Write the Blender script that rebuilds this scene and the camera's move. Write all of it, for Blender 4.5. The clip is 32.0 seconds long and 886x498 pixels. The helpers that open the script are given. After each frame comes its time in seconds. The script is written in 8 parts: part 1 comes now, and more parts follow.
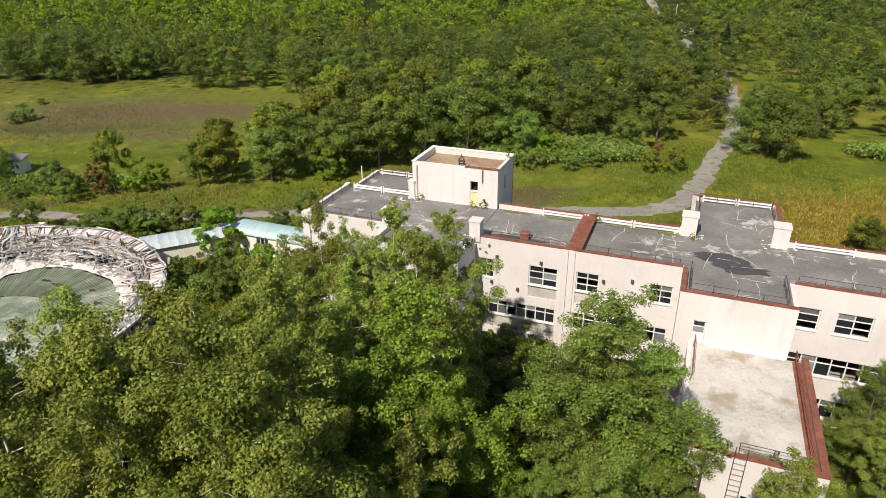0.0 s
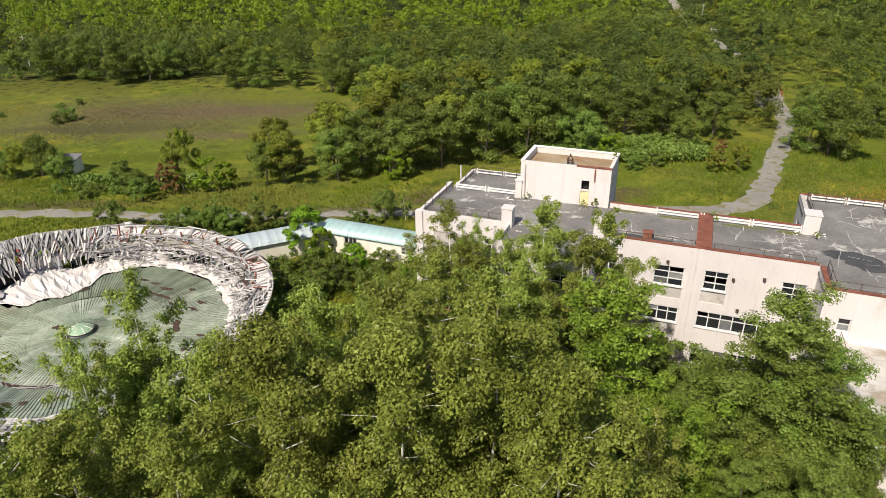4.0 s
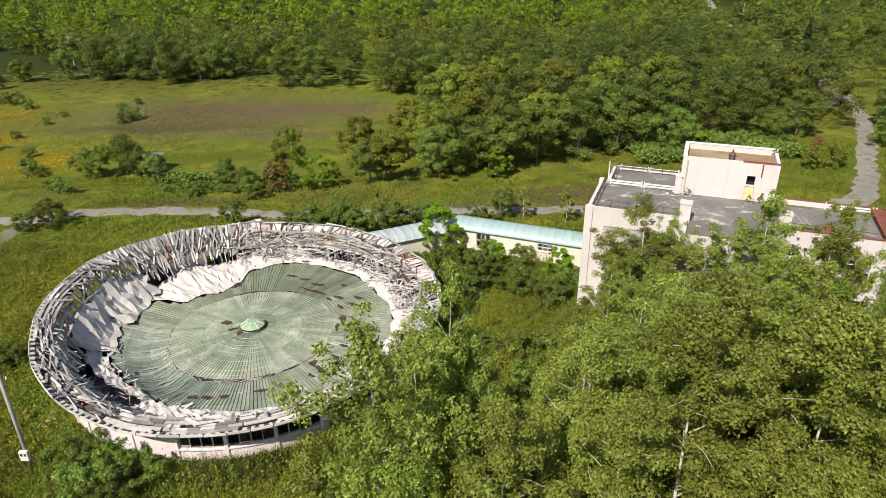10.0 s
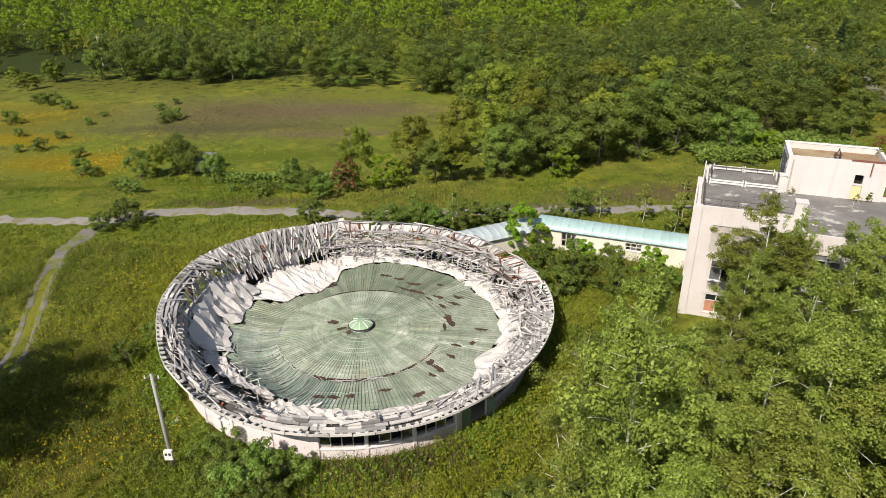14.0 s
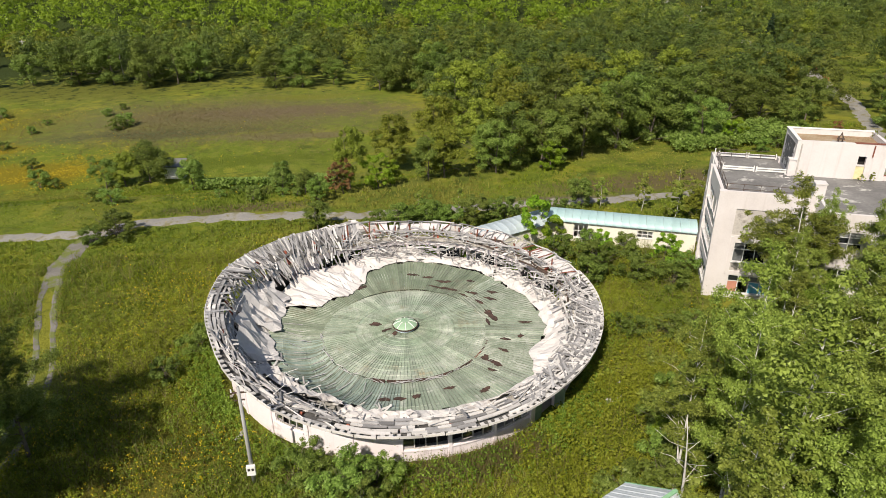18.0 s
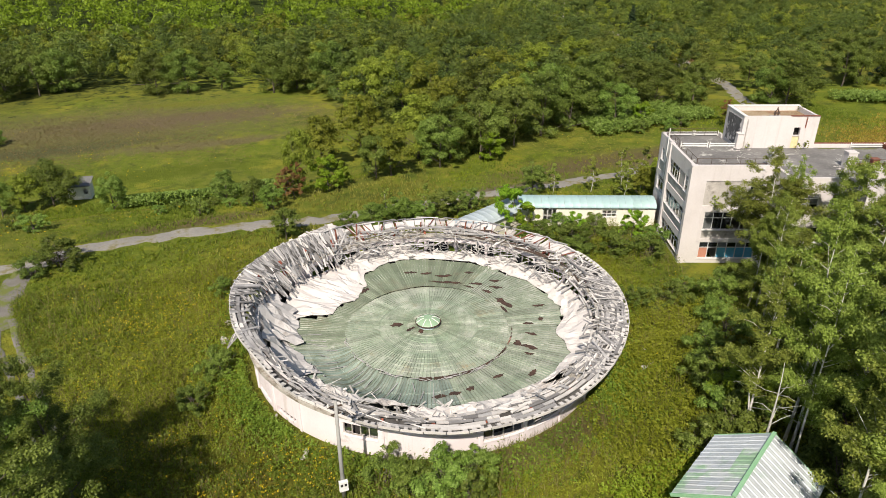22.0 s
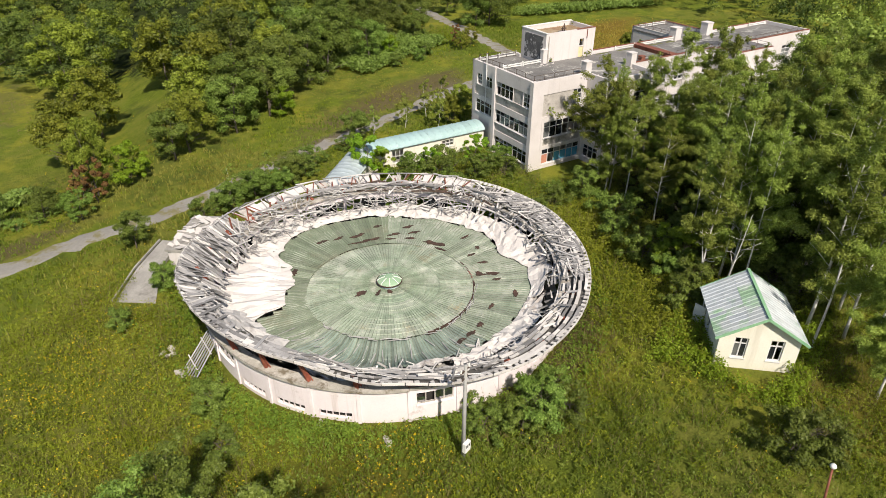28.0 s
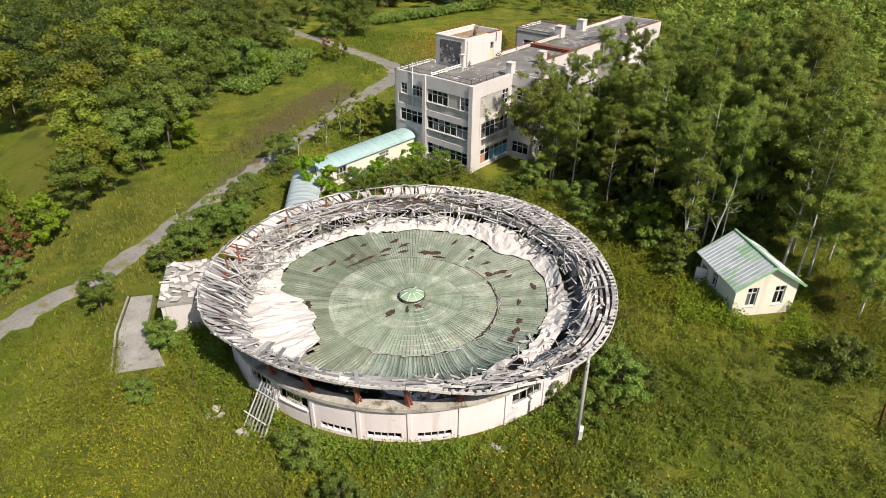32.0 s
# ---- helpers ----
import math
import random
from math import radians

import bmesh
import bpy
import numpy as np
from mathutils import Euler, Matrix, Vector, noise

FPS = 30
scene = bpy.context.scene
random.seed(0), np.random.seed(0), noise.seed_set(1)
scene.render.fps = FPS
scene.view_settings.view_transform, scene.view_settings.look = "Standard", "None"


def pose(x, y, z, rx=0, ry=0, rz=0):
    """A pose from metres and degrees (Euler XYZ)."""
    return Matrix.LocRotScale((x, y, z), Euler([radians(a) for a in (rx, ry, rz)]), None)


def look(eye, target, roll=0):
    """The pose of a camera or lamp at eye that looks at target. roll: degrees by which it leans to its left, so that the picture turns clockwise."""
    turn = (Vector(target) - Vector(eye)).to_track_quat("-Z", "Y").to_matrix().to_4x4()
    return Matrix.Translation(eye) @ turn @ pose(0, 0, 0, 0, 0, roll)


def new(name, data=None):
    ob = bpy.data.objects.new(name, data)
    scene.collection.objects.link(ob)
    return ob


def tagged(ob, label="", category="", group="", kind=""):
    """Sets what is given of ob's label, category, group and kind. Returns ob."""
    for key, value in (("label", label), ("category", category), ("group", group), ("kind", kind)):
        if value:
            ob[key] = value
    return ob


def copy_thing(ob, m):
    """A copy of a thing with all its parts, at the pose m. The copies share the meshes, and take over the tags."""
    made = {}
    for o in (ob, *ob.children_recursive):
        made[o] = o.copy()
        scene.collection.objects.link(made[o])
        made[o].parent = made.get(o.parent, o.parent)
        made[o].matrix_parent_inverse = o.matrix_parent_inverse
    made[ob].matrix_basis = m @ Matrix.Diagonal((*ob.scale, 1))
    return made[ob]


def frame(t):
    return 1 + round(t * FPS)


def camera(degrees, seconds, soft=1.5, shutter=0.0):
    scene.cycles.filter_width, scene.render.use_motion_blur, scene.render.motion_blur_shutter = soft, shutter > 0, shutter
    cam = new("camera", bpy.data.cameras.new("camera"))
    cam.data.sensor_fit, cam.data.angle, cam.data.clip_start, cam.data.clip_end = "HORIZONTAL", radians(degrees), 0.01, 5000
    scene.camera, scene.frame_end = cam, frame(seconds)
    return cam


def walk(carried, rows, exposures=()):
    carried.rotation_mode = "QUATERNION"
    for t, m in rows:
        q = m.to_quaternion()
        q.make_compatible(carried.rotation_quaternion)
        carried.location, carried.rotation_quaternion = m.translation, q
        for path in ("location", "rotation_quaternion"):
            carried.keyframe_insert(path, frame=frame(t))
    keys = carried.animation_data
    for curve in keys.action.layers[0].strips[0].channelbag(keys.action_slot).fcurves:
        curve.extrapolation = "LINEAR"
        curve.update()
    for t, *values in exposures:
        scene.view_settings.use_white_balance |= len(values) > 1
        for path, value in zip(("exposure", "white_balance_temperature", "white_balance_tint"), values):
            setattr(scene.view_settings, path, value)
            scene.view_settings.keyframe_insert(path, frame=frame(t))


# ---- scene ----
cam = camera(68.7, 32.0, soft=0.4)
METRES, EYE, TILT, LEAN, TURN = 100.0, 32.7, 0.0, 0.0, 0.0
ROWS = [
    (0.0, 0.0, 0.0, 0.0, -0.27, -25.59, 0.56),
    (0.5, -0.0108, -0.0002, -0.0001, -0.28, -25.6, 0.57),
    (1.0, -0.0227, -0.0002, 0.0001, -0.3, -25.6, 0.55),
    (1.5, -0.0352, -0.0004, 0.0004, -0.31, -25.59, 0.58),
    (2.0, -0.0481, -0.0004, 0.0005, -0.32, -25.59, 0.59),
    (2.5, -0.0612, -0.0006, 0.0007, -0.33, -25.6, 0.58),
    (3.0, -0.0744, -0.0007, 0.001, -0.34, -25.61, 0.59),
    (3.5, -0.0876, -0.0011, 0.0013, -0.34, -25.61, 0.58),
    (5.5, -0.1393, -0.004, 0.001, -0.38, -25.58, 0.63),
    (6.0, -0.1521, -0.0047, 0.001, -0.38, -25.59, 0.58),
    (6.5, -0.1646, -0.0052, 0.0009, -0.38, -25.6, 0.63),
    (7.0, -0.1775, -0.0057, 0.0008, -0.37, -25.62, 0.67),
    (7.5, -0.1903, -0.006, 0.0006, -0.36, -25.61, 0.66),
    (8.0, -0.203, -0.0063, 0.0007, -0.36, -25.62, 0.68),
    (8.5, -0.2158, -0.0067, 0.0007, -0.37, -25.63, 0.7),
    (9.0, -0.2274, -0.0069, 0.0012, -0.38, -25.64, 0.74),
    (9.5, -0.2396, -0.0073, 0.0014, -0.38, -25.63, 0.74),
    (10.0, -0.252, -0.0079, 0.0019, -0.36, -25.63, 0.72),
    (10.5, -0.2643, -0.0081, 0.0023, -0.35, -25.64, 0.72),
    (11.0, -0.2765, -0.0084, 0.0028, -0.35, -25.63, 0.73),
    (11.5, -0.2885, -0.0085, 0.003, -0.33, -25.63, 0.73),
    (12.0, -0.3004, -0.0081, 0.0032, -0.32, -25.63, 0.76),
    (12.5, -0.3124, -0.008, 0.0031, -0.31, -25.63, 0.76),
    (13.0, -0.3245, -0.0078, 0.0031, -0.3, -25.63, 0.76),
    (13.5, -0.3367, -0.0078, 0.0029, -0.3, -25.62, 0.79),
    (14.0, -0.3489, -0.0074, 0.0026, -0.3, -25.63, 0.79),
    (14.5, -0.3611, -0.0074, 0.0022, -0.44, -25.65, 0.8),
    (15.0, -0.3732, -0.0075, 0.002, -0.8, -25.66, 0.8),
    (15.5, -0.3853, -0.0074, 0.0018, -1.21, -25.68, 0.81),
    (17.5, -0.4355, -0.0042, 0.0027, -5.67, -25.81, 0.74),
    (18.0, -0.4486, -0.0024, 0.0026, -7.11, -25.85, 0.71),
    (18.5, -0.4625, -0.0005, 0.0026, -8.33, -25.88, 0.68),
    (19.0, -0.4772, 0.0017, 0.0027, -9.29, -25.93, 0.66),
    (19.5, -0.4927, 0.0042, 0.0029, -10.28, -25.96, 0.65),
    (20.0, -0.5088, 0.0073, 0.003, -11.47, -25.99, 0.64),
    (20.5, -0.5261, 0.0105, 0.0029, -12.94, -26.01, 0.59),
    (21.0, -0.5438, 0.0144, 0.0025, -14.76, -26.04, 0.56),
    (21.5, -0.5622, 0.0192, 0.0022, -17.15, -26.1, 0.51),
    (22.0, -0.5807, 0.0252, 0.002, -20.29, -26.14, 0.46),
    (22.5, -0.6001, 0.033, 0.0019, -23.33, -26.18, 0.38),
    (23.0, -0.6187, 0.0417, 0.002, -25.23, -26.19, 0.35),
    (23.5, -0.6368, 0.0507, 0.002, -28.01, -26.23, 0.31),
    (24.0, -0.6551, 0.0609, 0.0022, -31.81, -26.29, 0.21),
    (24.5, -0.6729, 0.072, 0.0023, -35.58, -27.23, 0.15),
    (25.0, -0.6894, 0.085, 0.0024, -38.54, -28.61, 0.09),
    (25.5, -0.7053, 0.098, 0.0023, -40.7, -30.01, 0.08),
    (27.5, -0.7616, 0.1549, 0.005, -50.37, -31.06, -0.01),
    (28.0, -0.774, 0.1699, 0.0054, -52.94, -31.05, -0.06),
    (28.5, -0.7858, 0.185, 0.0055, -55.39, -31.04, -0.1),
    (29.0, -0.797, 0.2007, 0.0058, -57.56, -31.04, -0.14),
    (29.5, -0.8077, 0.2175, 0.006, -59.52, -31.03, -0.17),
    (30.0, -0.8184, 0.2353, 0.0061, -61.28, -31.04, -0.22),
    (30.5, -0.8289, 0.2544, 0.0062, -63.09, -31.04, -0.25),
    (31.0, -0.8392, 0.2747, 0.0063, -65.16, -31.0, -0.3),
    (31.5, -0.8485, 0.2959, 0.0068, -68.36, -30.9, -0.36),
    (32.0, -0.8571, 0.3185, 0.0072, -71.15, -30.32, -0.41),
]
walk(cam, [(t, pose(0, 0, EYE, TILT, LEAN, TURN) @ pose(METRES * x, METRES * y, METRES * z, 90 + pitch, roll, yaw)) for t, x, y, z, yaw, pitch, roll in ROWS], [(0, 0.40, 7300, 12), (32, 0.40, 7300, 12)])

# ---- world and sun ----
SUN_EL, SUN_FROM = radians(47), Vector((-0.53, -0.85, 0)).normalized()
world = bpy.data.worlds.new("sky")
scene.world = world
world.use_nodes = True
wn = world.node_tree.nodes
sky = wn.new("ShaderNodeTexSky")
sky.sky_type, sky.sun_disc = "NISHITA", False
sky.sun_elevation, sky.sun_rotation = SUN_EL, math.atan2(SUN_FROM.x, SUN_FROM.y)
world.node_tree.links.new(sky.outputs[0], wn["Background"].inputs[0])
wn["Background"].inputs[1].default_value = 0.085
sun = new("sun", bpy.data.lights.new("sun", "SUN"))
sun.data.energy, sun.data.angle, sun.data.color = 4.3, radians(0.53), (1.0, 0.965, 0.91)
sun.matrix_basis = look((0, 0, 100), Vector((0, 0, 100)) - SUN_FROM * math.cos(SUN_EL) - Vector((0, 0, math.sin(SUN_EL))))


# ---- materials ----
def nodes_of(name):
    m = bpy.data.materials.new(name)
    m.use_nodes = True
    return m, m.node_tree.nodes, m.node_tree.links, m.node_tree.nodes["Principled BSDF"]


def ramp(n, cols):
    r = n.new("ShaderNodeValToRGB")
    while len(r.color_ramp.elements) < len(cols):
        r.color_ramp.elements.new(0.5)
    for e, (p, c) in zip(r.color_ramp.elements, cols):
        e.position, e.color = p, (*c, 1)
    return r


def noise_node(n, k, vec, scale, detail=4, rough=0.6):
    t = n.new("ShaderNodeTexNoise")
    t.inputs["Scale"].default_value, t.inputs["Detail"].default_value, t.inputs["Roughness"].default_value = scale, detail, rough
    k.new(vec, t.inputs["Vector"])
    return t


def mix_node(n, k, a, b, f, mode="MIX"):
    m = n.new("ShaderNodeMix")
    m.data_type, m.blend_type = "RGBA", mode
    for s, v in ((0, f), (6, a), (7, b)):
        if isinstance(v, (int, float)):
            m.inputs[s].default_value = v
        elif isinstance(v, tuple):
            m.inputs[s].default_value = (*v, 1)
        else:
            k.new(v, m.inputs[s])
    return m.outputs[2]


def math_node(n, k, op, a, b=0.0, c=None):
    m = n.new("ShaderNodeMath")
    m.operation = op
    for s, v in enumerate((a, b, c)):
        if v is None:
            continue
        if isinstance(v, (int, float)):
            m.inputs[s].default_value = v
        else:
            k.new(v, m.inputs[s])
    return m.outputs[0]


def spread(n, k, col, amount, island=False):
    """Lighten and darken a colour piece by piece."""
    src = n.new("ShaderNodeNewGeometry").outputs["Random Per Island"] if island else n.new("ShaderNodeObjectInfo").outputs["Random"]
    h = n.new("ShaderNodeHueSaturation")
    k.new(col, h.inputs["Color"])
    k.new(math_node(n, k, "MULTIPLY_ADD", src, 2 * amount, 1 - amount), h.inputs["Value"])
    return h.outputs[0]


def surface(name, cols, scale=0.6, fine=9.0, rough=0.85, bump=0.25, metal=0.0, piece=0.0, island=0.0, stain=None, stain_scale=0.5, stain_cut=(0.55, 0.68), world_space=True, streak=None, rings=None):
    """A weathered surface: colours by a broad noise, grain by a fine one, relief, stains with edges, and a shade of its own for each piece."""
    m, n, k, b = nodes_of(name)
    vec = n.new("ShaderNodeNewGeometry").outputs["Position"] if world_space else n.new("ShaderNodeTexCoord").outputs["Object"]
    big, small = noise_node(n, k, vec, scale), noise_node(n, k, vec, fine, 6, 0.7)
    f = mix_node(n, k, big.outputs[0], small.outputs[0], 0.42)
    r = ramp(n, cols)
    k.new(f, r.inputs[0])
    col = r.outputs[0]
    if stain:
        st = noise_node(n, k, vec, stain_scale, 7, 0.68)
        cut = ramp(n, [(stain_cut[0], (0, 0, 0)), (stain_cut[1], (1, 1, 1))])
        k.new(st.outputs[0], cut.inputs[0])
        col = mix_node(n, k, col, stain, cut.outputs[0])
    if streak:
        mp = n.new("ShaderNodeMapping")
        mp.inputs["Scale"].default_value = (1.6, 1.6, 0.10)
        k.new(vec, mp.inputs["Vector"])
        runs = noise_node(n, k, mp.outputs[0], 1.0, 6, 0.7)
        cut = ramp(n, [(0.54, (0, 0, 0)), (0.72, (0.8, 0.8, 0.8))])
        k.new(runs.outputs[0], cut.inputs[0])
        col = mix_node(n, k, col, streak, cut.outputs[0])
    if rings:
        # paint that has kept its green in rings round the hub: pairs of radius and share
        off = n.new("ShaderNodeVectorMath")
        off.operation = "SUBTRACT"
        k.new(vec, off.inputs[0])
        off.inputs[1].default_value = (-42.5, 49.2, 0)
        dist = n.new("ShaderNodeVectorMath")
        dist.operation = "LENGTH"
        k.new(off.outputs[0], dist.inputs[0])
        band = ramp(n, [(r / 8, (v, v, v)) for r, v in rings])
        k.new(math_node(n, k, "MULTIPLY_ADD", small.outputs[0], 0.06, math_node(n, k, "MULTIPLY_ADD", dist.outputs["Value"], 0.125, -0.03)), band.inputs[0])
        col = mix_node(n, k, col, (0.155, 0.265, 0.155), math_node(n, k, "MULTIPLY", band.outputs[0], math_node(n, k, "MULTIPLY_ADD", big.outputs[0], 1.6, -0.1)))
    if piece:
        col = spread(n, k, col, piece)
    if island:
        col = spread(n, k, col, island, True)
    k.new(col, b.inputs["Base Color"])
    b.inputs["Roughness"].default_value, b.inputs["Metallic"].default_value = rough, metal
    if bump:
        bp = n.new("ShaderNodeBump")
        bp.inputs["Strength"].default_value, bp.inputs["Distance"].default_value = bump, 0.05
        k.new(small.outputs[0], bp.inputs["Height"])
        k.new(bp.outputs[0], b.inputs["Normal"])
    return m


def foliage(name, dark, mid, light, through_light=0.3, hue=0.0, mottle=0.8, grain=0.55):
    """Leaves: a shade for each leaf and each tree, and light that comes through."""
    m, n, k, b = nodes_of(name)
    g = n.new("ShaderNodeNewGeometry")
    r = ramp(n, [(0.0, tuple(c * (1 - 0.4 * grain) for c in dark)), (0.5, mid), (1.0, tuple(c * (1 + 0.3 * grain) for c in light))])
    patch = noise_node(n, k, g.outputs["Position"], 0.16, 3)
    f = math_node(n, k, "MULTIPLY_ADD", g.outputs["Random Per Island"], grain, math_node(n, k, "MULTIPLY_ADD", patch.outputs[0], mottle, 0.5 - grain * 0.5 - mottle * 0.5))
    k.new(f, r.inputs[0])
    h = n.new("ShaderNodeHueSaturation")
    k.new(r.outputs[0], h.inputs["Color"])
    own = n.new("ShaderNodeObjectInfo").outputs["Random"]
    k.new(math_node(n, k, "MULTIPLY_ADD", own, 0.032, 0.482 + hue), h.inputs["Hue"])
    k.new(math_node(n, k, "MULTIPLY_ADD", own, 0.46, 0.76), h.inputs["Value"])
    b.inputs["Roughness"].default_value = 0.45
    b.inputs["Specular IOR Level"].default_value = 0.18
    k.new(h.outputs[0], b.inputs["Base Color"])
    t = n.new("ShaderNodeBsdfTranslucent")
    k.new(h.outputs[0], t.inputs["Color"])
    mx = n.new("ShaderNodeMixShader")
    mx.inputs[0].default_value = through_light
    k.new(b.outputs[0], mx.inputs[1])
    k.new(t.outputs[0], mx.inputs[2])
    k.new(mx.outputs[0], n["Material Output"].inputs["Surface"])
    return m


PLASTER = surface("plaster", [(0.25, (0.52, 0.485, 0.475)), (0.5, (0.62, 0.585, 0.575)), (0.75, (0.68, 0.65, 0.645))], 0.35, 6, 0.9, 0.15, stain=(0.42, 0.39, 0.36), stain_scale=0.5, stain_cut=(0.62, 0.78), streak=(0.54, 0.50, 0.48))
PLASTER_GREY = surface("grey_render", [(0.3, (0.30, 0.28, 0.26)), (0.5, (0.46, 0.43, 0.40)), (0.7, (0.6, 0.57, 0.53))], 0.8, 7, 0.92, 0.25, stain=(0.2, 0.18, 0.16), stain_scale=0.7)
PLASTER_PINK = surface("pink_plaster", [(0.25, (0.70, 0.625, 0.635)), (0.5, (0.78, 0.71, 0.73)), (0.75, (0.81, 0.76, 0.775))], 0.4, 7, 0.9, 0.15, stain=(0.46, 0.41, 0.385), stain_scale=0.6, stain_cut=(0.64, 0.78), streak=(0.58, 0.51, 0.49))
CONCRETE = surface("concrete", [(0.3, (0.20, 0.19, 0.175)), (0.5, (0.30, 0.29, 0.27)), (0.7, (0.42, 0.40, 0.37))], 0.5, 5, 0.93, 0.3, stain=(0.14, 0.13, 0.12), stain_scale=0.35)
ROOF_FELT = surface("roof_felt", [(0.3, (0.09, 0.088, 0.085)), (0.5, (0.165, 0.16, 0.155)), (0.72, (0.27, 0.265, 0.25))], 0.35, 4, 0.9, 0.25, stain=(0.44, 0.43, 0.40), stain_scale=0.42, stain_cut=(0.57, 0.64))
ROOF_PALE = surface("bleached_roof_screed", [(0.3, (0.26, 0.235, 0.20)), (0.5, (0.46, 0.44, 0.41)), (0.7, (0.60, 0.58, 0.55))], 0.5, 5, 0.92, 0.25, stain=(0.32, 0.27, 0.21), stain_scale=0.4, stain_cut=(0.54, 0.64))
RUST = surface("rust", [(0.3, (0.10, 0.035, 0.02)), (0.5, (0.20, 0.065, 0.04)), (0.7, (0.30, 0.12, 0.08))], 1.5, 14, 0.8, 0.3)
IRON = surface("dark_iron", [(0.3, (0.05, 0.035, 0.03)), (0.6, (0.12, 0.08, 0.06)), (0.8, (0.2, 0.13, 0.1))], 2, 14, 0.6, 0.2, metal=0.3)
WHITE_PAINT = surface("white_paint", [(0.3, (0.6, 0.6, 0.58)), (0.6, (0.78, 0.78, 0.76))], 0.8, 9, 0.7, 0.1, stain=(0.4, 0.36, 0.3), stain_scale=1.2, stain_cut=(0.62, 0.75))
FRAME = surface("window_frame_paint", [(0.3, (0.5, 0.5, 0.5)), (0.6, (0.68, 0.68, 0.67))], 1, 9, 0.6, 0.1)
CREAM = surface("cream_paint", [(0.3, (0.66, 0.63, 0.53)), (0.6, (0.77, 0.745, 0.655))], 0.5, 9, 0.85, 0.1, stain=(0.50, 0.46, 0.38), stain_scale=0.6, stain_cut=(0.62, 0.78), streak=(0.60, 0.565, 0.475))
WOOD = surface("weathered_timber", [(0.25, (0.17, 0.165, 0.165)), (0.5, (0.29, 0.285, 0.285)), (0.75, (0.43, 0.42, 0.415))], 0.8, 12, 0.9, 0.4, piece=0.45, island=0.0)
WOOD_LOOSE = surface("weathered_timber_scrap", [(0.25, (0.24, 0.235, 0.23)), (0.5, (0.42, 0.41, 0.40)), (0.75, (0.60, 0.58, 0.56))], 0.8, 12, 0.9, 0.4, island=0.5)
WOOD_PALE = surface("bleached_board", [(0.25, (0.42, 0.40, 0.385)), (0.5, (0.56, 0.54, 0.52)), (0.75, (0.68, 0.655, 0.63))], 0.8, 12, 0.9, 0.3, piece=0.22, stain=(0.25, 0.23, 0.21), stain_scale=1.4, stain_cut=(0.60, 0.68))
SHEET = surface("torn_lining_sheet", [(0.25, (0.46, 0.43, 0.41)), (0.5, (0.58, 0.55, 0.53)), (0.75, (0.65, 0.625, 0.605))], 0.5, 5, 0.85, 0.2, stain=(0.34, 0.28, 0.24), stain_scale=0.5, stain_cut=(0.63, 0.78))
SHEET_GREY = surface("grey_lining_sheet", [(0.25, (0.38, 0.365, 0.36)), (0.5, (0.50, 0.485, 0.475)), (0.75, (0.58, 0.565, 0.555))], 0.5, 5, 0.85, 0.2, stain=(0.27, 0.24, 0.22), stain_scale=0.5)
ROOF_GREEN = surface("green_sheet_metal", [(0.28, (0.15, 0.205, 0.145)), (0.48, (0.245, 0.295, 0.225)), (0.70, (0.37, 0.40, 0.335))], 0.45, 6, 0.6, 0.1, metal=0.05, piece=0.14, stain=(0.42, 0.435, 0.385), stain_scale=0.7, stain_cut=(0.52, 0.66))
ROOF_DISC = surface("bleached_green_sheet_metal", [(0.28, (0.18, 0.24, 0.165)), (0.45, (0.29, 0.345, 0.265)), (0.60, (0.41, 0.445, 0.37)), (0.75, (0.52, 0.535, 0.47))], 0.5, 4, 0.6, 0.1, metal=0.05, piece=0.16, stain=(0.30, 0.27, 0.18), stain_scale=0.45, stain_cut=(0.58, 0.70), rings=((0.0, 0.75), (1.7, 0.75), (2.0, 0.1), (2.25, 0.1), (2.35, 0.7), (3.1, 0.6), (3.3, 0.1), (4.3, 0.15), (4.5, 0.55), (5.1, 0.2), (7.4, 0.0)))
ROOF_GREEN_DULL = surface("dull_green_sheet_metal", [(0.28, (0.115, 0.155, 0.10)), (0.48, (0.175, 0.22, 0.15)), (0.70, (0.27, 0.30, 0.23))], 0.45, 6, 0.6, 0.1, metal=0.05, piece=0.14, stain=(0.20, 0.19, 0.13), stain_scale=0.35, stain_cut=(0.52, 0.7))
ROOF_TEAL = surface("teal_grey_sheet_metal", [(0.28, (0.12, 0.185, 0.15)), (0.5, (0.21, 0.27, 0.23)), (0.72, (0.34, 0.385, 0.345))], 0.4, 6, 0.5, 0.1, metal=0.05, piece=0.2)
HOLE = surface("rusted_lath", [(0.3, (0.022, 0.014, 0.011)), (0.5, (0.055, 0.032, 0.024)), (0.7, (0.12, 0.058, 0.042))], 2, 12, 0.95, 0.2)
TUNNEL_BLUE = surface("pale_blue_sheet_metal", [(0.3, (0.30, 0.46, 0.46)), (0.6, (0.40, 0.56, 0.56)), (0.8, (0.5, 0.63, 0.64))], 0.5, 6, 0.45, 0.08, metal=0.1, piece=0.06)
TUNNEL_PALE = surface("bleached_blue_sheet_metal", [(0.3, (0.42, 0.50, 0.53)), (0.6, (0.52, 0.60, 0.63)), (0.8, (0.60, 0.67, 0.69))], 0.5, 6, 0.45, 0.08, metal=0.1, piece=0.06)
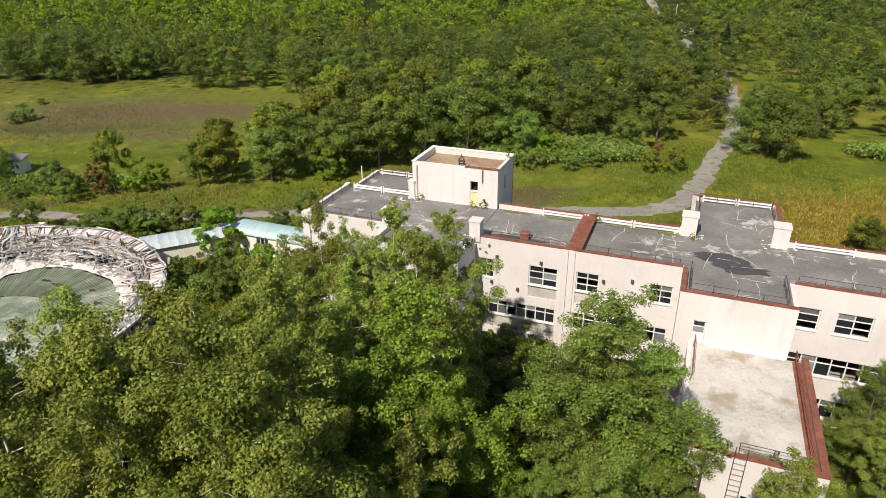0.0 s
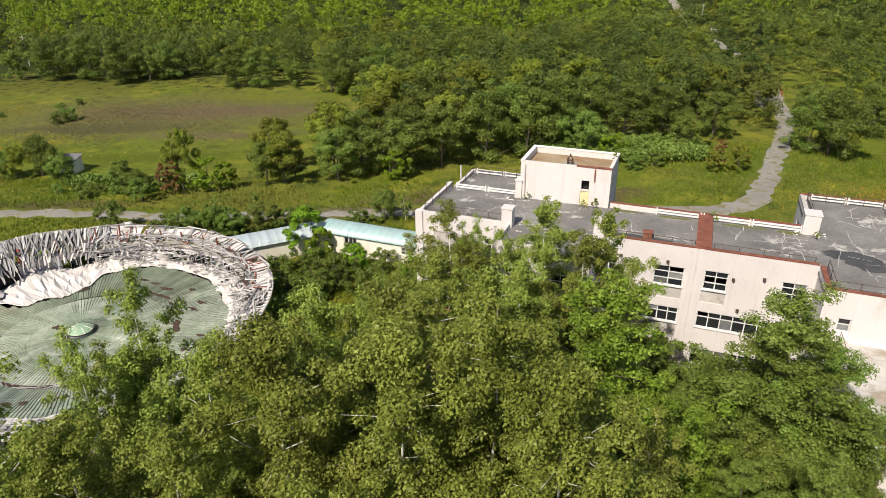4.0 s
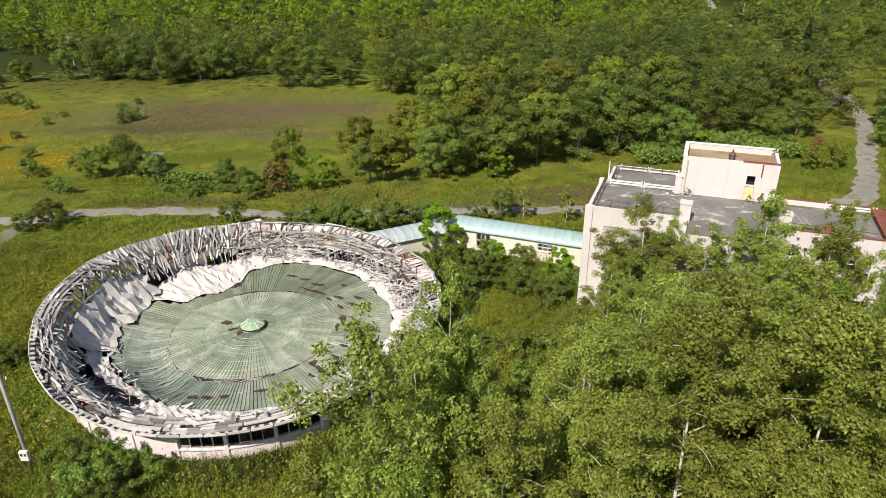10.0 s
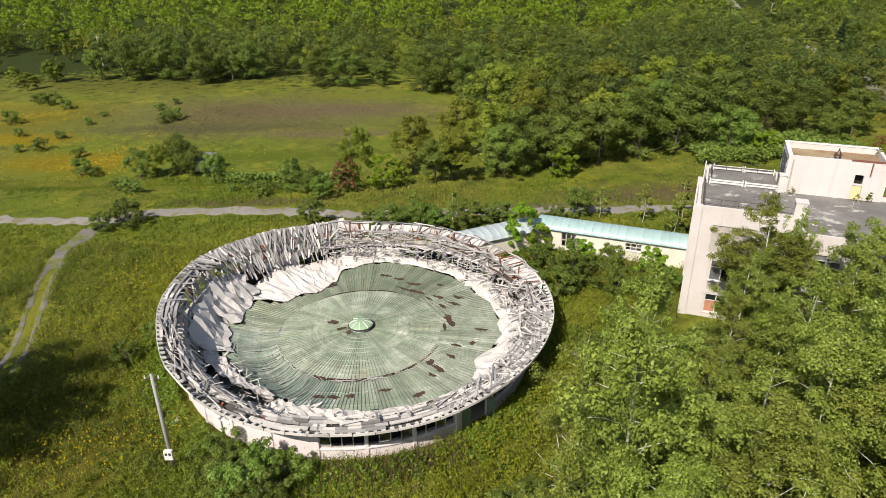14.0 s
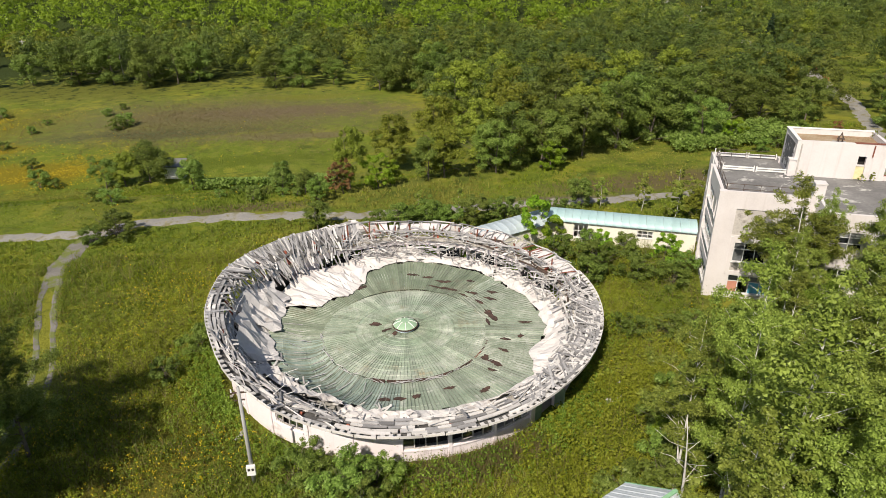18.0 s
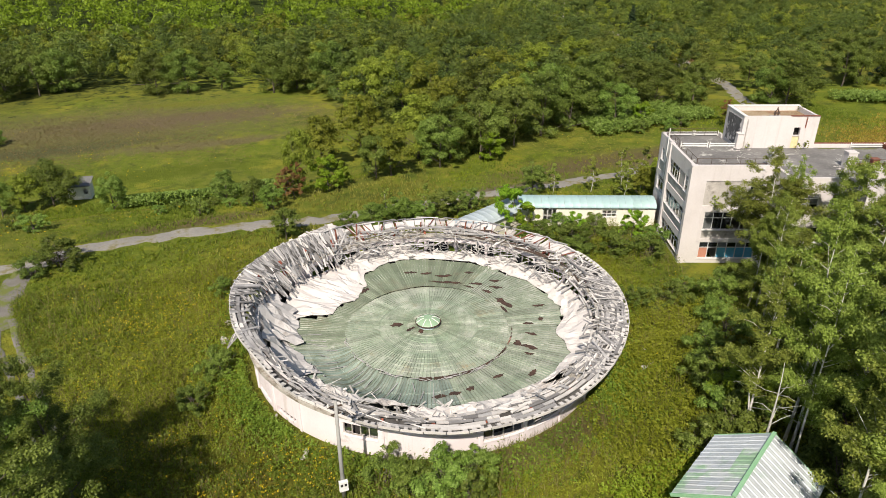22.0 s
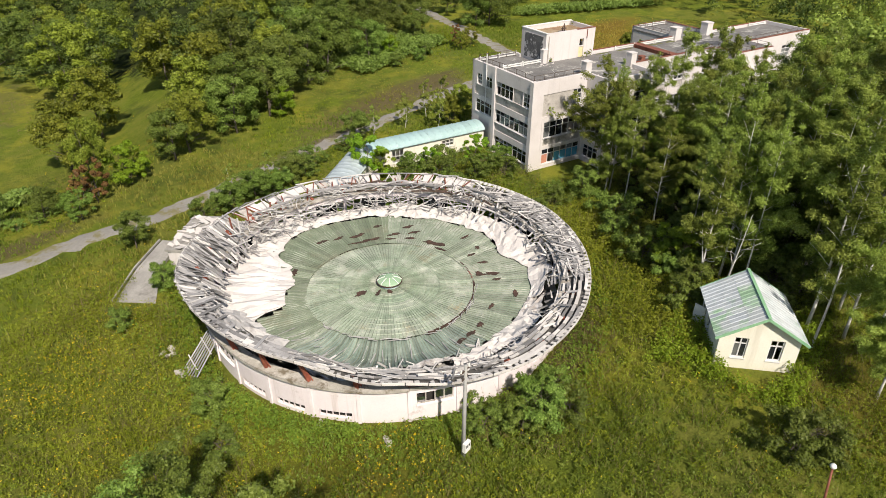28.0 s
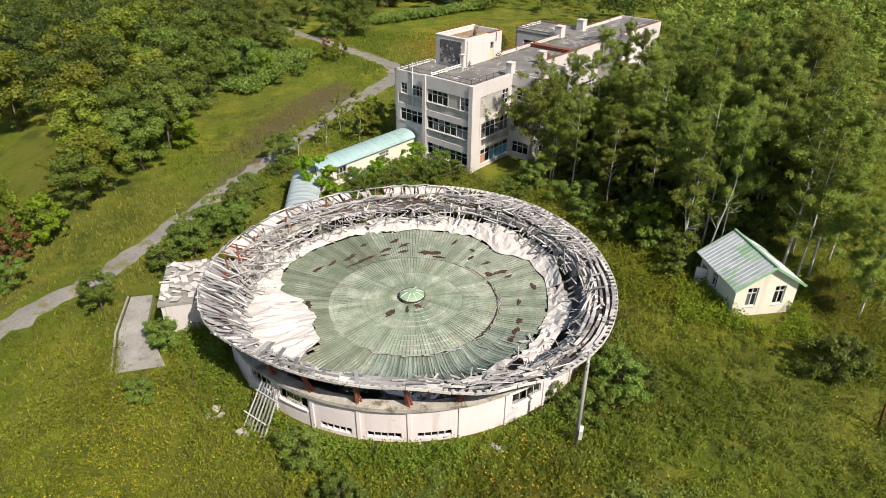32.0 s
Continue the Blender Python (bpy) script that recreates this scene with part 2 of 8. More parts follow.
HOUSE_GREEN = surface("flaking_green_roof_paint", [(0.3, (0.22, 0.38, 0.24)), (0.6, (0.32, 0.48, 0.33))], 0.9, 9, 0.55, 0.1, piece=0.1, stain=(0.50, 0.54, 0.55), stain_scale=0.35, stain_cut=(0.44, 0.54))
HOUSE_GREY = surface("bare_zinc_roof", [(0.3, (0.42, 0.47, 0.50)), (0.6, (0.58, 0.62, 0.65))], 0.9, 9, 0.5, 0.1, metal=0.2, piece=0.1, stain=(0.32, 0.44, 0.36), stain_scale=0.5, stain_cut=(0.56, 0.68))
GREEN_TRIM = surface("green_trim_paint", [(0.3, (0.16, 0.36, 0.20)), (0.6, (0.25, 0.46, 0.28))], 1.5, 12, 0.6, 0.1)
DOOR_GREEN = surface("green_door_paint", [(0.3, (0.14, 0.24, 0.16)), (0.6, (0.26, 0.36, 0.25))], 2, 12, 0.7, 0.2)
# near black: unlit insides painted dark, and the meter dials
DARK = surface("unlit_inside_and_dial_black", [(0.3, (0.015, 0.014, 0.013)), (0.7, (0.045, 0.04, 0.037))], 1, 6, 0.95, 0.1)
ORANGE = surface("faded_orange_panel", [(0.3, (0.42, 0.16, 0.10)), (0.7, (0.56, 0.28, 0.20))], 1, 9, 0.7, 0.1)
BLUE = surface("blue_panel", [(0.3, (0.05, 0.30, 0.48)), (0.7, (0.12, 0.42, 0.60))], 1, 9, 0.7, 0.1)
ASPHALT = surface("worn_asphalt", [(0.3, (0.16, 0.152, 0.138)), (0.5, (0.235, 0.225, 0.205)), (0.7, (0.33, 0.315, 0.285))], 0.25, 3, 0.95, 0.3, stain=(0.17, 0.155, 0.075), stain_scale=0.5, stain_cut=(0.50, 0.60))
GRAVEL = surface("gravel", [(0.3, (0.10, 0.095, 0.085)), (0.5, (0.155, 0.145, 0.13)), (0.7, (0.235, 0.225, 0.21))], 0.4, 8, 0.95, 0.4, stain=(0.12, 0.14, 0.03), stain_scale=0.45, stain_cut=(0.48, 0.56))
BARK = surface("bark", [(0.3, (0.07, 0.055, 0.045)), (0.6, (0.15, 0.125, 0.10))], 3, 20, 0.95, 0.5, world_space=False)
BIRCH = surface("birch_bark", [(0.28, (0.22, 0.20, 0.18)), (0.42, (0.56, 0.54, 0.50)), (0.7, (0.74, 0.72, 0.68))], 2, 9, 0.85, 0.3, stain=(0.10, 0.09, 0.08), stain_scale=3.0, stain_cut=(0.60, 0.66), world_space=False)
POLE_GREY = surface("grey_pole", [(0.3, (0.26, 0.26, 0.25)), (0.7, (0.4, 0.4, 0.39))], 1, 9, 0.8, 0.2)
LEAF_BIRCH = foliage("birch_leaves", (0.080, 0.120, 0.018), (0.212, 0.272, 0.048), (0.37, 0.445, 0.105), 0.34)
LEAF_GREEN = foliage("broad_leaves", (0.064, 0.110, 0.017), (0.145, 0.218, 0.037), (0.27, 0.355, 0.09), 0.28)
LEAF_DARK = foliage("dark_leaves", (0.05, 0.085, 0.014), (0.112, 0.160, 0.028), (0.21, 0.265, 0.06), 0.26)
LEAF_BRIGHT = foliage("bright_leaves", (0.11, 0.19, 0.012), (0.20, 0.33, 0.025), (0.30, 0.44, 0.05), 0.4)
LEAF_GOLD = foliage("yellowing_leaves", (0.09, 0.11, 0.014), (0.18, 0.19, 0.025), (0.28, 0.27, 0.05))
LEAF_RED = foliage("reddening_leaves", (0.08, 0.08, 0.02), (0.20, 0.10, 0.04), (0.30, 0.19, 0.07))
LEAF_KNOT = foliage("knotweed_leaves", (0.10, 0.155, 0.025), (0.185, 0.265, 0.055), (0.28, 0.36, 0.10), 0.35)
REED_GOLD = foliage("golden_dry_grass", (0.17, 0.12, 0.02), (0.30, 0.215, 0.045), (0.40, 0.30, 0.08), 0.25)
LEAF_PINE = foliage("needles", (0.014, 0.035, 0.014), (0.028, 0.06, 0.024), (0.05, 0.09, 0.04), 0.1)
LEAF_MAPLE = foliage("fresh_leaves", (0.070, 0.125, 0.014), (0.145, 0.235, 0.026), (0.28, 0.39, 0.06), 0.30)
LEAF_HILL = foliage("hillside_leaves", (0.085, 0.165, 0.012), (0.185, 0.31, 0.022), (0.28, 0.41, 0.045), 0.28, mottle=1.0, grain=0.5)
LEAF_WOODS = foliage("woodland_leaves", (0.050, 0.085, 0.014), (0.120, 0.165, 0.028), (0.23, 0.27, 0.06), 0.25, mottle=0.8, grain=0.6)
# dark leaves: darker trees, and trees under a painted cloud shadow
LEAF_WOODS_DARK_CLOUDED = foliage("dark_and_clouded_woodland_leaves", (0.034, 0.066, 0.014), (0.080, 0.128, 0.026), (0.15, 0.205, 0.045), 0.22, mottle=0.8, grain=0.6)
LEAF_WOODS_PALE = foliage("olive_woodland_leaves", (0.076, 0.104, 0.012), (0.165, 0.205, 0.024), (0.28, 0.315, 0.05), 0.25, mottle=0.8, grain=0.6)
GRASS = foliage("tall_weeds", (0.105, 0.160, 0.012), (0.215, 0.295, 0.024), (0.36, 0.44, 0.06), 0.42, grain=0.45)
LEAF_WEED_DARK = foliage("dark_weeds", (0.075, 0.120, 0.014), (0.160, 0.230, 0.030), (0.28, 0.36, 0.065), 0.38, grain=0.45)
LEAF_WEED_PALE = foliage("pale_weeds", (0.14, 0.17, 0.014), (0.265, 0.315, 0.032), (0.39, 0.43, 0.07), 0.40, grain=0.45)
REED_OLIVE = foliage("olive_grass", (0.11, 0.11, 0.02), (0.20, 0.195, 0.04), (0.31, 0.29, 0.08), 0.3)
FLOWER = foliage("goldenrod_flowers", (0.32, 0.22, 0.012), (0.48, 0.34, 0.02), (0.60, 0.46, 0.05), 0.2)
REED = foliage("dry_grass", (0.15, 0.13, 0.05), (0.215, 0.185, 0.08), (0.28, 0.24, 0.115), 0.25, grain=0.5)
GLASS = nodes_of("window_glass")[0]
_b = GLASS.node_tree.nodes["Principled BSDF"]
_b.inputs["Base Color"].default_value, _b.inputs["Roughness"].default_value = (0.03, 0.035, 0.04, 1), 0.06
_b.inputs["Transmission Weight"].default_value = 0.35


def ground_material():
    """Meadow soil and turf: green, with a reedy brown hollow, golden weeds and dry patches where they grow, and dark
    under the woods.
    """
    m, n, k, b = nodes_of("meadow")
    pos = n.new("ShaderNodeNewGeometry").outputs["Position"]
    big, mid, small = noise_node(n, k, pos, 0.035, 5), noise_node(n, k, pos, 0.35, 6, 0.7), noise_node(n, k, pos, 3.0, 6, 0.75)
    r = ramp(n, [(0.30, (0.065, 0.095, 0.012)), (0.5, (0.130, 0.170, 0.020)), (0.72, (0.22, 0.25, 0.04))])
    k.new(mix_node(n, k, mid.outputs[0], small.outputs[0], 0.5), r.inputs[0])
    dry = ramp(n, [(0.46, (0, 0, 0)), (0.66, (0.75, 0.75, 0.75))])
    k.new(mix_node(n, k, big.outputs[0], mid.outputs[0], 0.35), dry.inputs[0])
    col = mix_node(n, k, r.outputs[0], (0.175, 0.155, 0.045), dry.outputs[0])
    drift, shade_ = noise_node(n, k, pos, 0.11, 7, 0.65), noise_node(n, k, pos, 0.17, 7, 0.7)
    for src, cut_, tint in ((drift, (0.51, 0.60), (0.235, 0.235, 0.032)), (shade_, (0.53, 0.62), (0.070, 0.095, 0.018))):
        c_ = ramp(n, [(cut_[0], (0, 0, 0)), (cut_[1], (0.8, 0.8, 0.8))])
        k.new(src.outputs[0], c_.inputs[0])
        col = mix_node(n, k, col, tint, c_.outputs[0])
    # near-black ellipses: forest floor with the woods' shade in its colour
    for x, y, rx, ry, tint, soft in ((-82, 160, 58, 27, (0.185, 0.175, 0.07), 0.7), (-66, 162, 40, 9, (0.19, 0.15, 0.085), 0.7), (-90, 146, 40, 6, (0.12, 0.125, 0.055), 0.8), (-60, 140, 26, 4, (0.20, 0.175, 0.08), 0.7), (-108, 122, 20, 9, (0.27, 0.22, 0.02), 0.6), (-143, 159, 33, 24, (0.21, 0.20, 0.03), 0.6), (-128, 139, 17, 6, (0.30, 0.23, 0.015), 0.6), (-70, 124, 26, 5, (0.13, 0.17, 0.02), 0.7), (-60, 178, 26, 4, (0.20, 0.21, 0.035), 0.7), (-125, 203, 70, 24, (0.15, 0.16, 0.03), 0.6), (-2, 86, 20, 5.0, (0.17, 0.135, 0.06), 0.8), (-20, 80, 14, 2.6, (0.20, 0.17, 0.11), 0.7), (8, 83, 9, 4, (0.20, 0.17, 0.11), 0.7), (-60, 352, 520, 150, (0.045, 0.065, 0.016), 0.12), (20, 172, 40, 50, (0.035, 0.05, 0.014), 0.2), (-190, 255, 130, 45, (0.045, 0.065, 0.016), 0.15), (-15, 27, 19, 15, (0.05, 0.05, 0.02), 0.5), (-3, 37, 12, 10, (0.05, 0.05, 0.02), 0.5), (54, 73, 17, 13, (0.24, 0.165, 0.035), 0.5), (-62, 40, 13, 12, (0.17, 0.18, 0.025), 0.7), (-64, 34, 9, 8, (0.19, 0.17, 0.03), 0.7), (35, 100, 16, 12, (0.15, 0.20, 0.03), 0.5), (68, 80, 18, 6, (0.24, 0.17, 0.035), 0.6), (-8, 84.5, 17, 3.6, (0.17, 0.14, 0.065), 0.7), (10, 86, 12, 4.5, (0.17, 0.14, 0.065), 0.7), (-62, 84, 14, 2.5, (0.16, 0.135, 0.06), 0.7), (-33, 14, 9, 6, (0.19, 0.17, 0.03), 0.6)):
        mp = n.new("ShaderNodeMapping")
        mp.vector_type = "TEXTURE"
        mp.inputs["Location"].default_value, mp.inputs["Scale"].default_value = (x, y, 0), (rx, ry, 400)
        k.new(pos, mp.inputs["Vector"])
        ln = n.new("ShaderNodeVectorMath")
        ln.operation = "LENGTH"
        k.new(mp.outputs[0], ln.inputs[0])
        edge = math_node(n, k, "ADD", ln.outputs["Value"], math_node(n, k, "MULTIPLY_ADD", mid.outputs[0], 1.6, -0.8))
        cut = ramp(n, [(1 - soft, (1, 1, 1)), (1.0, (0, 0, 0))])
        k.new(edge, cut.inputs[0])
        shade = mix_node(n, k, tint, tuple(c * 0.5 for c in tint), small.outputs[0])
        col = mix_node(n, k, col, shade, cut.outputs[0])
    k.new(col, b.inputs["Base Color"])
    b.inputs["Roughness"].default_value, b.inputs["Specular IOR Level"].default_value = 0.95, 0.1
    bp = n.new("ShaderNodeBump")
    bp.inputs["Strength"].default_value, bp.inputs["Distance"].default_value = 0.9, 0.4
    k.new(small.outputs[0], bp.inputs["Height"])
    k.new(bp.outputs[0], b.inputs["Normal"])
    return m


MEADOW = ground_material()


# ---- shapes ----
class Geo:
    """Vertices and faces gathered for one mesh."""

    def __init__(self):
        self.v, self.f = [], []

    def add(self, verts, faces):
        o = len(self.v)
        self.v += [tuple(p) for p in verts]
        self.f += [tuple(i + o for i in q) for q in faces]
        return self

    def box(self, a, b):
        """A box between two corners."""
        (x0, y0, z0), (x1, y1, z1) = a, b
        return self.add([(x0, y0, z0), (x1, y0, z0), (x1, y1, z0), (x0, y1, z0), (x0, y0, z1), (x1, y0, z1), (x1, y1, z1), (x0, y1, z1)], BOX)

    def beam(self, a, b, w, h, roll=0.0, taper=1.0):
        """A timber from a to b, w across and h deep."""
        a, b = Vector(a), Vector(b)
        d = (b - a).normalized()
        s = d.cross(Vector((0, 0, 1)))
        s = s.normalized() if s.length > 1e-4 else Vector((1, 0, 0))
        u = s.cross(d)
        s, u = s * math.cos(roll) + u * math.sin(roll), u * math.cos(roll) - s * math.sin(roll)
        vs = [a + s * (i * w / 2) + u * (j * h / 2) for i, j in ((-1, -1), (1, -1), (1, 1), (-1, 1))]
        vs += [b + s * (i * w / 2 * taper) + u * (j * h / 2) for i, j in ((-1, -1), (1, -1), (1, 1), (-1, 1))]
        return self.add(vs, BOX)

    def tube(self, pts, radii, sides=7):
        pts = [Vector(p) for p in pts]
        o = len(self.v)
        for i, (p, r) in enumerate(zip(pts, radii)):
            d = (pts[min(i + 1, len(pts) - 1)] - pts[max(i - 1, 0)]).normalized()
            s = d.cross(Vector((0.3, 0.9, 0.1))).normalized()
            u = s.cross(d)
            self.v += [tuple(p + (s * math.cos(a) + u * math.sin(a)) * r) for a in (2 * math.pi * j / sides for j in range(sides))]
        for i in range(len(pts) - 1):
            for j in range(sides):
                q = (j + 1) % sides
                self.f.append((o + i * sides + j, o + i * sides + q, o + (i + 1) * sides + q, o + (i + 1) * sides + j))
        self.f.append(tuple(o + j for j in reversed(range(sides))))
        self.f.append(tuple(o + (len(pts) - 1) * sides + j for j in range(sides)))
        return self

    def mesh(self, name, material, smooth=False):
        me = bpy.data.meshes.new(name)
        me.from_pydata(self.v, [], self.f)
        me.materials.append(material)
        if smooth:
            me.polygons.foreach_set("use_smooth", [True] * len(me.polygons))
        me.update()
        return me


BOX = [(3, 2, 1, 0), (4, 5, 6, 7), (0, 1, 5, 4), (1, 2, 6, 5), (2, 3, 7, 6), (3, 0, 4, 7)]


def part(name, geo, material, parent, label="", smooth=False):
    """One mesh object under a thing or a part."""
    ob = new(name, geo.mesh(name, material, smooth))
    ob.parent = parent
    if label:
        ob["label"] = label
    return ob


def thing(name, m, label, category, group="", kind=""):
    ob = new(name)
    ob.matrix_basis = m
    ob.empty_display_size = 0.3
    return tagged(ob, label, category, group, kind)


def fast_mesh(name, verts, faces, material, smooth=False):
    """A mesh from numpy arrays; faces all have the same number of corners."""
    me = bpy.data.meshes.new(name)
    n, c = faces.shape
    me.vertices.add(len(verts))
    me.vertices.foreach_set("co", np.ascontiguousarray(verts, np.float32).ravel())
    me.loops.add(n * c)
    me.loops.foreach_set("vertex_index", np.ascontiguousarray(faces, np.int32).ravel())
    me.polygons.add(n)
    me.polygons.foreach_set("loop_start", np.arange(0, n * c, c, dtype=np.int32))
    if smooth:
        me.polygons.foreach_set("use_smooth", np.ones(n, bool))
    me.materials.append(material)
    me.update(calc_edges=True)
    return me


# ---- ground ----
GYM = Vector((-42.5, 49.2, 0))


def smooth(t):
    t = np.clip(t, 0, 1)
    return t * t * (3 - 2 * t)


def land(x, y):
    """The height of the ground: level round the school, a river flat some metres lower to the north-west, then the hill."""
    x, y = np.asarray(x, float), np.asarray(y, float)
    south = 1.3 * smooth((46 - y) / 24) * smooth((np.hypot(x + 42.5, y - 49.2) - 16) / 9) * smooth((12 - x) / 20)
    flat = smooth((-28 - x + 0.55 * np.minimum(y - 90, 170)) / 22)
    drop = -5.8 * smooth((y - 87) / 24) * flat
    hill = 0.13 * np.clip(y - 245 - 40 * flat - 12 * np.sin(x / 70), 0, 300) + 0.20 * np.clip(x - 190 + 0.3 * y, 0, 220) * smooth((330 - y) / 200)
    ripple = 0.22 * np.sin(x * 0.21 + 1.3) * np.sin(y * 0.17) * smooth((np.hypot(x + 25, y - 55) - 35) / 30) * smooth((np.abs(y - 79.5) - 3) / 6)
    return south + drop + hill + ripple


def on_flat(x, y):
    """Where something on the lower flat stands, given its place on a level plan."""
    k = 1 - float(land(x, y)) / 32.7
    for _ in range(4):
        k = 1 - min(float(land(-25 + (x + 25) * k, y * k)), 0.0) / 32.7
    return -25 + (x + 25) * k, y * k, k


def axis(near0, near1, step, far0, far1):
    a = np.arange(near0, near1 + step, step)
    lo = near0 - np.geomspace(step, near0 - far0, 26)[::-1]
    hi = a[-1] + np.geomspace(step, far1 - a[-1], 26)
    return np.concatenate([lo, a, hi])


def make_ground():
    xs, ys = axis(-150, 130, 2.5, -2500, 2500), axis(-30, 330, 2.5, -2500, 2500)
    gx, gy = np.meshgrid(xs, ys)
    v = np.stack([gx, gy, land(gx, gy)], -1).reshape(-1, 3)
    nx, ny = len(xs), len(ys)
    i = (np.arange(ny - 1)[:, None] * nx + np.arange(nx - 1)).ravel()
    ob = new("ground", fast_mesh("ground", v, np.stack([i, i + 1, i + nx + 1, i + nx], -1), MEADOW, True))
    return tagged(ob, "overgrown green meadow with brown and golden patches", "meadow", kind="structure")


make_ground()


def ribbon(name, pts, widths, material, label, category, lift=0.03, wob=0.25):
    """A road along a line of points, with ragged edges, laid on the ground."""
    pts = [Vector((*p, 0)) for p in pts]
    fine, wid = [], []
    for i in range(len(pts) - 1):
        p0, p1, p2, p3 = pts[max(i - 1, 0)], pts[i], pts[i + 1], pts[min(i + 2, len(pts) - 1)]
        n = max(2, int((p2 - p1).length / 1.2))
        for j in range(n):
            t = j / n
            fine.append(0.5 * ((2 * p1) + (p2 - p0) * t + (2 * p0 - 5 * p1 + 4 * p2 - p3) * t * t + (3 * p1 - p0 - 3 * p2 + p3) * t ** 3))
            wid.append(widths[i] * (1 - t) + widths[i + 1] * t)
    rng = np.random.default_rng(len(name) + len(pts))
    v, f = [], []
    cols = 7
    for i, (p, w) in enumerate(zip(fine, wid)):
        d = (fine[min(i + 1, len(fine) - 1)] - fine[max(i - 1, 0)]).normalized()
        s = Vector((-d.y, d.x, 0))
        l, r = w / 2 + rng.normal(0, wob * 0.5), w / 2 + rng.normal(0, wob * 0.5)
        for c in range(cols):
            q = p + s * (l - (l + r) * c / (cols - 1))
            v.append((q.x, q.y, float(land(q.x, q.y)) + lift - (0.12 if c in (0, cols - 1) else 0)))
    for i in range(len(fine) - 1):
        for c in range(cols - 1):
            a = i * cols + c
            f.append((a, a + cols, a + cols + 1, a + 1))
    return tagged(new(name, fast_mesh(name, np.array(v), np.array(f), material, True)), label, category, kind="structure")


ribbon("road", [(-112, 81), (-92, 78.8), (-80, 78.2), (-74.5, 80.4), (-63.6, 81.0), (-54, 80.2), (-45, 79.0), (-28, 79.5), (-10, 79.5), (6, 80.0), (20, 79.2), (30.2, 80.5), (37.5, 89.5), (43.2, 99), (50, 110.5), (58, 126), (64, 143), (70, 160), (78, 190), (82, 215), (86, 250), (94, 308), (104, 350), (115, 395), (124, 440)],
       [2.8, 2.9, 3.4, 3.3, 3.3, 3.3, 3.3, 2.8, 2.8, 3.4, 4.4, 4.6, 4.0, 3.8, 3.6, 3.8, 4.4, 4, 4, 5, 4.5, 5, 5, 5, 5], ASPHALT, "cracked grey access road through the meadow", "road", 0.03, 0.6)
ribbon("farm_track", [(-79.5, 77), (-80.0, 71), (-79.4, 65.5), (-78.9, 63)], [3.4, 2.9, 2.3, 1.6], GRAVEL, "pale gravel track leaving the road", "track", 0.045)
for side in (-0.72, 0.72):
    ribbon("track_rut", [(-79.3 + side, 66), (-78.0 + side, 61), (-74.8 + side, 52.5), (-73.2 + side, 47), (-72 + side, 40), (-71 + side, 28), (-70 + side, 10)], [0.75, 0.75, 0.7, 0.65, 0.6, 0.6, 0.6], GRAVEL, "pale gravel wheel rut of the farm track", "track", 0.05, 0.2)
ribbon("gravel_patch", [(58.5, 130), (60, 140), (64, 150), (67, 158)], [2.5, 4.5, 3.8, 2.5], GRAVEL, "pale gravel laid over the road", "gravel", 0.06)


# ---- leaves and trees ----
def leaves(rng, centres, radii, count, size, flat=0.8, squash=0.75, quad=False, power=3.2, wild=0.7):
    """Leaf blades scattered over the skins of clumps."""
    w = radii ** 2
    pick = rng.choice(len(centres), count, p=w / w.sum())
    d = rng.normal(size=(count, 3))
    d /= np.linalg.norm(d, axis=1)[:, None]
    d[:, 2] = np.where(rng.random(count) < 0.45, np.abs(d[:, 2]), d[:, 2])
    c = centres[pick] + d * (radii[pick] * rng.power(power, count))[:, None] * np.array([1, 1, squash])
    nrm = d * (1.25 - flat) + rng.normal(size=(count, 3)) * wild + np.array([0, 0, flat * 0.7])
    nrm /= np.linalg.norm(nrm, axis=1)[:, None]
    a = np.cross(nrm, rng.normal(size=(count, 3)))
    a /= np.linalg.norm(a, axis=1)[:, None]
    b = np.cross(nrm, a)
    s = size * rng.uniform(0.6, 1.35, count)[:, None]
    if quad:
        v = np.stack([c - a * s * 0.55, c + b * s * 0.34 - nrm * s * 0.1, c + a * s * 0.55, c - b * s * 0.34 - nrm * s * 0.1], 1).reshape(-1, 3)
        return v, np.arange(count * 4).reshape(-1, 4)
    v = np.stack([c - a * s * 0.5 - b * s * 0.3, c + a * s * 0.55, c - a * s * 0.35 + b * s * 0.45 - nrm * s * 0.12], 1).reshape(-1, 3)
    return v, np.arange(count * 3).reshape(-1, 3)


def crown_clumps(rng, height, base, radius, n, shape, lump=1.0):
    """Clump centres and sizes through a crown. shape: birch, round, cone."""
    t = rng.random(n) ** (0.85 if shape != "cone" else 1.0)
    if shape == "birch":
        prof = np.sin(np.pi * np.clip(t * 0.86 + 0.13, 0, 1)) ** 0.8
    elif shape == "cone":
        prof = (1 - t) ** 0.9 + 0.05
    else:
        prof = np.sqrt(np.clip(1 - (t * 1.65 - 0.72) ** 2, 0.04, 1))
    ang = rng.uniform(0, 2 * np.pi, n)
    rr = radius * prof * np.sqrt(rng.uniform(0.10, 1.0, n)) * (1 + 0.25 * np.sin(ang * 2 + rng.uniform(0, 6)))
    c = np.stack([rr * np.cos(ang), rr * np.sin(ang), base + t * (height - base) * 0.96], -1)
    return c, radius * lump * rng.uniform(0.11, 0.27, n) * (0.6 + 0.4 * prof)


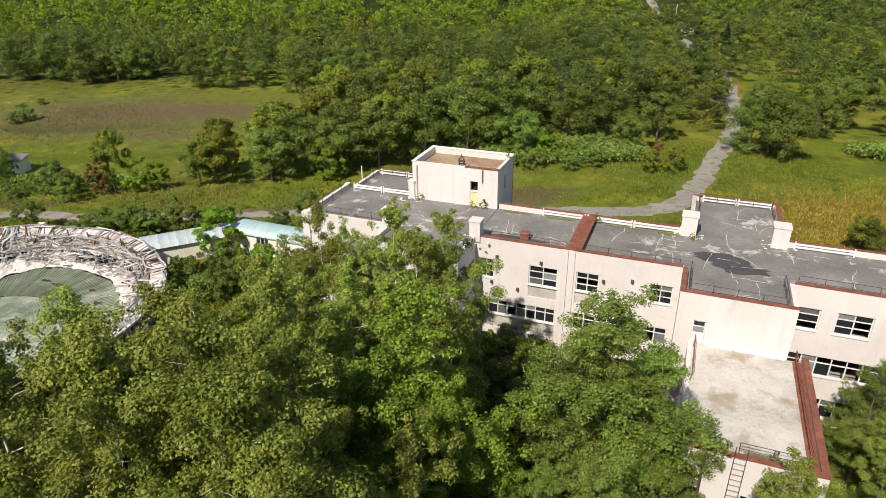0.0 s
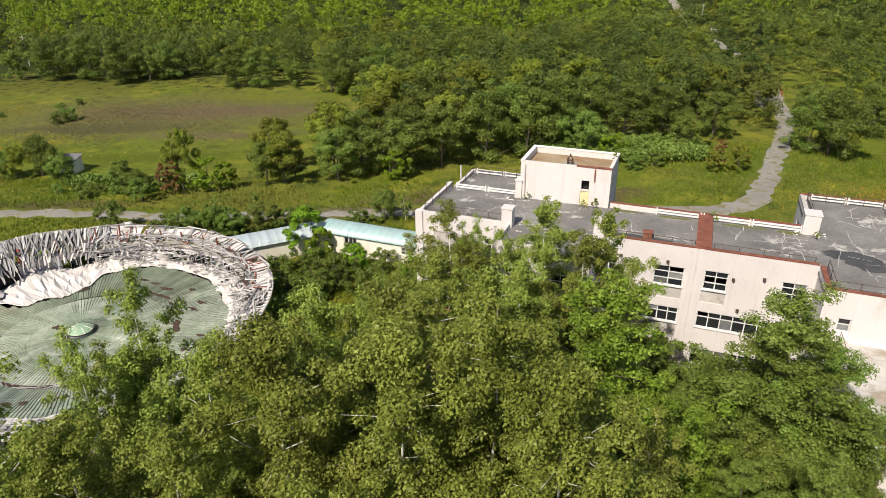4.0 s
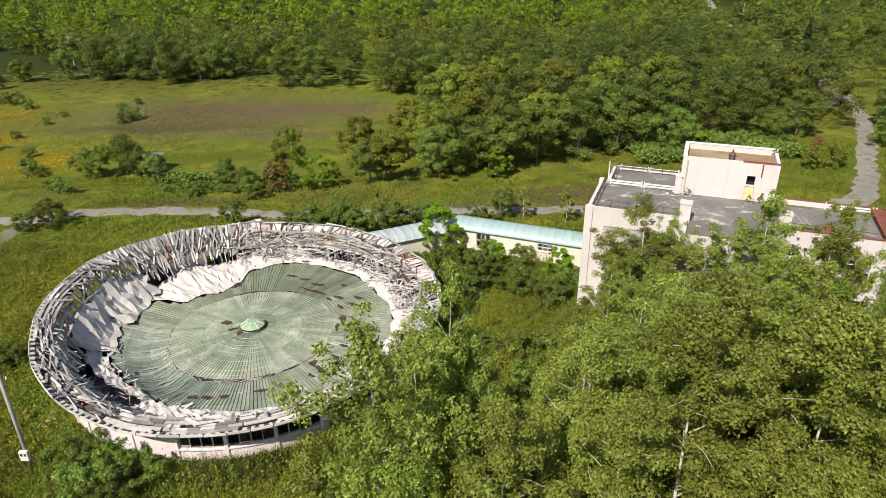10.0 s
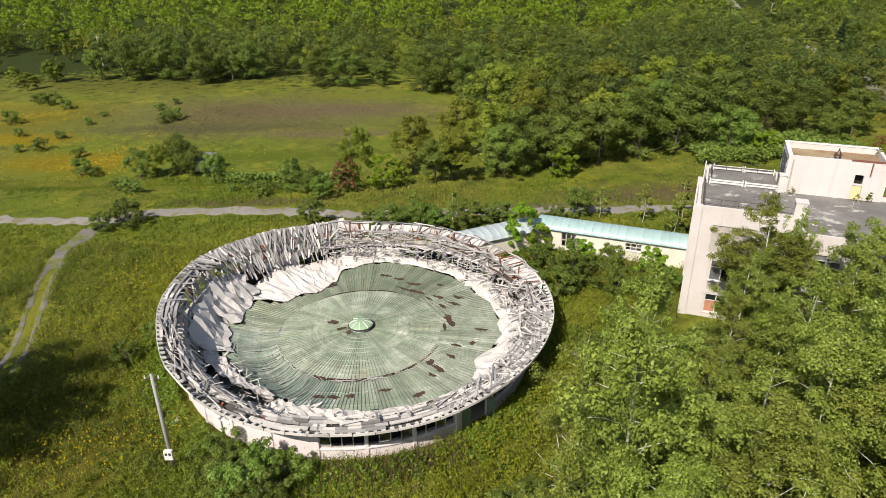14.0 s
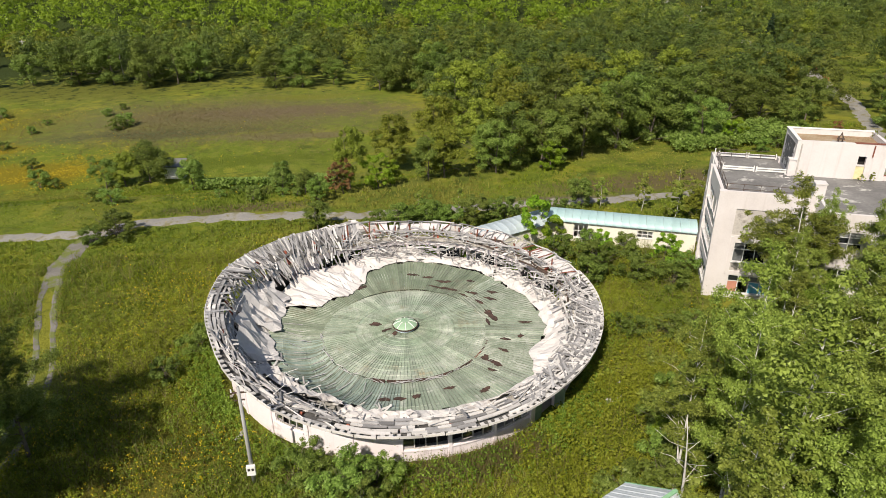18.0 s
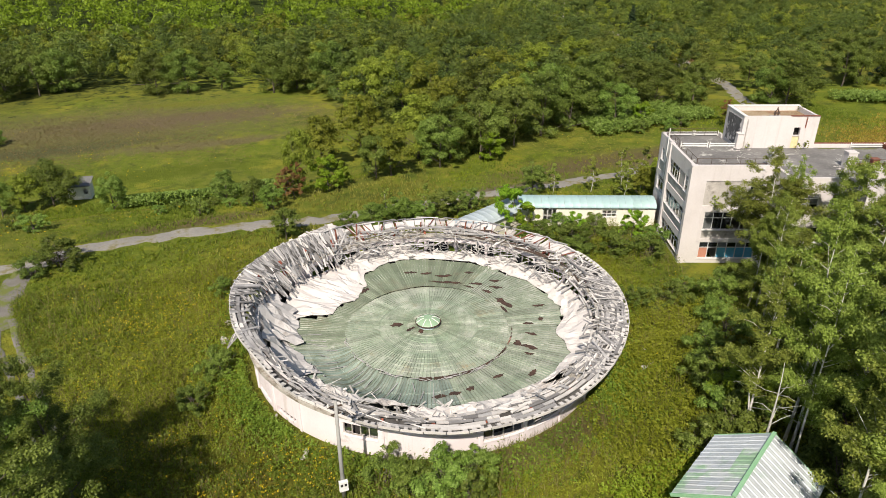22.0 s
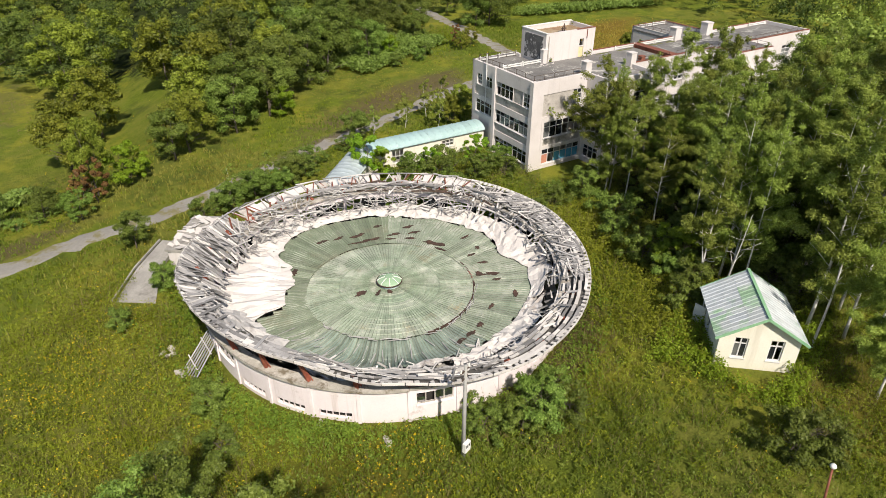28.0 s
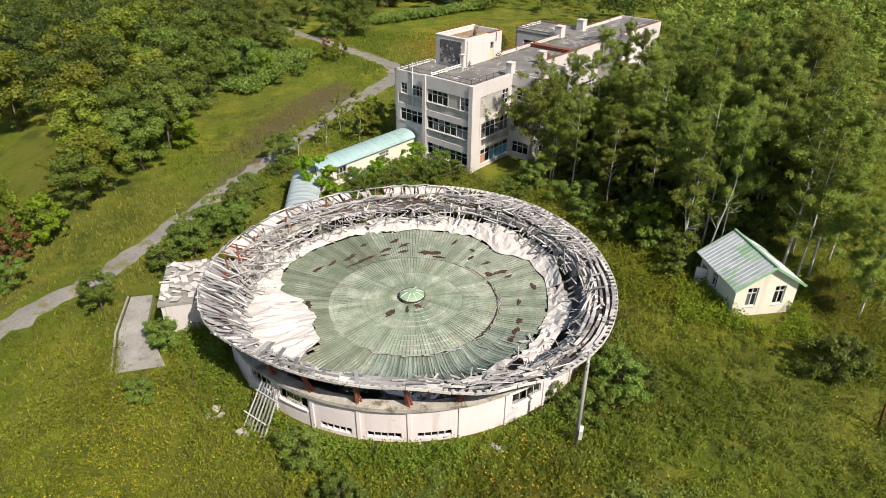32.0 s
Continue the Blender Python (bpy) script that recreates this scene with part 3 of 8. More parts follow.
def trunk_geo(rng, height, girth, limbs, base, radius, lean=0.4, forks=1):
    """The trunk with its forks, and a list of limbs."""
    g, arms = Geo(), []
    for k in range(forks):
        off = Vector((rng.normal(0, 0.25), rng.normal(0, 0.25), 0)) * (forks > 1)
        bend = [Vector((rng.normal(0, lean), rng.normal(0, lean), 0)) for _ in range(3)]
        pts = [off + bend[0] * s + bend[1] * s * s + bend[2] * 0.3 * math.sin(s * 5) + Vector((0, 0, height * 0.86 * s - 0.3 * (s == 0))) for s in (i / 7 for i in range(8))]
        g.tube(pts, [girth * (1.25 if i == 0 else 1) * (1 - 0.93 * i / 7) for i in range(8)], 7)
        for _ in range(limbs):
            s = rng.uniform(base / height * 0.7, 0.9)
            i = min(int(s * 7), 6)
            p = pts[i].lerp(pts[i + 1], s * 7 - i)
            a, ln = rng.uniform(0, 6.28), radius * rng.uniform(0.5, 1.0) * (1.15 - s * 0.6)
            q = p + Vector((math.cos(a), math.sin(a), rng.uniform(0.3, 0.9))) * ln * 0.55
            e = q + Vector((math.cos(a + rng.normal(0, 0.4)), math.sin(a + rng.normal(0, 0.4)), rng.uniform(0.1, 0.8))) * ln * 0.5
            r = girth * (1 - 0.85 * s) * 0.42
            arms.append(([p, q, e], [r, r * 0.6, r * 0.2]))
    return g, arms


def make_tree(name, seed, height, base, radius, clumps, count, size, leaf, bark, label, shape="round", girth=0.16, limbs=12, forks=1, flat=0.6, lean=0.4, category="tree", quad=False, lump=1.0, bare=False):
    """A tree: a tapered trunk with limbs, and a crown of many leaves in clumps. Where it is bare, each limb is a part."""
    rng = np.random.default_rng(seed)
    t = thing(name, pose(0, 0, 0), label, category)
    g, arms = trunk_geo(rng, height, girth, limbs, base, radius, lean, forks)
    for pts, radii in arms:
        if bare:
            part("limb", Geo().tube(pts, radii, 4), bark, t, smooth=True)
        else:
            g.tube(pts, radii, 4)
    part("trunk", g, bark, t, smooth=True)
    c, r = crown_clumps(rng, height, base, radius, clumps, shape, lump)
    v, f = leaves(rng, c, r, count, size, flat, quad=quad, power=2.4, wild=0.4)
    crown = new("crown", fast_mesh("crown", v, f, leaf))
    crown.parent = t
    return t


def make_birch(name, seed, height, base, radius, limbs, count, size, leaf, bark, label, girth=0.13, forks=1, lean=0.25, airy=1.0):
    """A slender tree: rising limbs along an upright trunk, each carrying small sprays of leaves that thin out to the tip."""
    rng = np.random.default_rng(seed)
    t = thing(name, pose(0, 0, 0), label, "tree")
    g, cs, rs = Geo(), [], []
    for k in range(forks):
        off = Vector((rng.normal(0, 0.3), rng.normal(0, 0.3), 0)) * (forks > 1)
        way = Vector((rng.normal(0, lean), rng.normal(0, lean), 0)) * (1.3 if forks > 1 else 0.8)
        wob = Vector((rng.normal(0, 0.2), rng.normal(0, 0.2), 0))
        top = height * (1.0 if k == 0 else rng.uniform(0.8, 0.95))
        at = lambda s: off + way * s * s + wob * math.sin(s * 6) * 0.5 + Vector((0, 0, top * 0.97 * s - (0.3 if s == 0 else 0)))
        g.tube([at(i / 9) for i in range(10)], [girth * (1.3 if i == 0 else 1) * (1 - 0.94 * i / 9) for i in range(10)], 7)
        for _ in range(limbs):
            s = base / height + (1 - base / height) * rng.random() ** 0.8
            u = (s - base / height) / (1 - base / height)
            prof = (0.62 + 0.38 * math.sin(math.pi * min(u * 1.1 + 0.15, 1.0))) * (1 - u ** 4) + 0.26
            a, ln = rng.uniform(0, 6.283), radius * prof * rng.uniform(0.45, 1.12)
            rise = rng.uniform(0.25, 0.95)
            p = at(s * 0.97)
            q = p + Vector((math.cos(a), math.sin(a), rise)) * ln * 0.5
            b = a + rng.normal(0, 0.35)
            e = q + Vector((math.cos(b), math.sin(b), rise * 0.7 - 0.1)) * ln * 0.5
            r = girth * (1.05 - s) * 0.36 + 0.008
            g.tube([p, q, q.lerp(e, 0.6)], [r, r * 0.6, r * 0.2], 4)
            for w in np.linspace(0.30, 1.08, max(2, int(ln * 2.1))):
                c = (p.lerp(q, w * 2) if w < 0.5 else q.lerp(e, w * 2 - 1)) + Vector(rng.normal(0, 0.13, 3)) * ln * 0.5
                cs.append(c)
                rs.append(rng.uniform(0.30, 0.66) * (0.55 + 0.16 * radius) * (1.15 - 0.35 * u))
        for i in range(5):
            cs.append(at(1.0) + Vector((rng.normal(0, 0.15), rng.normal(0, 0.15), -0.35 * i)))
            rs.append(0.32 + 0.06 * i)
    part("trunk", g, bark, t, smooth=True)
    c, r = np.array([tuple(p) for p in cs]), np.array(rs)
    v, f = leaves(rng, c, r, count, size, 0.45, 0.9 * airy, power=1.8, wild=0.42)
    crown = new("crown", fast_mesh("crown", v, f, leaf))
    crown.parent = t
    return t


def place(proto, x, y, scale=1.0, turn=0.0, label="", group="", sink=0.05, z=None, thin=1.0):
    """A copy of a tree, turned and scaled, on the ground."""
    t = copy_thing(proto, pose(x, y, float(land(x, y)) - sink if z is None else z, 0, 0, turn))
    t.scale = (scale * thin, scale * thin, scale)
    if label:
        t["label"] = label
    if group:
        t["group"] = group
    return t


def discard(t):
    for o in list(t.children_recursive) + [t]:
        bpy.data.objects.remove(o)


# ---- school building ----
SCHOOL = thing("school_building", pose(-11.9, 53.2, 0, 0, 0, -21.79), "abandoned three-storey white plastered school with flat roofs", "building")
TOP, SLAB = 11.15, 10.75


class Side:
    """A wall's own frame: s runs along it, d inward from its face."""

    def __init__(self, p, q, along, inward):
        self.p, self.q, self.a, self.i = p, q, along, inward

    def at(self, s, d, z):
        return (self.p + self.a[0] * s + self.i[0] * d, self.q + self.a[1] * s + self.i[1] * d, z)

    def block(self, g, s0, s1, d0, d1, z0, z1):
        x0, y0, _ = self.at(s0, d0, 0)
        x1, y1, _ = self.at(s1, d1, 0)
        g.box((min(x0, x1), min(y0, y1), z0), (max(x0, x1), max(y0, y1), z1))


def pierced(side, length, z0, z1, holes, thick=0.3):
    """A wall slab with its openings cut through."""
    g = Geo()
    zs = sorted({z0, z1, *(h[2] for h in holes), *(h[3] for h in holes)})
    for a, b in zip(zs, zs[1:]):
        s = 0.0
        for h in sorted(h for h in holes if h[2] < b - 1e-6 and h[3] > a + 1e-6):
            if h[0] > s:
                side.block(g, s, h[0], 0, thick, a, b)
            s = max(s, h[1])
        if s < length:
            side.block(g, s, length, 0, thick, a, b)
    return g


WIN_RNG = random.Random(5)
# paler grey glass for some of the panes
GREY_GLASS = surface("grey_glass", [(0.3, (0.10, 0.11, 0.115)), (0.6, (0.20, 0.21, 0.21))], 1, 6, 0.25, 0.02, piece=0.4)


def add_window(side, s0, s1, z0, z1, cols, transom=(0.36, 0.70), owner=None, broken=0.25, filler=None):
    """A framed window in its opening, with mullions, a transom and panes, some of them gone."""
    owner = owner or SCHOOL
    g = Geo()
    w = 0.085
    side.block(g, s0, s1, 0.10, 0.18, z0, z0 + w)
    side.block(g, s0, s1, 0.10, 0.18, z1 - w, z1)
    step = (s1 - s0) / cols
    if cols > 2 and isinstance(transom, tuple):
        transom = 0.66
    bars = [z0 + (z1 - z0) * k for k in (transom if isinstance(transom, tuple) else (transom,))]
    rows = list(zip([z0 + w] + [b + w / 2 for b in bars], [b - w / 2 for b in bars] + [z1 - w]))
    for c in range(cols + 1):
        x = min(max(s0 + c * step - w / 2, s0), s1 - w)
        side.block(g, x, x + w, 0.10, 0.18, z0 + w, z1 - w)
    for c in range(cols):
        for b in bars:
            side.block(g, s0 + c * step + w / 2 + 0.002, s0 + (c + 1) * step - w / 2 - 0.002, 0.11, 0.17, b - w / 2, b + w / 2)
    side.block(g, s0 - 0.06, s1 + 0.06, -0.07, 0.09, z0 - 0.07, z0 - 0.003)
    win = part("window", g, FRAME, owner)
    for c in range(cols):
        for a, b in rows:
            if WIN_RNG.random() < broken:
                continue
            pg = Geo()
            side.block(pg, s0 + c * step + w / 2, s0 + (c + 1) * step - w / 2, 0.135, 0.145, a, b)
            mat = GLASS
            if filler and a == z0 + w:
                mat = filler[c % len(filler)]
            elif WIN_RNG.random() < 0.30:
                mat = GREY_GLASS
            part("pane", pg, mat, win)
    return win


def wall_run(name, side, length, z0, z1, wins, material=PLASTER, bands=()):
    """A wall with windows (s0, s1, z0, z1, columns[, filler]) and recessed spandrel bands (s0, s1, z0, z1)."""
    holes = [w[:4] for w in wins] + [b[:4] for b in bands]
    part(name, pierced(side, length, z0, z1, holes), material, SCHOOL)
    for w in wins:
        add_window(side, *w[:5], filler=w[5] if len(w) > 5 else None)
    for s0, s1, a, b in bands:
        g = Geo()
        side.block(g, s0, s1, 0.09, 0.28, a, b)
        part("spandrel_panel", g, PLASTER_GREY, SCHOOL, "stained grey recessed panel")


NS, WE = (0, 1), (1, 0)
south = lambda p0, q: Side(p0, q, (1, 0), (0, 1))
north = lambda p0, q: Side(p0, q, (1, 0), (0, -1))
west = lambda p, q0: Side(p, q0, (0, 1), (1, 0))
east = lambda p, q0: Side(p, q0, (0, 1), (-1, 0))

# west end block
WQ = -0.3
wall_run("wall_west", west(-0.25, WQ), 8.0, 0, TOP, [
    (3.9, 7.4, 7.85, 9.55, 4), (0.55, 1.9, 7.85, 9.55, 2), (0.55, 7.4, 4.25, 5.95, 7), (0.55, 7.4, 0.75, 2.4, 7)],
    bands=[(0.55, 7.4, 6.75, 7.80), (1.95, 3.85, 7.85, 9.55), (0.55, 7.4, 3.2, 4.2), (0.55, 7.4, 0.2, 0.70)])
wall_run("wall_south_west", south(0.05, WQ), 7.9, 0, TOP, [
    (5.9, 7.3, 7.5, 9.45, 2), (1.7, 7.6, 3.95, 6.0, 6), (1.7, 7.7, 0.55, 2.5, 6, [ORANGE, ORANGE, BLUE, BLUE, BLUE, BLUE])],
    bands=[(1.3, 5.85, 6.75, 9.45), (5.9, 7.3, 6.75, 7.45), (1.7, 7.6, 2.95, 3.88)])
# pilasters at the corners of the end block
for a_, b_ in (((-0.40, WQ - 0.14, 0), (0.28, WQ + 0.46, TOP + 0.02)), ((-0.40, 7.2, 0), (0.04, 7.78, TOP + 0.02)), ((1.35, WQ - 0.06, 2.6), (1.62, WQ + 0.002, 6.6))):
    part("pilaster", Geo().box(a_, b_), PLASTER, SCHOOL)
# first south wing
wall_run("wall_wing_west", west(7.95, -4.0), 3.75, 0, TOP, [(1.2, 3.0, 7.8, 9.5, 2), (0.6, 3.2, 4.2, 5.9, 3), (0.6, 3.2, 0.7, 2.3, 3)], bands=[(0.6, 3.2, 6.75, 7.75)])
wall_run("wall_wing_south", south(7.95, -4.0), 7.7, 0, TOP, [(1.0, 3.2, 7.8, 9.5, 2), (4.4, 6.6, 7.8, 9.5, 2), (1.0, 6.6, 4.2, 5.9, 6), (1.0, 6.6, 0.7, 2.3, 6)])
wall_run("wall_wing_east", east(15.65, -4.0), 4.0, 0, TOP, [(1.0, 3.0, 4.2, 5.9, 2)])
# long south front
wall_run("wall_south", south(15.65, 0.0), 15.85, 0, TOP, [
    (0.3, 1.6, 7.6, 9.3, 2), (4.5, 6.8, 7.6, 9.3, 2), (8.25, 10.0, 7.75, 9.4, 2), (13.7, 15.4, 7.85, 9.4, 2),
    (0.4, 6.8, 4.3, 5.65, 8), (8.2, 15.4, 4.3, 5.75, 8), (0.4, 6.8, 0.7, 2.3, 8), (8.2, 15.4, 0.7, 2.3, 8)],
    bands=[(4.5, 6.8, 6.5, 7.53), (8.25, 10.0, 6.6, 7.68), (0.4, 6.8, 3.0, 4.22)])
for p in (22.72, 23.25):
    part("pilaster", Geo().box((p, -0.10, 0), (p + 0.46, -0.002, TOP)), PLASTER, SCHOOL)
# central block, which stands out to both sides
wall_run("wall_centre_south", south(31.5, -3.7), 7.2, 0, TOP, [(1.1, 1.95, 7.55, 9.1, 1)])
wall_run("wall_centre_west", west(31.5, -3.4), 3.4, 0, TOP, [])
wall_run("wall_centre_east", east(38.7, -3.4), 3.4, 0, TOP, [])
wall_run("wall_centre_north_west", west(31.5, 7.6), 8.1, 0, TOP, [(1.0, 3.0, 7.8, 9.4, 2), (4.5, 6.5, 7.8, 9.4, 2), (1.0, 6.5, 4.2, 5.9, 5)])
wall_run("wall_centre_north", north(31.5, 15.7), 7.2, 0, TOP, [(1.0, 6.0, 4.2, 5.9, 5)])
wall_run("wall_centre_north_east", east(38.7, 7.6), 8.1, 0, TOP, [])
# east range
wall_run("wall_south_east", south(38.7, 0.0), 14.0, 0, TOP, [(0.6, 2.0, 7.8, 9.5, 1), (3.0, 5.2, 7.8, 9.5, 2), (8.0, 10.2, 7.8, 9.5, 2), (0.6, 10.2, 4.2, 5.8, 10), (0.6, 10.2, 0.7, 2.3, 10)])
wall_run("wall_east", east(52.7, 0.3), 7.3, 0, TOP, [])
wall_run("wall_north_east", north(38.7, 7.6), 14.0, 0, TOP, [(1, 11, 7.8, 9.5, 10)])
wall_run("wall_north", north(15.4, 7.6), 16.1, 0, TOP, [(1, 7, 7.8, 9.5, 6), (8.5, 15, 7.8, 9.5, 6), (1, 15, 4.2, 5.9, 12)])
# north-west wing and the inner wall beside the end block
WING = 10.85
wall_run("wall_northwest_wing", west(0.25, 7.72), 5.5, 0, WING, [(3.3, 4.4, 7.9, 9.3, 2), (0.5, 2.4, 7.9, 9.3, 3), (0.6, 4.6, 4.2, 5.9, 4)], bands=[(0.5, 4.9, 6.5, 7.8)])
wall_run("wall_northwest_north", north(0.25, 13.2), 7.0, 0, WING, [(1, 6, 7.8, 9.4, 5)])
wall_run("wall_northwest_east", east(7.25, 12.0), 1.2, 0, WING, [])


def flat_roof(name, p0, q0, p1, q1, z, material, label):
    g = Geo().box((p0, q0, z - 0.25), (p1, q1, z))
    return part(name, g, material, SCHOOL, label)


flat_roof("roof_west", 0.1, 0.05, 15.3, 7.4, SLAB, ROOF_FELT, "dark grey felted flat roof")
flat_roof("roof_wing", 8.3, -3.65, 15.3, 0.045, SLAB - 0.004, ROOF_FELT, "dark grey felted flat roof")
flat_roof("roof_middle", 15.305, 0.35, 31.45, 7.25, SLAB - 0.05, ROOF_FELT, "patched grey flat roof")
flat_roof("roof_centre", 31.455, -3.35, 38.35, 15.35, SLAB - 0.03, ROOF_FELT, "patched grey flat roof with dark damp stains")
flat_roof("roof_east", 38.355, 0.35, 52.35, 7.25, SLAB - 0.05, ROOF_FELT, "patched grey flat roof")
flat_roof("roof_northwest", 0.6, 7.41, 6.9, 12.85, WING - 0.35, ROOF_FELT, "dark brown felted flat roof")
# floors inside keep the rooms dark and closed
for z in (3.3, 6.85):
    for a, b in (((0.1, 0.05), (15.3, 7.2)), ((8.3, -3.65), (15.3, 0.04)), ((15.31, 0.35), (52.3, 7.2)), ((31.9, -3.35), (38.3, 0.34)), ((31.9, 7.21), (38.3, 15.3)), ((0.6, 7.75), (7.0, 12.85))):
        part("floor_slab", Geo().box((*a, z), (*b, z + 0.2)), CONCRETE, SCHOOL)
for p in (4.0, 8.0, 15.5, 23.2, 31.45, 45.0):
    part("partition", Geo().box((p - 0.08, 0.36, 0), (p + 0.08, 7.2, 10.4)), PLASTER_GREY, SCHOOL)
part("partition", Geo().box((0.2, 4.9, 0), (3.9, 5.05, 10.4)), PLASTER_GREY, SCHOOL)
part("partition", Geo().box((8.1, 4.6, 0), (52.2, 4.75, 10.4)), PLASTER_GREY, SCHOOL)

STREAKED = surface("flaking_dark_panel", [(0.3, (0.05, 0.05, 0.052)), (0.6, (0.13, 0.13, 0.135))], 0.8, 8, 0.9, 0.2, stain=(0.46, 0.45, 0.45), stain_scale=0.9, stain_cut=(0.54, 0.58))
# stair tower with its tank roof
TW = 14.35
g = pierced(south(7.1, 6.95), 8.2, SLAB - 0.3, TW, [(5.65, 6.35, 12.2, 13.1), (5.6, 6.4, SLAB, 12.1)])
part("tower_wall", g, PLASTER, SCHOOL)
part("tower_wall", pierced(west(7.1, 7.25), 4.75, 3.0, TW, []), PLASTER, SCHOOL)
part("tower_wall", pierced(east(15.3, 7.25), 4.75, 3.0, TW, [(1.6, 2.4, 12.0, 13.2)]), PLASTER, SCHOOL)
part("tower_wall", pierced(north(7.1, 12.0), 8.2, 3.0, TW, []), PLASTER, SCHOOL)
part("tower_panel", Geo().box((7.04, 7.5, SLAB + 0.1), (7.098, 11.2, TW - 0.45)), STREAKED, SCHOOL, "black recessed panel with flaking pale streaks")
part("tower_roof", Geo().box((7.4, 7.25, TW - 0.75), (15.0, 11.7, TW - 0.55)), surface("rusty_tank_roof", [(0.3, (0.16, 0.10, 0.05)), (0.5, (0.30, 0.22, 0.13)), (0.7, (0.42, 0.36, 0.27))], 0.4, 5, 0.9, 0.2, stain=(0.22, 0.09, 0.05), stain_scale=0.3), SCHOOL, "rust-brown tank roof")
part("tower_coping", Geo().box((12.2, 6.90, TW), (15.34, 7.28, TW + 0.06)), RUST, SCHOOL, "rusted coping strip")
part("tower_coping", Geo().box((7.05, 11.65, TW), (15.34, 12.04, TW + 0.08)).box((7.05, 6.9, TW), (7.42, 11.64, TW + 0.08)), WHITE_PAINT, SCHOOL)
part("tower_door", Geo().box((12.72, 7.02, SLAB), (13.48, 7.1, 12.1)), surface("yellowed_door", [(0.3, (0.62, 0.52, 0.25)), (0.7, (0.74, 0.66, 0.42))], 2, 9, 0.8, 0.1), SCHOOL, "yellowed steel door")
# near-black sheet added behind the tower window for the unlit inside
part("tower_back", Geo().box((12.6, 7.6, 11.5), (13.6, 7.7, 13.3)), DARK, SCHOOL)
part("downpipe", Geo().tube([(7.55, 6.88, SLAB), (7.55, 6.88, TW - 0.3)], [0.07, 0.07]), PLASTER_GREY, SCHOOL)
part("downpipe", Geo().tube([(13.9, 6.88, TW - 0.1), (13.9, 6.88, 13.1)], [0.06, 0.06]), RUST, SCHOOL)
tank = thing("pump_stand", SCHOOL.matrix_basis @ pose(11.3, 8.6, TW - 0.55), "rusty pump fitting on a concrete pad", "pump")
part("pad", Geo().box((-0.6, -0.5, 0), (0.6, 0.5, 0.16)), CONCRETE, tank)
g = Geo().tube([(-0.2, 0, 0.16), (-0.2, 0, 0.75)], [0.09, 0.09]).tube([(0.2, 0.1, 0.16), (0.2, 0.1, 0.6)], [0.07, 0.07]).tube([(-0.2, 0, 0.7), (0.05, 0.05, 0.95), (0.22, 0.1, 0.6)], [0.06, 0.06, 0.06])
g.box((-0.32, -0.12, 0.45), (0.32, 0.14, 0.56)).tube([(0, 0, 0.9), (0, 0, 1.15)], [0.1, 0.05])
part("pump", g, IRON, tank)


# parapets, copings, rails
def parapet(p0, q0, p1, q1, z0, z1, material=PLASTER, name="parapet"):
    part(name, Geo().box((p0, q0, z0), (p1, q1, z1)), material, SCHOOL)


for a in ((15.7, -0.03, 31.45, 0.33), (15.4, 7.3, 31.45, 7.63), (38.72, 7.3, 52.7, 7.63), (38.72, -0.03, 52.7, 0.33), (31.47, -3.73, 38.73, -3.37), (31.47, 15.37, 38.73, 15.73)):
    parapet(*a, TOP, TOP + 0.05, RUST, "coping")
parapet(31.47, -3.36, 31.83, -0.04, TOP, TOP + 0.05, RUST, "coping")
parapet(38.37, 8.2, 38.73, 15.36, TOP, TOP + 0.05, RUST, "coping")
parapet(31.47, 8.2, 31.83, 15.36, TOP, TOP + 0.04, PLASTER_GREY, "coping")
# the rusted expansion joint across the roof
g = Geo().box((23.05, 0.35, SLAB - 0.04), (24.0, 7.25, SLAB + 0.42))
g.box((22.95, 0.3, SLAB + 0.43), (24.1, 7.3, SLAB + 0.47))
part("roof_joint", g, RUST, SCHOOL, "rust-red sheet over the roof joint")


def rail(pts, h=0.9, name="railing", bars=(0.45, 0.9), material=IRON, post=1.6, r=0.025):
    """A roof railing: posts and bars along a line."""
    g = Geo()
    for a, b in zip(pts, pts[1:]):
        a, b = Vector(a), Vector(b)
        n = max(1, round((b - a).length / post))
        for i in range(n + 1):
            q = a.lerp(b, i / n)
            g.tube([q, q + Vector((WIN_RNG.uniform(-.03, .03), WIN_RNG.uniform(-.03, .03), h))], [r, r], 5)
        for k in bars:
            g.tube([a + Vector((0, 0, k * h / 0.9)), b + Vector((0, 0, k * h / 0.9 - WIN_RNG.uniform(0, .06)))], [r, r], 5)
    return part(name, g, material, SCHOOL)


rail([(0.25, 7.3, SLAB), (0.25, 0.3, SLAB), (7.6, 0.3, SLAB)], 0.95)
rail([(15.9, 0.6, SLAB - 0.05), (22.9, 0.6, SLAB - 0.05)], 0.8)
rail([(24.3, 0.6, SLAB - 0.05), (31.2, 0.6, SLAB - 0.05)], 0.8)
rail([(32.0, 0.2, SLAB), (32.0, -3.2, SLAB), (38.1, -3.2, SLAB), (38.1, 0.2, SLAB)], 0.9)
rail([(0.8, 7.9, WING - 0.35), (0.8, 12.6, WING - 0.35), (6.7, 12.6, WING - 0.35)], 0.9)
rail([(39.0, 0.6, SLAB), (52, 0.6, SLAB)], 0.8)
rail([(32.1, 9, SLAB), (32.1, 15.1, SLAB), (38.1, 15.1, SLAB), (38.1, 9, SLAB)], 0.8)


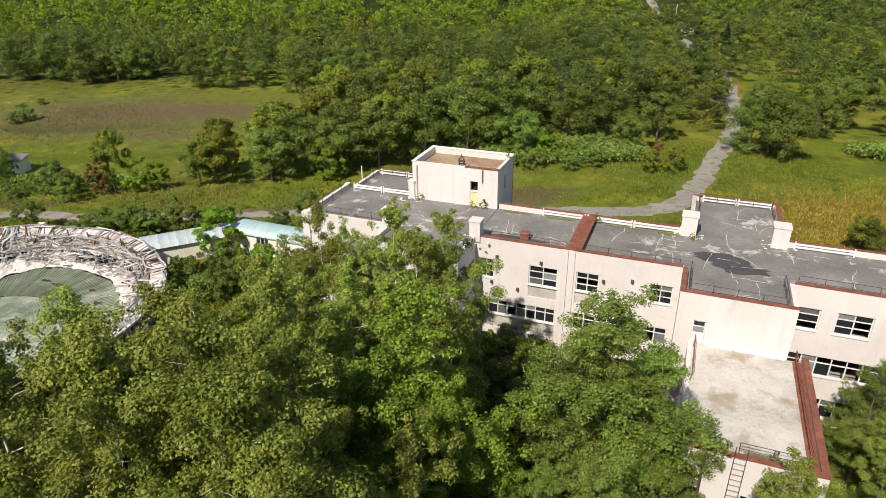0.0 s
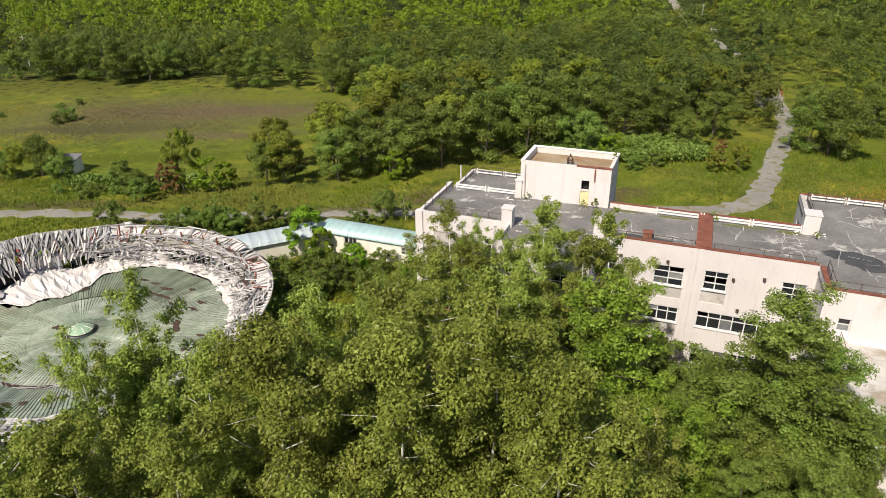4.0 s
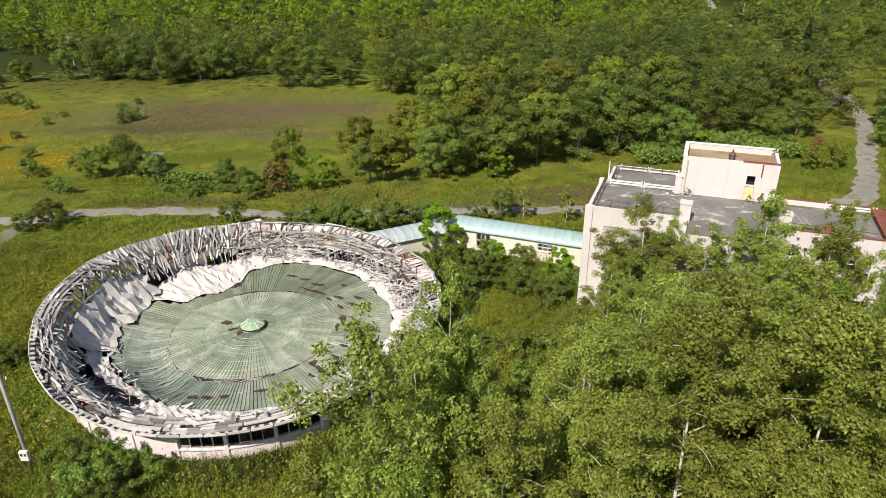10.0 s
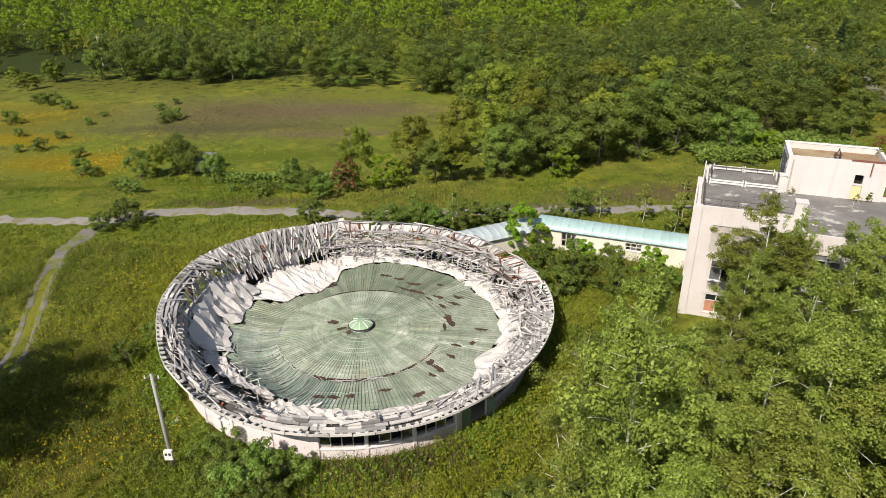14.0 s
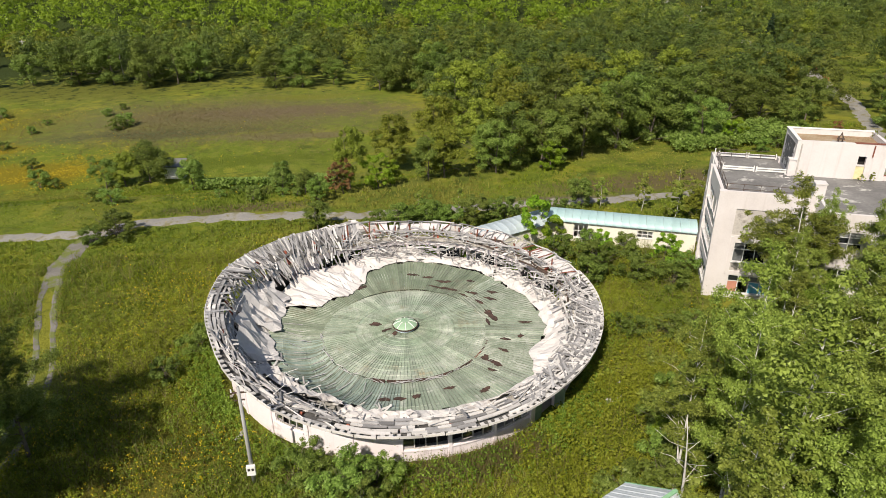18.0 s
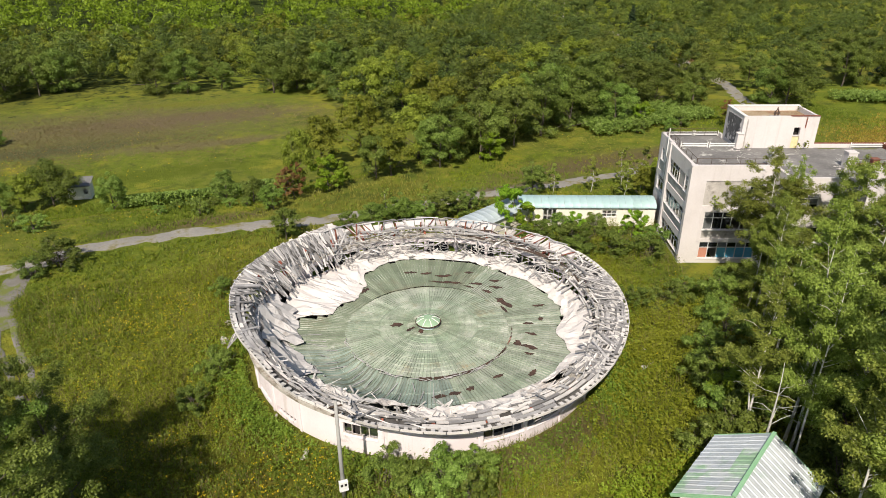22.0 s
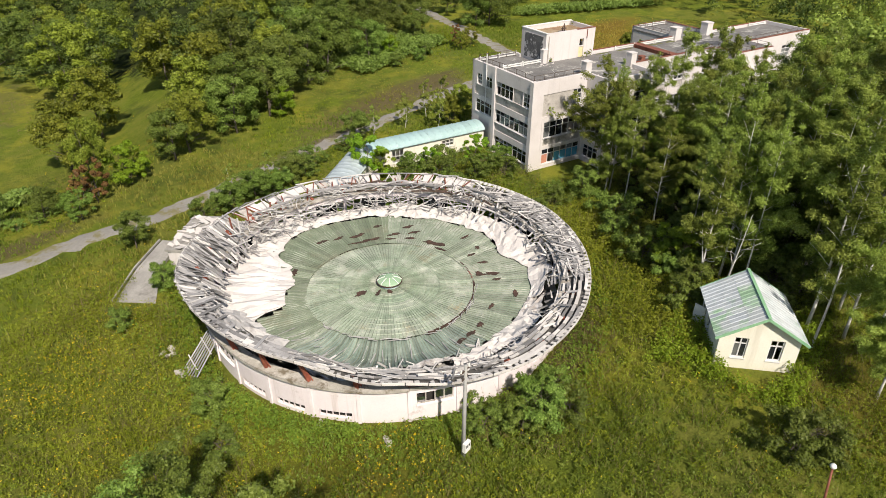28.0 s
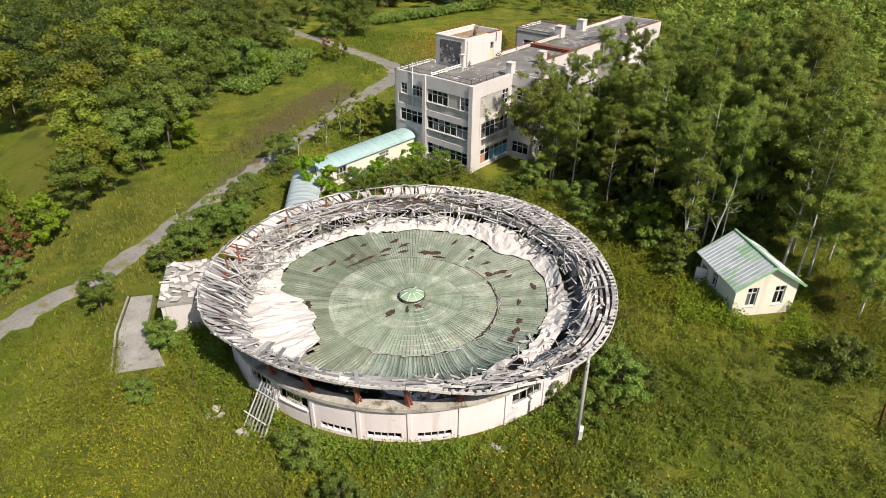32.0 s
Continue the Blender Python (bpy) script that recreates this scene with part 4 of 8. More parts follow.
def white_rails(p0, p1, q, z):
    """Long white rails on short posts along the north edge."""
    n = max(1, round((p1 - p0) / 3.9))
    for i in range(n):
        a, b = p0 + (p1 - p0) * i / n + 0.12, p0 + (p1 - p0) * (i + 1) / n - 0.12
        if WIN_RNG.random() < 0.22:
            continue
        g = Geo()
        for k in (0.12, 0.36):
            g.box((a, q - 0.05, z + k), (b, q + 0.05, z + k + 0.13))
        g.box((a - 0.05, q - 0.09, z), (a + 0.05, q - 0.052, z + 0.66)).box((b - 0.05, q - 0.09, z), (b + 0.05, q - 0.052, z + 0.66))
        part("edge_rail", g, WHITE_PAINT, SCHOOL, "white painted edge rail")


white_rails(15.5, 31.0, 7.15, SLAB - 0.05)
white_rails(39.2, 52.0, 7.15, SLAB - 0.05)
white_rails(32.3, 38.2, 15.2, SLAB)
white_rails(0.9, 6.9, 12.7, WING - 0.35)
white_rails(0.6, 7.0, 7.25, SLAB)
# white piers where the ranges meet
for p, q, s in ((7.95, 0.1, 0.9), (15.6, 0.3, 0.9), (31.5, 7.35, 1.2), (38.2, 7.35, 1.2), (7.0, 7.1, 0.6)):
    z0, h = SLAB - 0.06, 1.7
    g = Geo().box((p - s / 2, q - s / 2, z0), (p + s / 2, q + s / 2, z0 + h)).box((p - s / 2 - 0.06, q - s / 2 - 0.06, z0 + h), (p + s / 2 + 0.06, q + s / 2 + 0.06, z0 + h + 0.1))
    part("roof_pier", g, PLASTER, SCHOOL, "flaking white roof pier")
    g = Geo()
    for _ in range(14):
        x, y, k = p + WIN_RNG.uniform(-1.3, 1.3), q + WIN_RNG.uniform(-1.2, 0.6), WIN_RNG.uniform(0.06, 0.22)
        g.beam((x, y, z0 + k * 0.4), (x + k, y + WIN_RNG.uniform(-k, k), z0 + k * 0.6), k, k * 0.5, WIN_RNG.uniform(0, 1))
    tagged(part("plaster_rubble", g, PLASTER, SCHOOL), kind="stuff")
part("roof_box", Geo().box((18.9, 1.6, SLAB - 0.05), (19.6, 2.2, SLAB + 0.4)).box((18.84, 1.54, SLAB + 0.4), (19.66, 2.26, SLAB + 0.46)), RUST, SCHOOL, "rusty steel box")
# white upright stack pipe on the wing
part("vent_pipe", Geo().tube([(0.15, 9.9, 6.0), (0.15, 9.9, 12.2)], [0.06, 0.06]), WHITE_PAINT, SCHOOL, "white vent pipe")

# damp stains, cracks filled pale, and grit on the roofs
RF = random.Random(17)
DAMP = surface("damp_felt", [(0.3, (0.035, 0.035, 0.036)), (0.6, (0.07, 0.07, 0.07))], 1.2, 6, 0.6, 0.2)
PALE = surface("bleached_crack", [(0.3, (0.38, 0.37, 0.34)), (0.7, (0.58, 0.57, 0.54))], 1.5, 9, 0.9, 0.2)


def blot(p, q, ln, wd, z, material, name, label):
    """A flat stain with an uneven outline."""
    n, ph = 30, RF.uniform(0, 6)
    ring_ = []
    for k in range(n):
        a = 2 * math.pi * k / n
        s = 1 + 0.42 * noise.noise((math.cos(a) * 1.6 + ph, math.sin(a) * 1.6, 1)) + 0.25 * noise.noise((math.cos(a) * 5 + ph, math.sin(a) * 5, 4))
        ring_.append((p + ln * s * math.cos(a), q + wd * s * math.sin(a), z))
    g = Geo()
    g.v = ring_ + [(x, y, zz - 0.003) for x, y, zz in ring_]
    g.f = [tuple(range(n)), tuple(reversed(range(n, 2 * n)))]
    return part(name, g, material, SCHOOL, label)


blot(34.0, 3.4, 2.1, 0.8, SLAB - 0.022, DAMP, "damp_stain", "dark damp stain on the roof")
blot(35.5, 2.0, 2.0, 0.85, SLAB - 0.021, DAMP, "damp_stain", "dark damp stain on the roof")
blot(34.7, 2.7, 1.3, 0.7, SLAB - 0.020, DAMP, "damp_stain", "dark damp stain on the roof")
blot(18.6, 1.6, 2.6, 0.35, SLAB - 0.041, DAMP, "damp_stain", "dark damp stain on the roof")


def cracks(n, p0, q0, p1, q1, z, wide):
    g = Geo()
    for _ in range(n):
        x, y, a = RF.uniform(p0, p1), RF.uniform(q0, q1), RF.choice((0, math.pi / 2)) + RF.gauss(0, 0.12)
        for _ in range(RF.randint(2, 7)):
            ln = RF.uniform(0.25, 0.8)
            u, v = x + math.cos(a) * ln, y + math.sin(a) * ln
            if not (p0 < u < p1 and q0 < v < q1):
                break
            g.beam((x, y, z), (u, v, z), wide * RF.uniform(0.5, 1.6), 0.012)
            x, y, a = u, v, a + RF.gauss(0, 0.25)
    tagged(part("pale_cracks", g, PALE, SCHOOL), kind="stuff")


cracks(22, 31.9, -3.2, 38.2, 15.2, SLAB - 0.025, 0.035)
cracks(12, 15.7, 0.8, 22.8, 6.8, SLAB - 0.045, 0.04)
cracks(10, 24.2, 0.8, 31.3, 6.8, SLAB - 0.045, 0.04)
cracks(14, 38.6, 0.8, 52, 6.8, SLAB - 0.045, 0.04)
cracks(10, 0.4, 0.4, 15.0, 6.8, SLAB + 0.004, 0.03)
MOSS = surface("roof_moss", [(0.3, (0.06, 0.075, 0.02)), (0.6, (0.13, 0.14, 0.04))], 2, 9, 0.95, 0.4)
for p, q, a, b, z in ((17.0, 6.9, 1.3, 0.2, SLAB - 0.04), (21.0, 6.8, 1.6, 0.22, SLAB - 0.041), (26.5, 6.8, 1.8, 0.2, SLAB - 0.042), (30.0, 6.7, 1.0, 0.3, SLAB - 0.04), (32.4, -2.9, 0.5, 0.3, SLAB - 0.021), (36.5, -3.0, 1.4, 0.2, SLAB - 0.022), (19.5, 0.75, 2.2, 0.16, SLAB - 0.043), (28.0, 0.75, 2.4, 0.16, SLAB - 0.043)):
    blot(p, q, a, b, z, MOSS, "moss_patch", "green moss along the roof edge")
for p, q, a, b in ((34.0, -14.2, 1.0, 0.25), (37.0, -14.2, 1.5, 0.28)):
    blot(p, q, a, b, 7.356, MOSS, "moss_patch", "green moss along the terrace edge")
# small brackets and vents on the south front
for p, z in ((17.4, 9.55), (21.0, 9.6), (25.9, 8.9), (28.0, 9.3), (17.0, 7.2), (19.2, 6.9), (26.6, 6.3)):
    part("wall_bracket", Geo().box((p, -0.16, z), (p + 0.22, -0.003, z + 0.2)).box((p + 0.06, -0.28, z + 0.05), (p + 0.16, -0.162, z + 0.13)), IRON, SCHOOL, "small iron bracket")
# lower annex with a roof terrace
AZ = 7.35
wall_run("annex_wall_south", south(32.5, -14.95), 7.35, 0, AZ + 0.35, [(0.5, 1.5, 4.3, 6.0, 2), (3.5, 6.0, 3.2, 5.2, 3), (0.8, 6.0, 0.7, 2.3, 5)])
wall_run("annex_wall_west", west(32.5, -14.65), 10.9, 0, AZ + 0.1, [(1, 9, 4.0, 5.8, 8), (1, 9, 0.7, 2.3, 8)])
wall_run("annex_wall_east", east(39.85, -14.65), 10.9, 0, AZ + 0.35, [(1, 9, 4.0, 5.8, 8)])
flat_roof("annex_roof", 32.8, -14.65, 39.55, -3.75, AZ, ROOF_PALE, "bleached and mossy roof terrace")
parapet(39.5, -14.98, 39.9, -3.75, AZ + 0.35, AZ + 0.42, RUST, "coping")
parapet(32.45, -14.98, 39.49, -14.6, AZ + 0.35, AZ + 0.42, RUST, "coping")
g = Geo()
for i in range(30):
    q = -14.3 + i * 0.36
    g.tube([(39.15, q, AZ), (39.1, q, AZ + 0.95)], [0.018, 0.018], 4)
g.tube([(39.1, -14.4, AZ + 0.95), (39.1, -3.9, AZ + 0.95)], [0.03, 0.03], 5).tube([(39.12, -14.4, AZ + 0.45), (39.12, -3.9, AZ + 0.45)], [0.03, 0.03], 5)
part("terrace_fence", g, RUST, SCHOOL, "rusty terrace fence leaning inward")
part("terrace_gravel", Geo().box((39.0, -14.6, AZ), (39.54, -3.9, AZ + 0.05)), RUST, SCHOOL)
rail([(35.6, -14.2, AZ), (38.9, -14.2, AZ)], 0.8)
rail([(32.9, -4.2, AZ), (32.9, -8.0, AZ)], 1.0, material=RUST)
part("downpipe", Geo().tube([(33.9, -15.05, AZ + 0.6), (33.9, -15.05, 2)], [0.08, 0.08]), IRON, SCHOOL)
g = Geo()
for x in (35.3, 35.9):
    g.tube([(x, -15.15, AZ + 1.2), (x, -15.15, 1.0)], [0.025, 0.025], 5)
for i in range(18):
    g.tube([(35.3, -15.15, 1.4 + i * 0.38), (35.9, -15.15, 1.4 + i * 0.38)], [0.015, 0.015], 4)
part("ladder", g, IRON, SCHOOL, "iron wall ladder")
part("terrace_door", Geo().box((32.62, -3.72, 7.4), (33.43, -3.66, 8.2)), WHITE_PAINT, SCHOOL, "white door with rust at its foot")
part("wall_skirting", Geo().box((33.6, -3.86, AZ), (38.6, -3.71, AZ + 0.18)), WHITE_PAINT, SCHOOL)


# ---- round gymnasium ----
HALL = thing("gymnasium", pose(GYM.x, GYM.y, 0), "ruined round gymnasium with a fallen-in roof and pink plastered wall", "building")
RW, WALL_H, RIM = 15.25, 2.95, 17.1
BAYS, PHASE = 28, -82.3


def polar(r, deg, z):
    a = radians(deg)
    return (r * math.cos(a), r * math.sin(a), z)


def around(table, deg):
    """A value read off a ring of (degrees, value) pairs."""
    d = deg % 360
    t = [(table[-1][0] - 360, table[-1][1]), *table, (table[0][0] + 360, table[0][1])]
    for (a, u), (b, v) in zip(t, t[1:]):
        if a <= d <= b:
            k = (d - a) / (b - a)
            return u + (v - u) * k * k * (3 - 2 * k)


def rim_z(deg):
    """The height of the roof's outer edge, which has risen in the west."""
    return around([(0, 4.15), (40, 4.1), (80, 4.2), (110, 4.6), (135, 5.1), (165, 5.85), (198, 5.85), (222, 4.95), (240, 4.3), (260, 3.85), (290, 3.75), (315, 4.05), (340, 4.2)], deg)


def rim_r(deg):
    """How far out that edge lies; it has slid inward in the west."""
    return around([(0, 17.1), (138, 17.05), (160, 16.6), (180, 16.4), (200, 16.4), (222, 16.85), (250, 17.1)], deg)


def arc(g, r0, r1, d0, d1, z0, z1, n=4, tilt=0.0):
    """A block that follows the circle."""
    o = len(g.v)
    for i in range(n + 1):
        d = d0 + (d1 - d0) * i / n
        g.v += [polar(r0, d, z0), polar(r1, d, z0 + tilt), polar(r1, d, z1 + tilt), polar(r0, d, z1)]
    for i in range(n):
        a, b = o + 4 * i, o + 4 * i + 4
        for j in range(4):
            k = (j + 1) % 4
            g.f.append((a + j, a + k, b + k, b + j))
    g.f += [(o + 3, o + 2, o + 1, o), (o + 4 * n, o + 4 * n + 1, o + 4 * n + 2, o + 4 * n + 3)]
    return g


def ring_z(r, d):
    """The ring: from the rim down over the wall head, then steeply to the dish."""
    head = 3.5 + 0.58 * (rim_z(d) - 4.1) + around([(0, 0.0), (142, 0.0), (165, 0.75), (200, 0.75), (226, 0.25), (250, 0.0)], d)
    if r > 14.9:
        return head + (rim_z(d) - head) * (r - 14.9) / (rim_r(d) - 14.9)
    t = min((14.9 - r) / 1.7, 1.15)
    return head + (1.75 - head) * t ** 0.8


LEDGE = surface("flaking_ledge", [(0.3, (0.22, 0.20, 0.17)), (0.48, (0.40, 0.375, 0.335)), (0.7, (0.58, 0.55, 0.51))], 1.2, 7, 0.92, 0.3, piece=0.1, stain=(0.17, 0.14, 0.10), stain_scale=0.9, stain_cut=(0.52, 0.62))
RUST_RED = surface("rust_red_primer", [(0.3, (0.15, 0.04, 0.025)), (0.5, (0.28, 0.075, 0.045)), (0.7, (0.38, 0.13, 0.085))], 1.5, 14, 0.8, 0.3)
STEP = 360 / BAYS
# what each bay holds, counted from the south going west to east
KIND = {}
for b in range(BAYS):
    mid = (PHASE + (b + 0.5) * STEP + 180) % 360 - 180
    KIND[b] = "window" if -95 < mid < -62 or -48 < mid < 60 or 65 < mid < 120 else "solid"
    if -62 <= mid <= -48:
        KIND[b] = "door"
    if mid < -150 or mid > 175:
        KIND[b] = "vent"
    if 150 < mid < 175 or -140 < mid < -125:
        KIND[b] = "high"
HR = random.Random(21)
for b in range(BAYS):
    d0 = PHASE + b * STEP
    d1 = d0 + STEP
    a, z = d0 + 0.45, d1 - 0.45
    kind = KIND[b]
    wall = lambda *span, name="wall_panel": part(name, arc(Geo(), RW - 0.25, RW, *span), PLASTER_PINK, HALL)
    if kind == "solid":
        wall(a, z, -0.3, WALL_H)
    elif kind == "window":
        wall(a, z, -0.3, 1.05)
        wall(a, z, 2.35, WALL_H)
    elif kind == "vent":
        wall(a, z, -0.3, 0.30)
        wall(a, z, 0.82, WALL_H)
        wall(a, a + 1.6, 0.30, 0.82, 1, name="jamb")
        wall(z - 1.6, z, 0.30, 0.82, 1, name="jamb")
        for i in range(1, 5):
            c = a + 1.6 + (z - a - 3.2) * i / 5
            part("vent_bar", arc(Geo(), RW - 0.2, RW - 0.1, c - 0.1, c + 0.1, 0.30, 0.82, 1), PLASTER_PINK, HALL)
    elif kind == "high":
        wall(a, z, -0.3, 1.45)
        wall(a, a + 1.4, 1.45, 2.45, 1, name="jamb")
        wall(z - 0.8, z, 1.45, 2.45, 1, name="jamb")
        wall(a, z, 2.45, WALL_H)
    elif kind == "door":
        wall(a, a + 1.2, -0.3, WALL_H, 1)
        wall(z - 1.2, z, -0.3, WALL_H, 1)
        wall(a + 1.2, z - 1.2, 2.3, WALL_H, 2)
    part("pilaster", arc(Geo(), RW - 0.3, RW + 0.10, d0 - 0.45, d0 + 0.45, -0.3, WALL_H + 0.01, 1), PLASTER_PINK, HALL)
    if kind in ("window", "high"):
        w0, w1, z0, z1 = (a, z, 1.05, 2.35) if kind == "window" else (a + 1.4, z - 0.8, 1.45, 2.45)
        g = Geo()
        n = 4
        arc(g, RW - 0.17, RW - 0.08, w0, w1, z0, z0 + 0.06)
        arc(g, RW - 0.17, RW - 0.08, w0, w1, z1 - 0.06, z1)
        for i in range(n + 1):
            c = w0 + (w1 - w0) * i / n
            arc(g, RW - 0.16, RW - 0.09, c - 0.14, c + 0.14, z0 + 0.06, z1 - 0.06, 1)
        win = part("window", g, PLASTER_GREY, HALL)
        for i in range(n):
            if HR.random() < 0.45:
                continue
            c0, c1 = w0 + (w1 - w0) * i / n + 0.15, w0 + (w1 - w0) * (i + 1) / n - 0.15
            part("pane", arc(Geo(), RW - 0.135, RW - 0.125, c0, c1, z0 + 0.06, z1 - 0.06 - HR.choice((0, 0, 0.4)), 1), GLASS, win)
        part("sill", arc(Geo(), RW + 0.002, RW + 0.12, w0, w1, z0 - 0.09, z0 - 0.01), PLASTER_PINK, HALL)
    if kind == "door":
        part("door_leaf", arc(Geo(), RW - 0.12, RW - 0.05, a + 1.3, a + 4.4, 0.0, 2.28, 1), DOOR_GREEN, HALL, "green painted steel door leaf")
        p, q = Vector(polar(RW + 0.05, z - 1.4, 0.02)), Vector(polar(RW + 1.0, z - 2.4, 0.02))
        n_ = (q - p).normalized().cross(Vector((0, 0, 1))) * 0.03
        up = Vector((0, 0, 2.2))
        part("door_leaf", Geo().add([p - n_, q - n_, q + n_, p + n_, p - n_ + up, q - n_ + up, q + n_ + up, p + n_ + up], BOX), DOOR_GREEN, HALL, "green door leaf hanging open")
    # concrete ring beam over the bay, chipped
    part("ring_beam", arc(Geo(), RW - 0.55, RW + 0.28 + HR.uniform(-0.06, 0.1), d0 + 0.05, d1 - 0.05, WALL_H + 0.015, WALL_H + 0.26 + HR.uniform(-0.08, 0.05)), LEDGE, HALL, "chipped pale concrete ledge")
    # rusty posts that carry the eaves
    if HR.random() < 0.8 or abs((d0 + 360) % 360 - 180) < 60:
        out = 0.75 if rim_z(d0) < 4.6 else 0.55
        p0, p1 = polar(RW - 0.1, d0, WALL_H + 0.2), polar(RW + out, d0 + HR.uniform(-1, 1), ring_z(RW + out, d0) - 0.06)
        g = Geo().beam(p0, p1, 0.20, 0.24)
        if rim_z(d0) > 4.6:
            g.beam(polar(RW - 0.2, d0 + 0.9, WALL_H + 0.25), p1, 0.09, 0.09).beam(polar(RW - 0.2, d0 - 0.9, WALL_H + 0.25), p1, 0.09, 0.09)
        part("eaves_post", g, RUST_RED, HALL, "rust-red steel post")
# dark hall floor under the roof
hall_floor = part("hall_floor", arc(Geo(), 0.05, RW - 0.26, 0, 360, -0.25, 0.02, 48), CONCRETE, HALL)


# fallen roof: a shallow green dish of radial sheets
RIDGE = surface("worn_green_seam", [(0.3, (0.10, 0.135, 0.09)), (0.46, (0.17, 0.205, 0.15)), (0.66, (0.34, 0.36, 0.30))], 0.8, 5, 0.6, 0.1, piece=0.25, stain=(0.42, 0.43, 0.38), stain_scale=0.5, stain_cut=(0.52, 0.62))


def sheet_strip(r0, r1, d0, d1, zf, lift=0.05, rows=3, laps=()):
    """One radial roofing sheet with two thin standing seams and laps across it. The last faces are the seams'."""
    g = Geo()
    cols = ((0.0, 0.0), (0.41, 0.0), (0.43, lift), (0.48, lift), (0.50, 0.0), (0.91, 0.0), (0.93, lift), (0.98, lift), (1.0, 0.0))
    rs = sorted([(r0 + (r1 - r0) * i / rows, 0.0) for i in range(rows + 1)] + [(q - 0.02, 0.03) for q in laps if r0 < q < r1] + [(q + 0.02, 0.0) for q in laps if r0 < q < r1])
    for r, lap in rs:
        for k, up in cols:
            d = d0 + (d1 - d0) * k
            x, y, _ = polar(r, d, 0)
            g.v.append((x, y, zf(r, d) + up + lap))
    m, c = len(rs) - 1, len(cols)
    flat_, rib = [], []
    for i in range(m):
        for j in range(c - 1):
            a = c * i + j
            (flat_ if j in (0, 4) else rib).append((a, a + c, a + c + 1, a + 1))
    n = len(g.v)
    g.v += [(x, y, z - 0.03) for x, y, z in g.v]
    under = [tuple(n + k for k in reversed(q)) for q in flat_ + rib]
    for i in range(m):
        a = c * i
        under += [(a, n + a, n + a + c, a + c), (a + c - 1, a + 2 * c - 1, n + a + 2 * c - 1, n + a + c - 1)]
    a = c * m
    for j in range(c - 1):
        under += [(j, j + 1, n + j + 1, n + j), (a + j, n + a + j, n + a + j + 1, a + j + 1)]
    g.f = flat_ + under + rib
    g.ribs = len(rib)
    return g


RIDGE_DULL = surface("dull_green_seam", [(0.3, (0.10, 0.13, 0.09)), (0.46, (0.17, 0.20, 0.15)), (0.66, (0.32, 0.34, 0.29))], 0.8, 5, 0.6, 0.1, piece=0.3, stain=(0.36, 0.38, 0.33), stain_scale=0.6, stain_cut=(0.52, 0.62))


def roof_sheet(g, material):
    ob = part("roof_sheet", g, material, roof)
    ob.data.materials.append(RIDGE if material is ROOF_DISC else RIDGE_DULL)
    n = len(ob.data.polygons)
    for i in range(n - g.ribs, n):
        ob.data.polygons[i].material_index = 1
    return ob


DISC = 7.35


def disc_z(r, d):
    return 1.34 - 0.052 * r + 0.03 * math.sin(radians(d * 3)) * r / 7 + 0.02 * noise.noise((r * 1.3, d * 0.12, 0))


def dish_z(r, d):
    """The outer roof: lower than the disc's edge in the south-west, folded there, lapping over it in the north-east."""
    a = radians(d)
    base = 0.98 + 0.14 * math.cos(a - radians(60)) + 0.10 * (r - 7.3) * (0.55 + 0.6 * math.cos(a - radians(200)))
    fold = math.exp(-(((d % 360) - 215) / 34) ** 2)
    base -= fold * 0.8 * math.sin(min(1.0, (r - 7.0) / 4.0) * 3.1)
    return base + 0.07 * noise.noise((r * 0.8, math.cos(a) * 5, math.sin(a) * 5)) + fold * 0.09 * math.sin(d * 2.4)


def green_edge(d):
    """How far out the green roofing can be followed."""
    return around([(0, 12.9), (30, 12.7), (70, 13.0), (90, 12.8), (104, 11.8), (113, 9.5), (126, 8.7), (148, 9.4), (156, 12.2), (168, 12.6), (187, 12.4), (200, 11.8), (215, 11.4), (238, 11.2), (262, 11.4), (285, 11.8), (305, 12.6), (318, 12.9), (335, 11.6), (348, 12.6)], d) + 0.18 * noise.noise((d * 0.09, 2, 0))


DR = random.Random(31)
roof = thing("fallen_roof", pose(GYM.x, GYM.y, 0), "fallen green sheet-metal dome lying flat inside the ring wall", "roof")
RIBS = 72
for i in range(RIBS):
    d0, d1 = i * 360 / RIBS, (i + 1) * 360 / RIBS
    roof_sheet(sheet_strip(0.95, 4.4, d0, d1, disc_z, 0.03, 2, (1.8, 2.3, 2.8, 3.3, 3.9)), ROOF_DISC)
    roof_sheet(sheet_strip(4.42, DISC + DR.uniform(-0.04, 0.06), d0, d1, disc_z, 0.045, 3, (5.0, 5.6, 6.2, 6.8)), ROOF_DISC)
OUT = 112
for i in range(OUT):
    d0, d1 = i * 360 / OUT, (i + 1) * 360 / OUT
    far = green_edge(d0) + DR.uniform(-0.35, 0.3)
    mat = ROOF_GREEN_DULL if 40 < d0 < 175 else (ROOF_TEAL if 178 < d0 < 262 else ROOF_GREEN)
    roof_sheet(sheet_strip(DISC - 0.15, far, d0, d1, dish_z, 0.06, 6, (9.0 + DR.uniform(-0.1, 0.1), 10.8)), mat)
